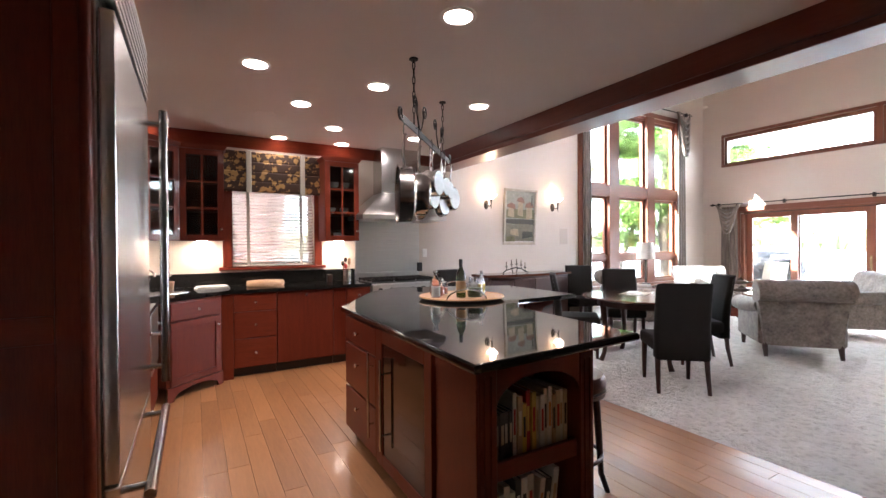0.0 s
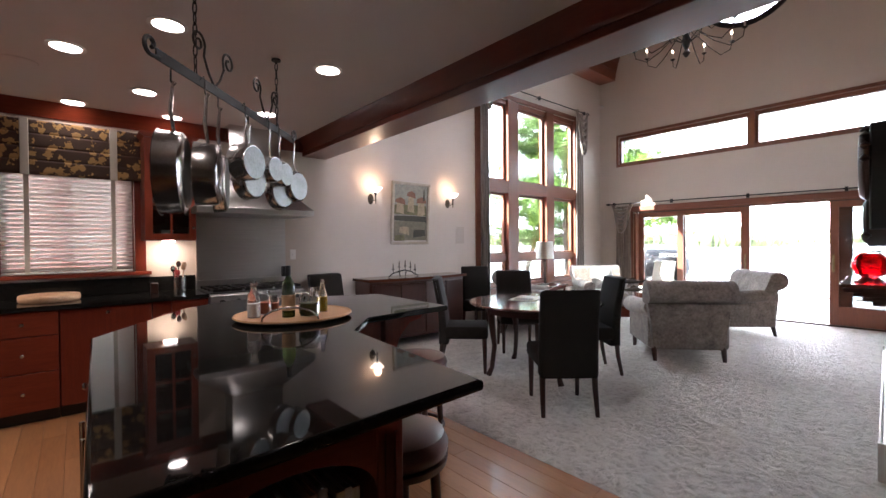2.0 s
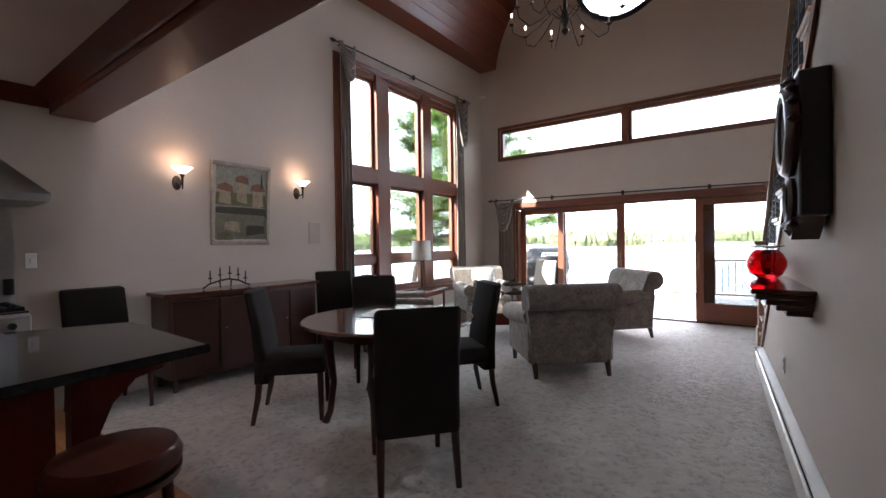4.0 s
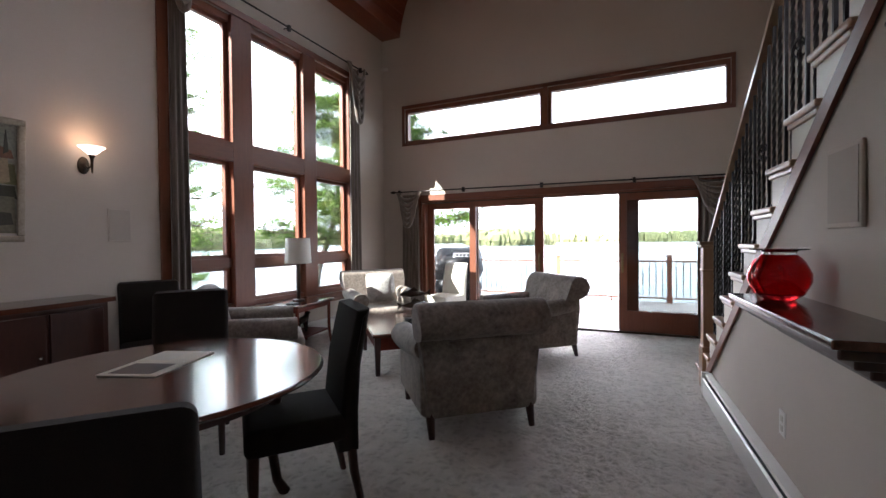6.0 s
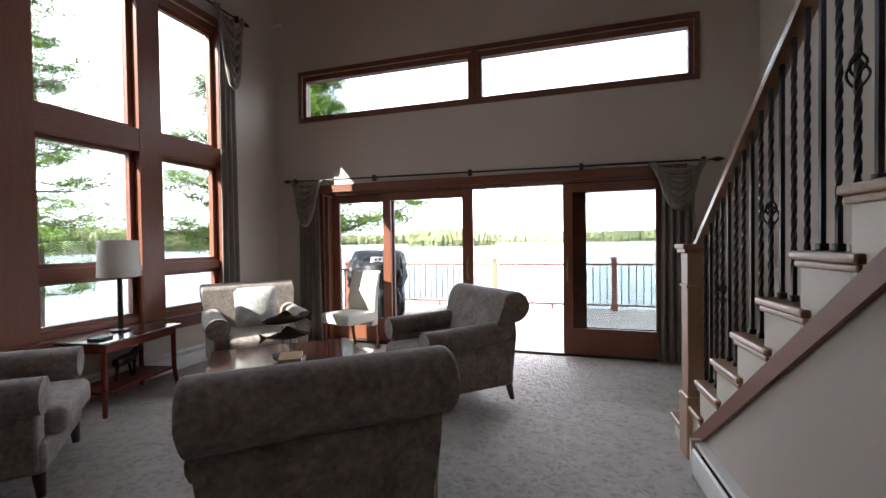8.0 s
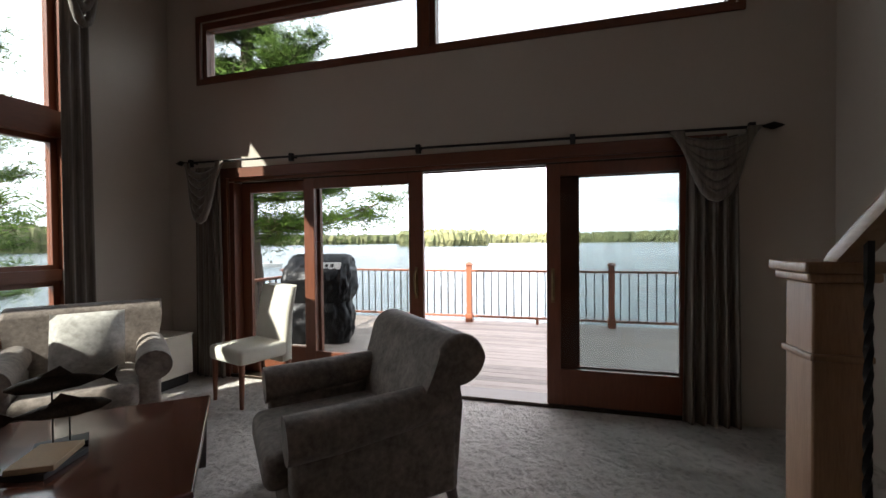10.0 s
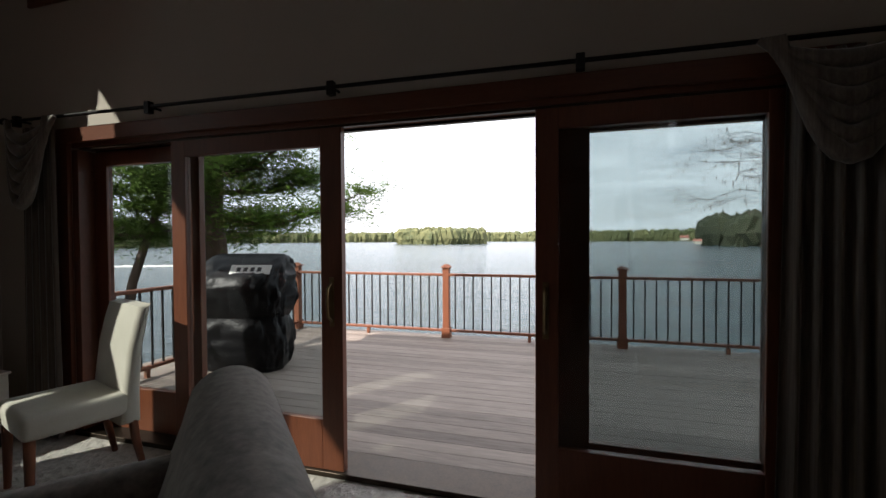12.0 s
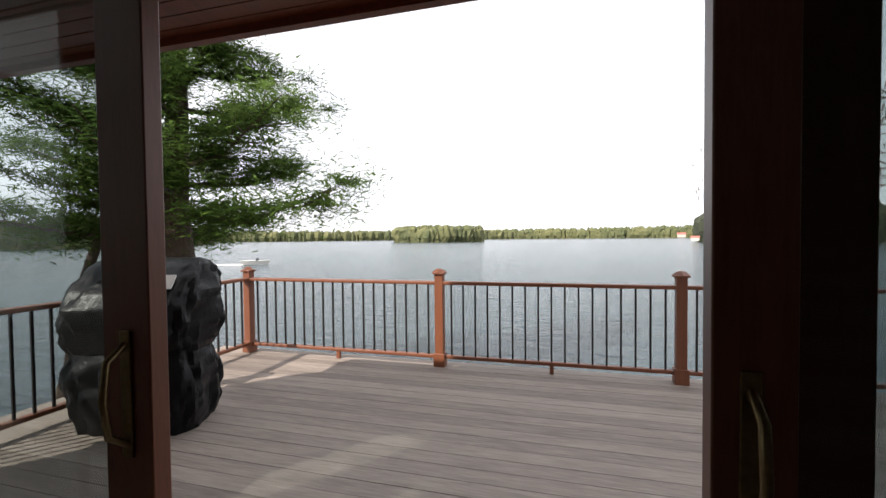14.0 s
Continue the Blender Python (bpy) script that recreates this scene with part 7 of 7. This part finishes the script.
def rail_bay(a, b):
    a, b = Vector(a), Vector(b)
    L = (b - a).length
    ax = (b - a).normalized()
    m = Matrix.Translation((a.x, a.y, 0)) @ Matrix.Rotation(math.atan2(ax.y, ax.x), 4, "Z")
    for nm, z0, z1, w in (("top_rail", 0.87, 0.905, 0.045), ("bottom_rail", 0.085, 0.12, 0.03)):
        bm = bmesh.new()
        box(bm, 0.045, L - 0.045, -w, w, z0, z1, bevel=0.005, m=m)
        part(nm, bm, M_cedar, rail)
    bm = bmesh.new()
    box(bm, L / 2 - 0.02, L / 2 + 0.02, -0.02, 0.02, 0.0, 0.085, m=m)
    part("foot_block", bm, M_cedar, rail)
    n = round(L / 0.127)
    for k in range(1, n):
        o = new("baluster", me_bal)
        o.parent = rail
        o.location = a + ax * (L * k / n)


for y0, y1 in zip(POST_Y, POST_Y[1:]):
    rail_bay((RX, y0, 0), (RX, y1, 0))
rail_bay((RX, 6.27, 0), (12.9, 6.27, 0))
rail_bay((12.9, 6.27, 0), (11.3, 6.27, 0))

# covered grill
grill = empty("covered_grill", pose(12.73, 5.60, DZ, 0, 0, 12), "barbecue grill under a creased black vinyl cover", "grill")
bm = bmesh.new()
# half depth, half width and forward shift of the cover by height: a skirt, a tied waist, the hood
layers = [(0.0, 0.25, 0.42, 0.0), (0.1, 0.28, 0.46, 0.0), (0.3, 0.295, 0.48, 0.0), (0.46, 0.285, 0.465, 0.0), (0.54, 0.262, 0.44, 0.0), (0.57, 0.258, 0.435, 0.0), (0.60, 0.28, 0.46, 0.0), (0.74, 0.305, 0.49, 0.0), (0.90, 0.31, 0.49, 0.0), (1.0, 0.275, 0.475, 0.03), (1.1, 0.215, 0.455, 0.07), (1.18, 0.15, 0.43, 0.10), (1.225, 0.08, 0.39, 0.12), (1.235, 0.02, 0.33, 0.12)]
rows, N = [], 72
for r_ in range(53):
    z = 1.235 * (r_ / 52) ** 0.96
    (z0, *p0), (z1, *p1) = [(a, b) for a, b in zip(layers, layers[1:]) if a[0] <= z <= b[0] + 1e-6][0]
    f_ = (z - z0) / (z1 - z0)
    hx, hy, sh = [u + (v - u) * f_ for u, v in zip(p0, p1)]
    row = []
    for k in range(N):
        t = 2 * math.pi * k / N
        c, s_ = math.cos(t), math.sin(t)
        x = math.copysign(abs(c) ** 0.5, c) * hx
        y = math.copysign(abs(s_) ** 0.5, s_) * hy
        q = Vector((x * 4, y * 4, z * 2.2))
        sag = 0.035 * noise.noise(q * 1.1) + 0.05 * abs(noise.noise(q * 2.1 + Vector((3, 1, 7)))) + 0.03 * abs(noise.noise(q * 4.6)) - 0.05 * abs(noise.noise(Vector((k * 0.3, z * 5, 2))))
        w = 1 + sag * 2.2
        row.append(bm.verts.new((x * w + sh, y * w, z)))
    rows.append(row)
for r0, r1 in zip(rows, rows[1:]):
    for k in range(N):
        bm.faces.new((r0[k], r0[(k + 1) % N], r1[(k + 1) % N], r1[k]))
bm.faces.new(rows[-1])
bm.faces.new(rows[0][::-1])
part("cover", bm, M_cover, grill, smooth=26)
bm = bmesh.new()
box(bm, -0.003, 0.003, -0.22, 0.22, -0.055, 0.055, m=pose(-0.195, -0.16, 1.075, 0, 34, 0))
plate = part("name_band", bm, M_white, grill, "pale badge band with blank bars")
for k in range(4):
    bm = bmesh.new()
    box(bm, -0.005, -0.0035, -0.12 + k * 0.075, -0.075 + k * 0.075, -0.025, 0.025, m=pose(-0.195, -0.16, 1.075, 0, 34, 0))
    part("bar", bm, M_black, plate)

# ---- land, water, trees, far shore ----
def land(x, y):
    r = math.hypot(x - 9, y - 2.5)
    return -2.3 - 1.2 * max(0, min(1, (r - 9) / 6)) ** 1.3 - 0.22 * max(0, r - 15) + 0.16 * noise.noise(Vector((x * 0.35, y * 0.35, 0)))


bm = bmesh.new()
nx_, ny_ = 60, 60
vs = [[bm.verts.new((-30 + 62 * i / nx_, -28 + 60 * j / ny_, land(-30 + 62 * i / nx_, -28 + 60 * j / ny_) if (-30 + 62 * i / nx_) > -12 else -2.3)) for j in range(ny_ + 1)] for i in range(nx_ + 1)]
for i in range(nx_):
    for j in range(ny_):
        bm.faces.new((vs[i][j], vs[i + 1][j], vs[i + 1][j + 1], vs[i][j + 1]))
solid("ground", bm, M_earth, "sloping needle-strewn shore below the house", "ground", kind="structure")
WATER = -3.5
bm = bmesh.new()
bmesh.ops.create_grid(bm, x_segments=2, y_segments=2, size=4500)
solid("water", bm, M_lake, "rippled grey blue lake water", "lake", pose(0, 0, WATER), kind="structure", smooth=0)


def needle_clump(rs, c, size, out, n=90):
    """A spray of needle blades round a twig end."""
    for _ in range(n):
        d = Vector((rs.gauss(0, 1), rs.gauss(0, 1), rs.gauss(0, 0.45))).normalized()
        p = Vector(c) + d * size * rs.uniform(0.05, 1.0) * Vector((1, 1, 0.45)).length / 1.2
        t = Vector((rs.gauss(0, 1), rs.gauss(0, 1), rs.gauss(0.3, 0.6))).normalized()
        side = t.orthogonal().normalized() * rs.uniform(0.014, 0.026)
        ln = rs.uniform(0.14, 0.3)
        k = len(out[0])
        out[0].extend((p - side, p + side, p + t * ln))
        out[1].append((k, k + 1, k + 2))


def pine(m, h, r0, first, spread, seed, label, n_limb=26, n_clump=8, blades=70, lean=0.0, bare=0.0):
    rs = random.Random(seed)
    ob = empty("pine_tree", m, label, "tree")
    bm = bmesh.new()
    pts = [(lean * h * (k / 12) + 0.08 * math.sin(k * 1.3 + seed), 0.08 * math.cos(k * 1.7), h * k / 12) for k in range(13)]
    tube(bm, pts, [r0 * (1 - 0.86 * k / 12) + (0.12 * r0 if k == 0 else 0) for k in range(13)], 14)
    part("trunk", bm, M_bark, ob, smooth=60)
    out = ([], [])
    for i in range(n_limb):
        lb = bmesh.new()
        f_ = first + (0.97 - first) * (i + rs.uniform(-0.3, 0.3)) / n_limb
        f_ = max(first, min(0.98, f_))
        z = h * f_
        base = Vector((lean * z, 0, z))
        ln = spread * (1 - 0.75 * (f_ - first) / (1 - first)) * rs.uniform(0.65, 1.1)
        a = i * 2.4 + rs.uniform(-0.4, 0.4)
        d = Vector((math.cos(a), math.sin(a), rs.uniform(-0.05, 0.22)))
        tip = base + d * ln
        bend = base + d * ln * 0.5 + Vector((0, 0, -0.06 * ln))
        rb = r0 * 0.26 * (1 - 0.7 * f_)
        tube(lb, [base, bend, tip + Vector((0, 0, 0.08 * ln))], [rb, rb * 0.6, rb * 0.15], 6)
        for k in range(n_clump):
            u = 0.3 + 0.7 * (k + rs.random()) / n_clump
            q = base.lerp(bend, u * 2) if u < 0.5 else bend.lerp(tip + Vector((0, 0, 0.08 * ln)), u * 2 - 1)
            q = q + Vector((rs.uniform(-1, 1), rs.uniform(-1, 1), rs.uniform(-0.15, 0.35))) * ln * 0.2
            tube(lb, [base.lerp(tip, max(0, u - 0.12)), q], [rb * 0.3, rb * 0.08], 4)
            if rs.random() > bare:
                needle_clump(rs, q, ln * 0.15 + 0.12, out, blades)
        part("limb", lb, M_bark, ob)
    me = bpy.data.meshes.new("crown")
    me.from_pydata([tuple(v) for v in out[0]], [], out[1])
    me.materials.append(M_pine)
    cr = new("crown", me)
    cr.parent = ob
    return ob


pine(pose(19.4, 12.5, land(19.4, 12.5) - 0.1), 17, 0.46, 0.30, 4.6, 11, "big white pine with dark trunk at the shore", 46, 14, 300)
pine(pose(17.3, 14.3, land(17.3, 14.3) - 0.1, 0, 0, -35), 11, 0.17, 0.45, 2.4, 12, "slender leaning pine at the shore", 18, 6, 110, lean=0.22)
pine(pose(13.6, 16.6, land(13.6, 16.6) - 0.1), 15, 0.20, 0.34, 2.6, 13, "thin pine with sparse limbs behind the house", 34, 8, 50, bare=0.35)
pine(pose(11.9, 15.2, land(11.9, 15.2) - 0.1), 16, 0.19, 0.42, 3.0, 14, "pine with sparse drooping limbs by the window", 30, 9, 54, bare=0.3)
pine(pose(16.0, 20.5, land(16.0, 20.5) - 0.1), 14, 0.2, 0.30, 3.0, 15, "far pine beyond the side window", 30, 9, 64, bare=0.2)


def bare_branch():
    """A leafless birch whose twigs reach in over the deck's end."""
    rs = random.Random(8)
    ob = empty("bare_birch", pose(24.5, -8.6, land(24.5, -8.6) - 0.3), "leafless birch with fine drooping twigs and catkins", "tree")
    bm = bmesh.new()
    tube(bm, [(0, 0, 0), (0.1, 0.1, 3), (-0.1, 0.3, 6), (0.1, 0.5, 10.6)], [0.13, 0.10, 0.07, 0.03], 10)
    part("trunk", bm, M_twig, ob)
    bm = bmesh.new()

    def grow(p, d, ln, r, level):
        q = p + d * ln * 0.5 + Vector((rs.uniform(-1, 1), rs.uniform(-1, 1), rs.uniform(-1, 1))) * ln * 0.13
        e = p + d * ln
        tube(bm, [p, q, e], [r, r * 0.75, r * 0.5], 4)
        if level == 0:
            if rs.random() < 0.5:
                tube(bm, [e, e + Vector((0, 0, -0.05)), e + Vector((0.01, 0, -0.13))], [0.006, 0.014, 0.008], 4)
            return
        for k in range(5):
            s = p.lerp(e, 0.3 + 0.7 * (k + 0.5) / 5)
            nd = (d + Vector((rs.uniform(-0.7, 0.7), rs.uniform(-0.7, 0.7), rs.uniform(-0.55, 0.45)))).normalized()
            grow(s, nd, ln * rs.uniform(0.38, 0.55), r * 0.55, level - 1)
    for k, z in enumerate((7.2, 8.0, 8.7, 9.4, 10.0)):
        grow(Vector((0, 0.3, z)), Vector((rs.uniform(-0.6, 0.1), 1.0, rs.uniform(-0.22, 0.2))).normalized(), 5.2 - 0.3 * k, 0.026, 3)
    part("twigs", bm, M_twig, ob, smooth=0)


bare_branch()


def far_wood(name, path, depth, hmin, hmax, n, seed, label, base=0.0, mat=None):
    """A distant wooded shore: many small ragged crowns on a low bank."""
    rs = random.Random(seed)
    V, F = [], []
    segs = list(zip(path, path[1:]))
    lens = [math.hypot(b[0] - a[0], b[1] - a[1]) for a, b in segs]
    tot = sum(lens)
    for _ in range(n):
        u = rs.uniform(0, tot)
        for (a, b), L in zip(segs, lens):
            if u <= L:
                break
            u -= L
        f_ = u / L
        x, y = a[0] + (b[0] - a[0]) * f_, a[1] + (b[1] - a[1]) * f_
        away = Vector((x - 10, y - 3, 0)).normalized()
        g = rs.random() ** 1.5 * depth
        x, y = x + away.x * g, y + away.y * g
        lift = base + 0.05 * g
        h = rs.uniform(hmin, hmax)
        conifer = rs.random() < 0.6
        w = h * (rs.uniform(0.16, 0.24) if conifer else rs.uniform(0.3, 0.42))
        k = len(V)
        prof = [(1.0, 0.0), (0.9, 0.35), (0.5, 0.7), (0.0, 1.0)] if conifer else [(0.5, 0.0), (1.0, 0.35), (0.85, 0.75), (0.0, 1.0)]
        for rr_, zz in prof[:-1]:
            for q in range(5):
                t = 2 * math.pi * q / 5 + rs.uniform(-0.3, 0.3)
                V.append((x + math.cos(t) * w * rr_ * rs.uniform(0.75, 1.2), y + math.sin(t) * w * rr_, WATER + lift + h * zz * rs.uniform(0.92, 1.08)))
        V.append((x, y, WATER + lift + h))
        for lv in range(2):
            for q in range(5):
                F.append((k + lv * 5 + q, k + lv * 5 + (q + 1) % 5, k + lv * 5 + 5 + (q + 1) % 5, k + lv * 5 + 5 + q))
        for q in range(5):
            F.append((k + 10 + q, k + 10 + (q + 1) % 5, k + 15))
    me = bpy.data.meshes.new(name)
    me.from_pydata(V, [], F)
    me.materials.append(mat or M_shore)
    return tagged(new(name, me), label, "woodland", kind="stuff")


SHORES = {"far": [(620, 1500), (820, 620), (1000, 380), (1050, 100), (980, -60), (900, -200), (760, -330), (560, -420), (300, -420)], "near": [(40, 390), (130, 350), (220, 315), (300, 330), (420, 400)], "island": [(470, 190), (440, 140), (475, 92)], "head": [(360, -92), (318, -98), (298, -112), (270, -140), (225, -180), (120, -230)]}
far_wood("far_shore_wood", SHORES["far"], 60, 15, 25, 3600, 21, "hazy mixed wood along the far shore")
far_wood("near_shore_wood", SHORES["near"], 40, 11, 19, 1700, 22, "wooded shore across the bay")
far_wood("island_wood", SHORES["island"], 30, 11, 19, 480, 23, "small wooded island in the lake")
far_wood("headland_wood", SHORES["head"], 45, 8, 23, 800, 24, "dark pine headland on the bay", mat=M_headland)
bm = bmesh.new()
for path_, w_ in ((SHORES["far"], 260), (SHORES["near"], 120), (SHORES["island"], 40), (SHORES["head"], 120)):
    front = [bm.verts.new((x, y, WATER - 0.3)) for x, y in path_]
    mid_ = [bm.verts.new((x + (x - 10) / math.hypot(x - 10, y - 3) * 3, y + (y - 3) / math.hypot(x - 10, y - 3) * 3, WATER + 1.0)) for x, y in path_]
    back = [bm.verts.new((x + (x - 10) / math.hypot(x - 10, y - 3) * w_, y + (y - 3) / math.hypot(x - 10, y - 3) * w_, WATER + 4.0)) for x, y in path_]
    for r0, r1 in ((front, mid_), (mid_, back)):
        for i in range(len(path_) - 1):
            bm.faces.new((r0[i], r0[i + 1], r1[i + 1], r1[i]))
solid("far_bank", bm, M_earth, "low earth bank of the far shore", "ground", kind="structure")


def cottage(x, y, s, turn):
    ob = empty("shore_house", pose(x, y, WATER + 1.2, 0, 0, turn), "small pale house on the far shore", "house", "houses on the far shore")
    part("wall", boxes((-4 * s, 4 * s, -3 * s, 3 * s, 0, 3.2 * s)), M_pale, ob)
    bm = bmesh.new()
    prism(bm, [(-3.4 * s, 3.2 * s), (0, 5.4 * s), (3.4 * s, 3.2 * s)], -4.4 * s, 4.4 * s, Matrix(((0, 0, 1, 0), (1, 0, 0, 0), (0, 1, 0, 0), (0, 0, 0, 1))))
    part("roof", bm, M_siding, ob)
    for k in (-2.2, 0, 2.2):
        part("window", boxes((k * s - 0.6, k * s + 0.6, -3 * s - 0.05, -3 * s, 1.0 * s, 2.2 * s)), M_black, ob)


for x, y, s, t in ((870, -195, 1.6, 80), (830, -235, 1.3, 70), (330, -79, 0.6, 75), (294, -106, 0.5, 65), (770, -300, 1.4, 65)):
    cottage(x, y, s, t)
boat = empty("speedboat", pose(80, 60, WATER + 0.1, 0, 0, -70), "small white speedboat on the lake", "boat")
bm = bmesh.new()
prism(bm, [(-2.6, -0.9), (1.2, -0.95), (2.8, 0.0), (1.2, 0.95), (-2.6, 0.9)], 0.0, 0.75)
for v in bm.verts:
    if v.co.z < 0.1:
        v.co.x *= 0.85
        v.co.y *= 0.6
part("hull", bm, M_white, boat)
part("windscreen", boxes((0.3, 0.36, -0.7, 0.7, 0.75, 1.2)), M_black, boat)
V, F = [], []
rw = random.Random(41)
for k in range(420):
    x = -2.6 - 26 * rw.random() ** 1.3
    y, q = rw.gauss(0, 0.35 - 0.02 * x), rw.uniform(0.15, 0.5)
    n0 = len(V)
    V += [(x - q * 1.6, y, 0.0), (x, y - q * 0.5, 0.0), (x + q * 1.6, y, 0.0), (x, y + q * 0.5, 0.0), (x, y, 0.18 * q + 0.1)]
    F += [(n0 + a, n0 + (a + 1) % 4, n0 + 4) for a in range(4)]
foam = bpy.data.meshes.new("wake")
foam.from_pydata(V, [], F)
foam.materials.append(M_white)
tagged(new("wake", foam), "white foaming wake behind the speedboat", "wake", kind="stuff").matrix_basis = pose(80, 60, WATER + 0.02, 0, 0, -70)

# ---- floor planks of the kitchen, last ----
rp = random.Random(77)
shapes = {}
x = -0.02
while x < 4.02:
    w = min(0.127, 4.028 - x)
    y = -2.4 - rp.uniform(0, 1.4)
    while y < 6.26:
        ln = rp.choice((1.1, 1.4, 1.7, 2.0))
        y0, y1 = max(y, -2.4), min(y + ln, 6.266)
        if y1 - y0 > 0.05:
            key = (round(w, 3), round(y1 - y0, 2))
            if key not in shapes:
                b_ = bmesh.new()
                box(b_, 0.0008, key[0] - 0.0008, 0.0008, key[1] - 0.0008, -0.016, 0.0, bevel=0.0012, seg=1)
                shapes[key] = finish(b_, "plank", M_plank, 0)
            p = new("plank", shapes[key])
            p.parent = kitchen_floor
            p.location = (x, y0, 0.0)
        y += ln
    x += 0.127
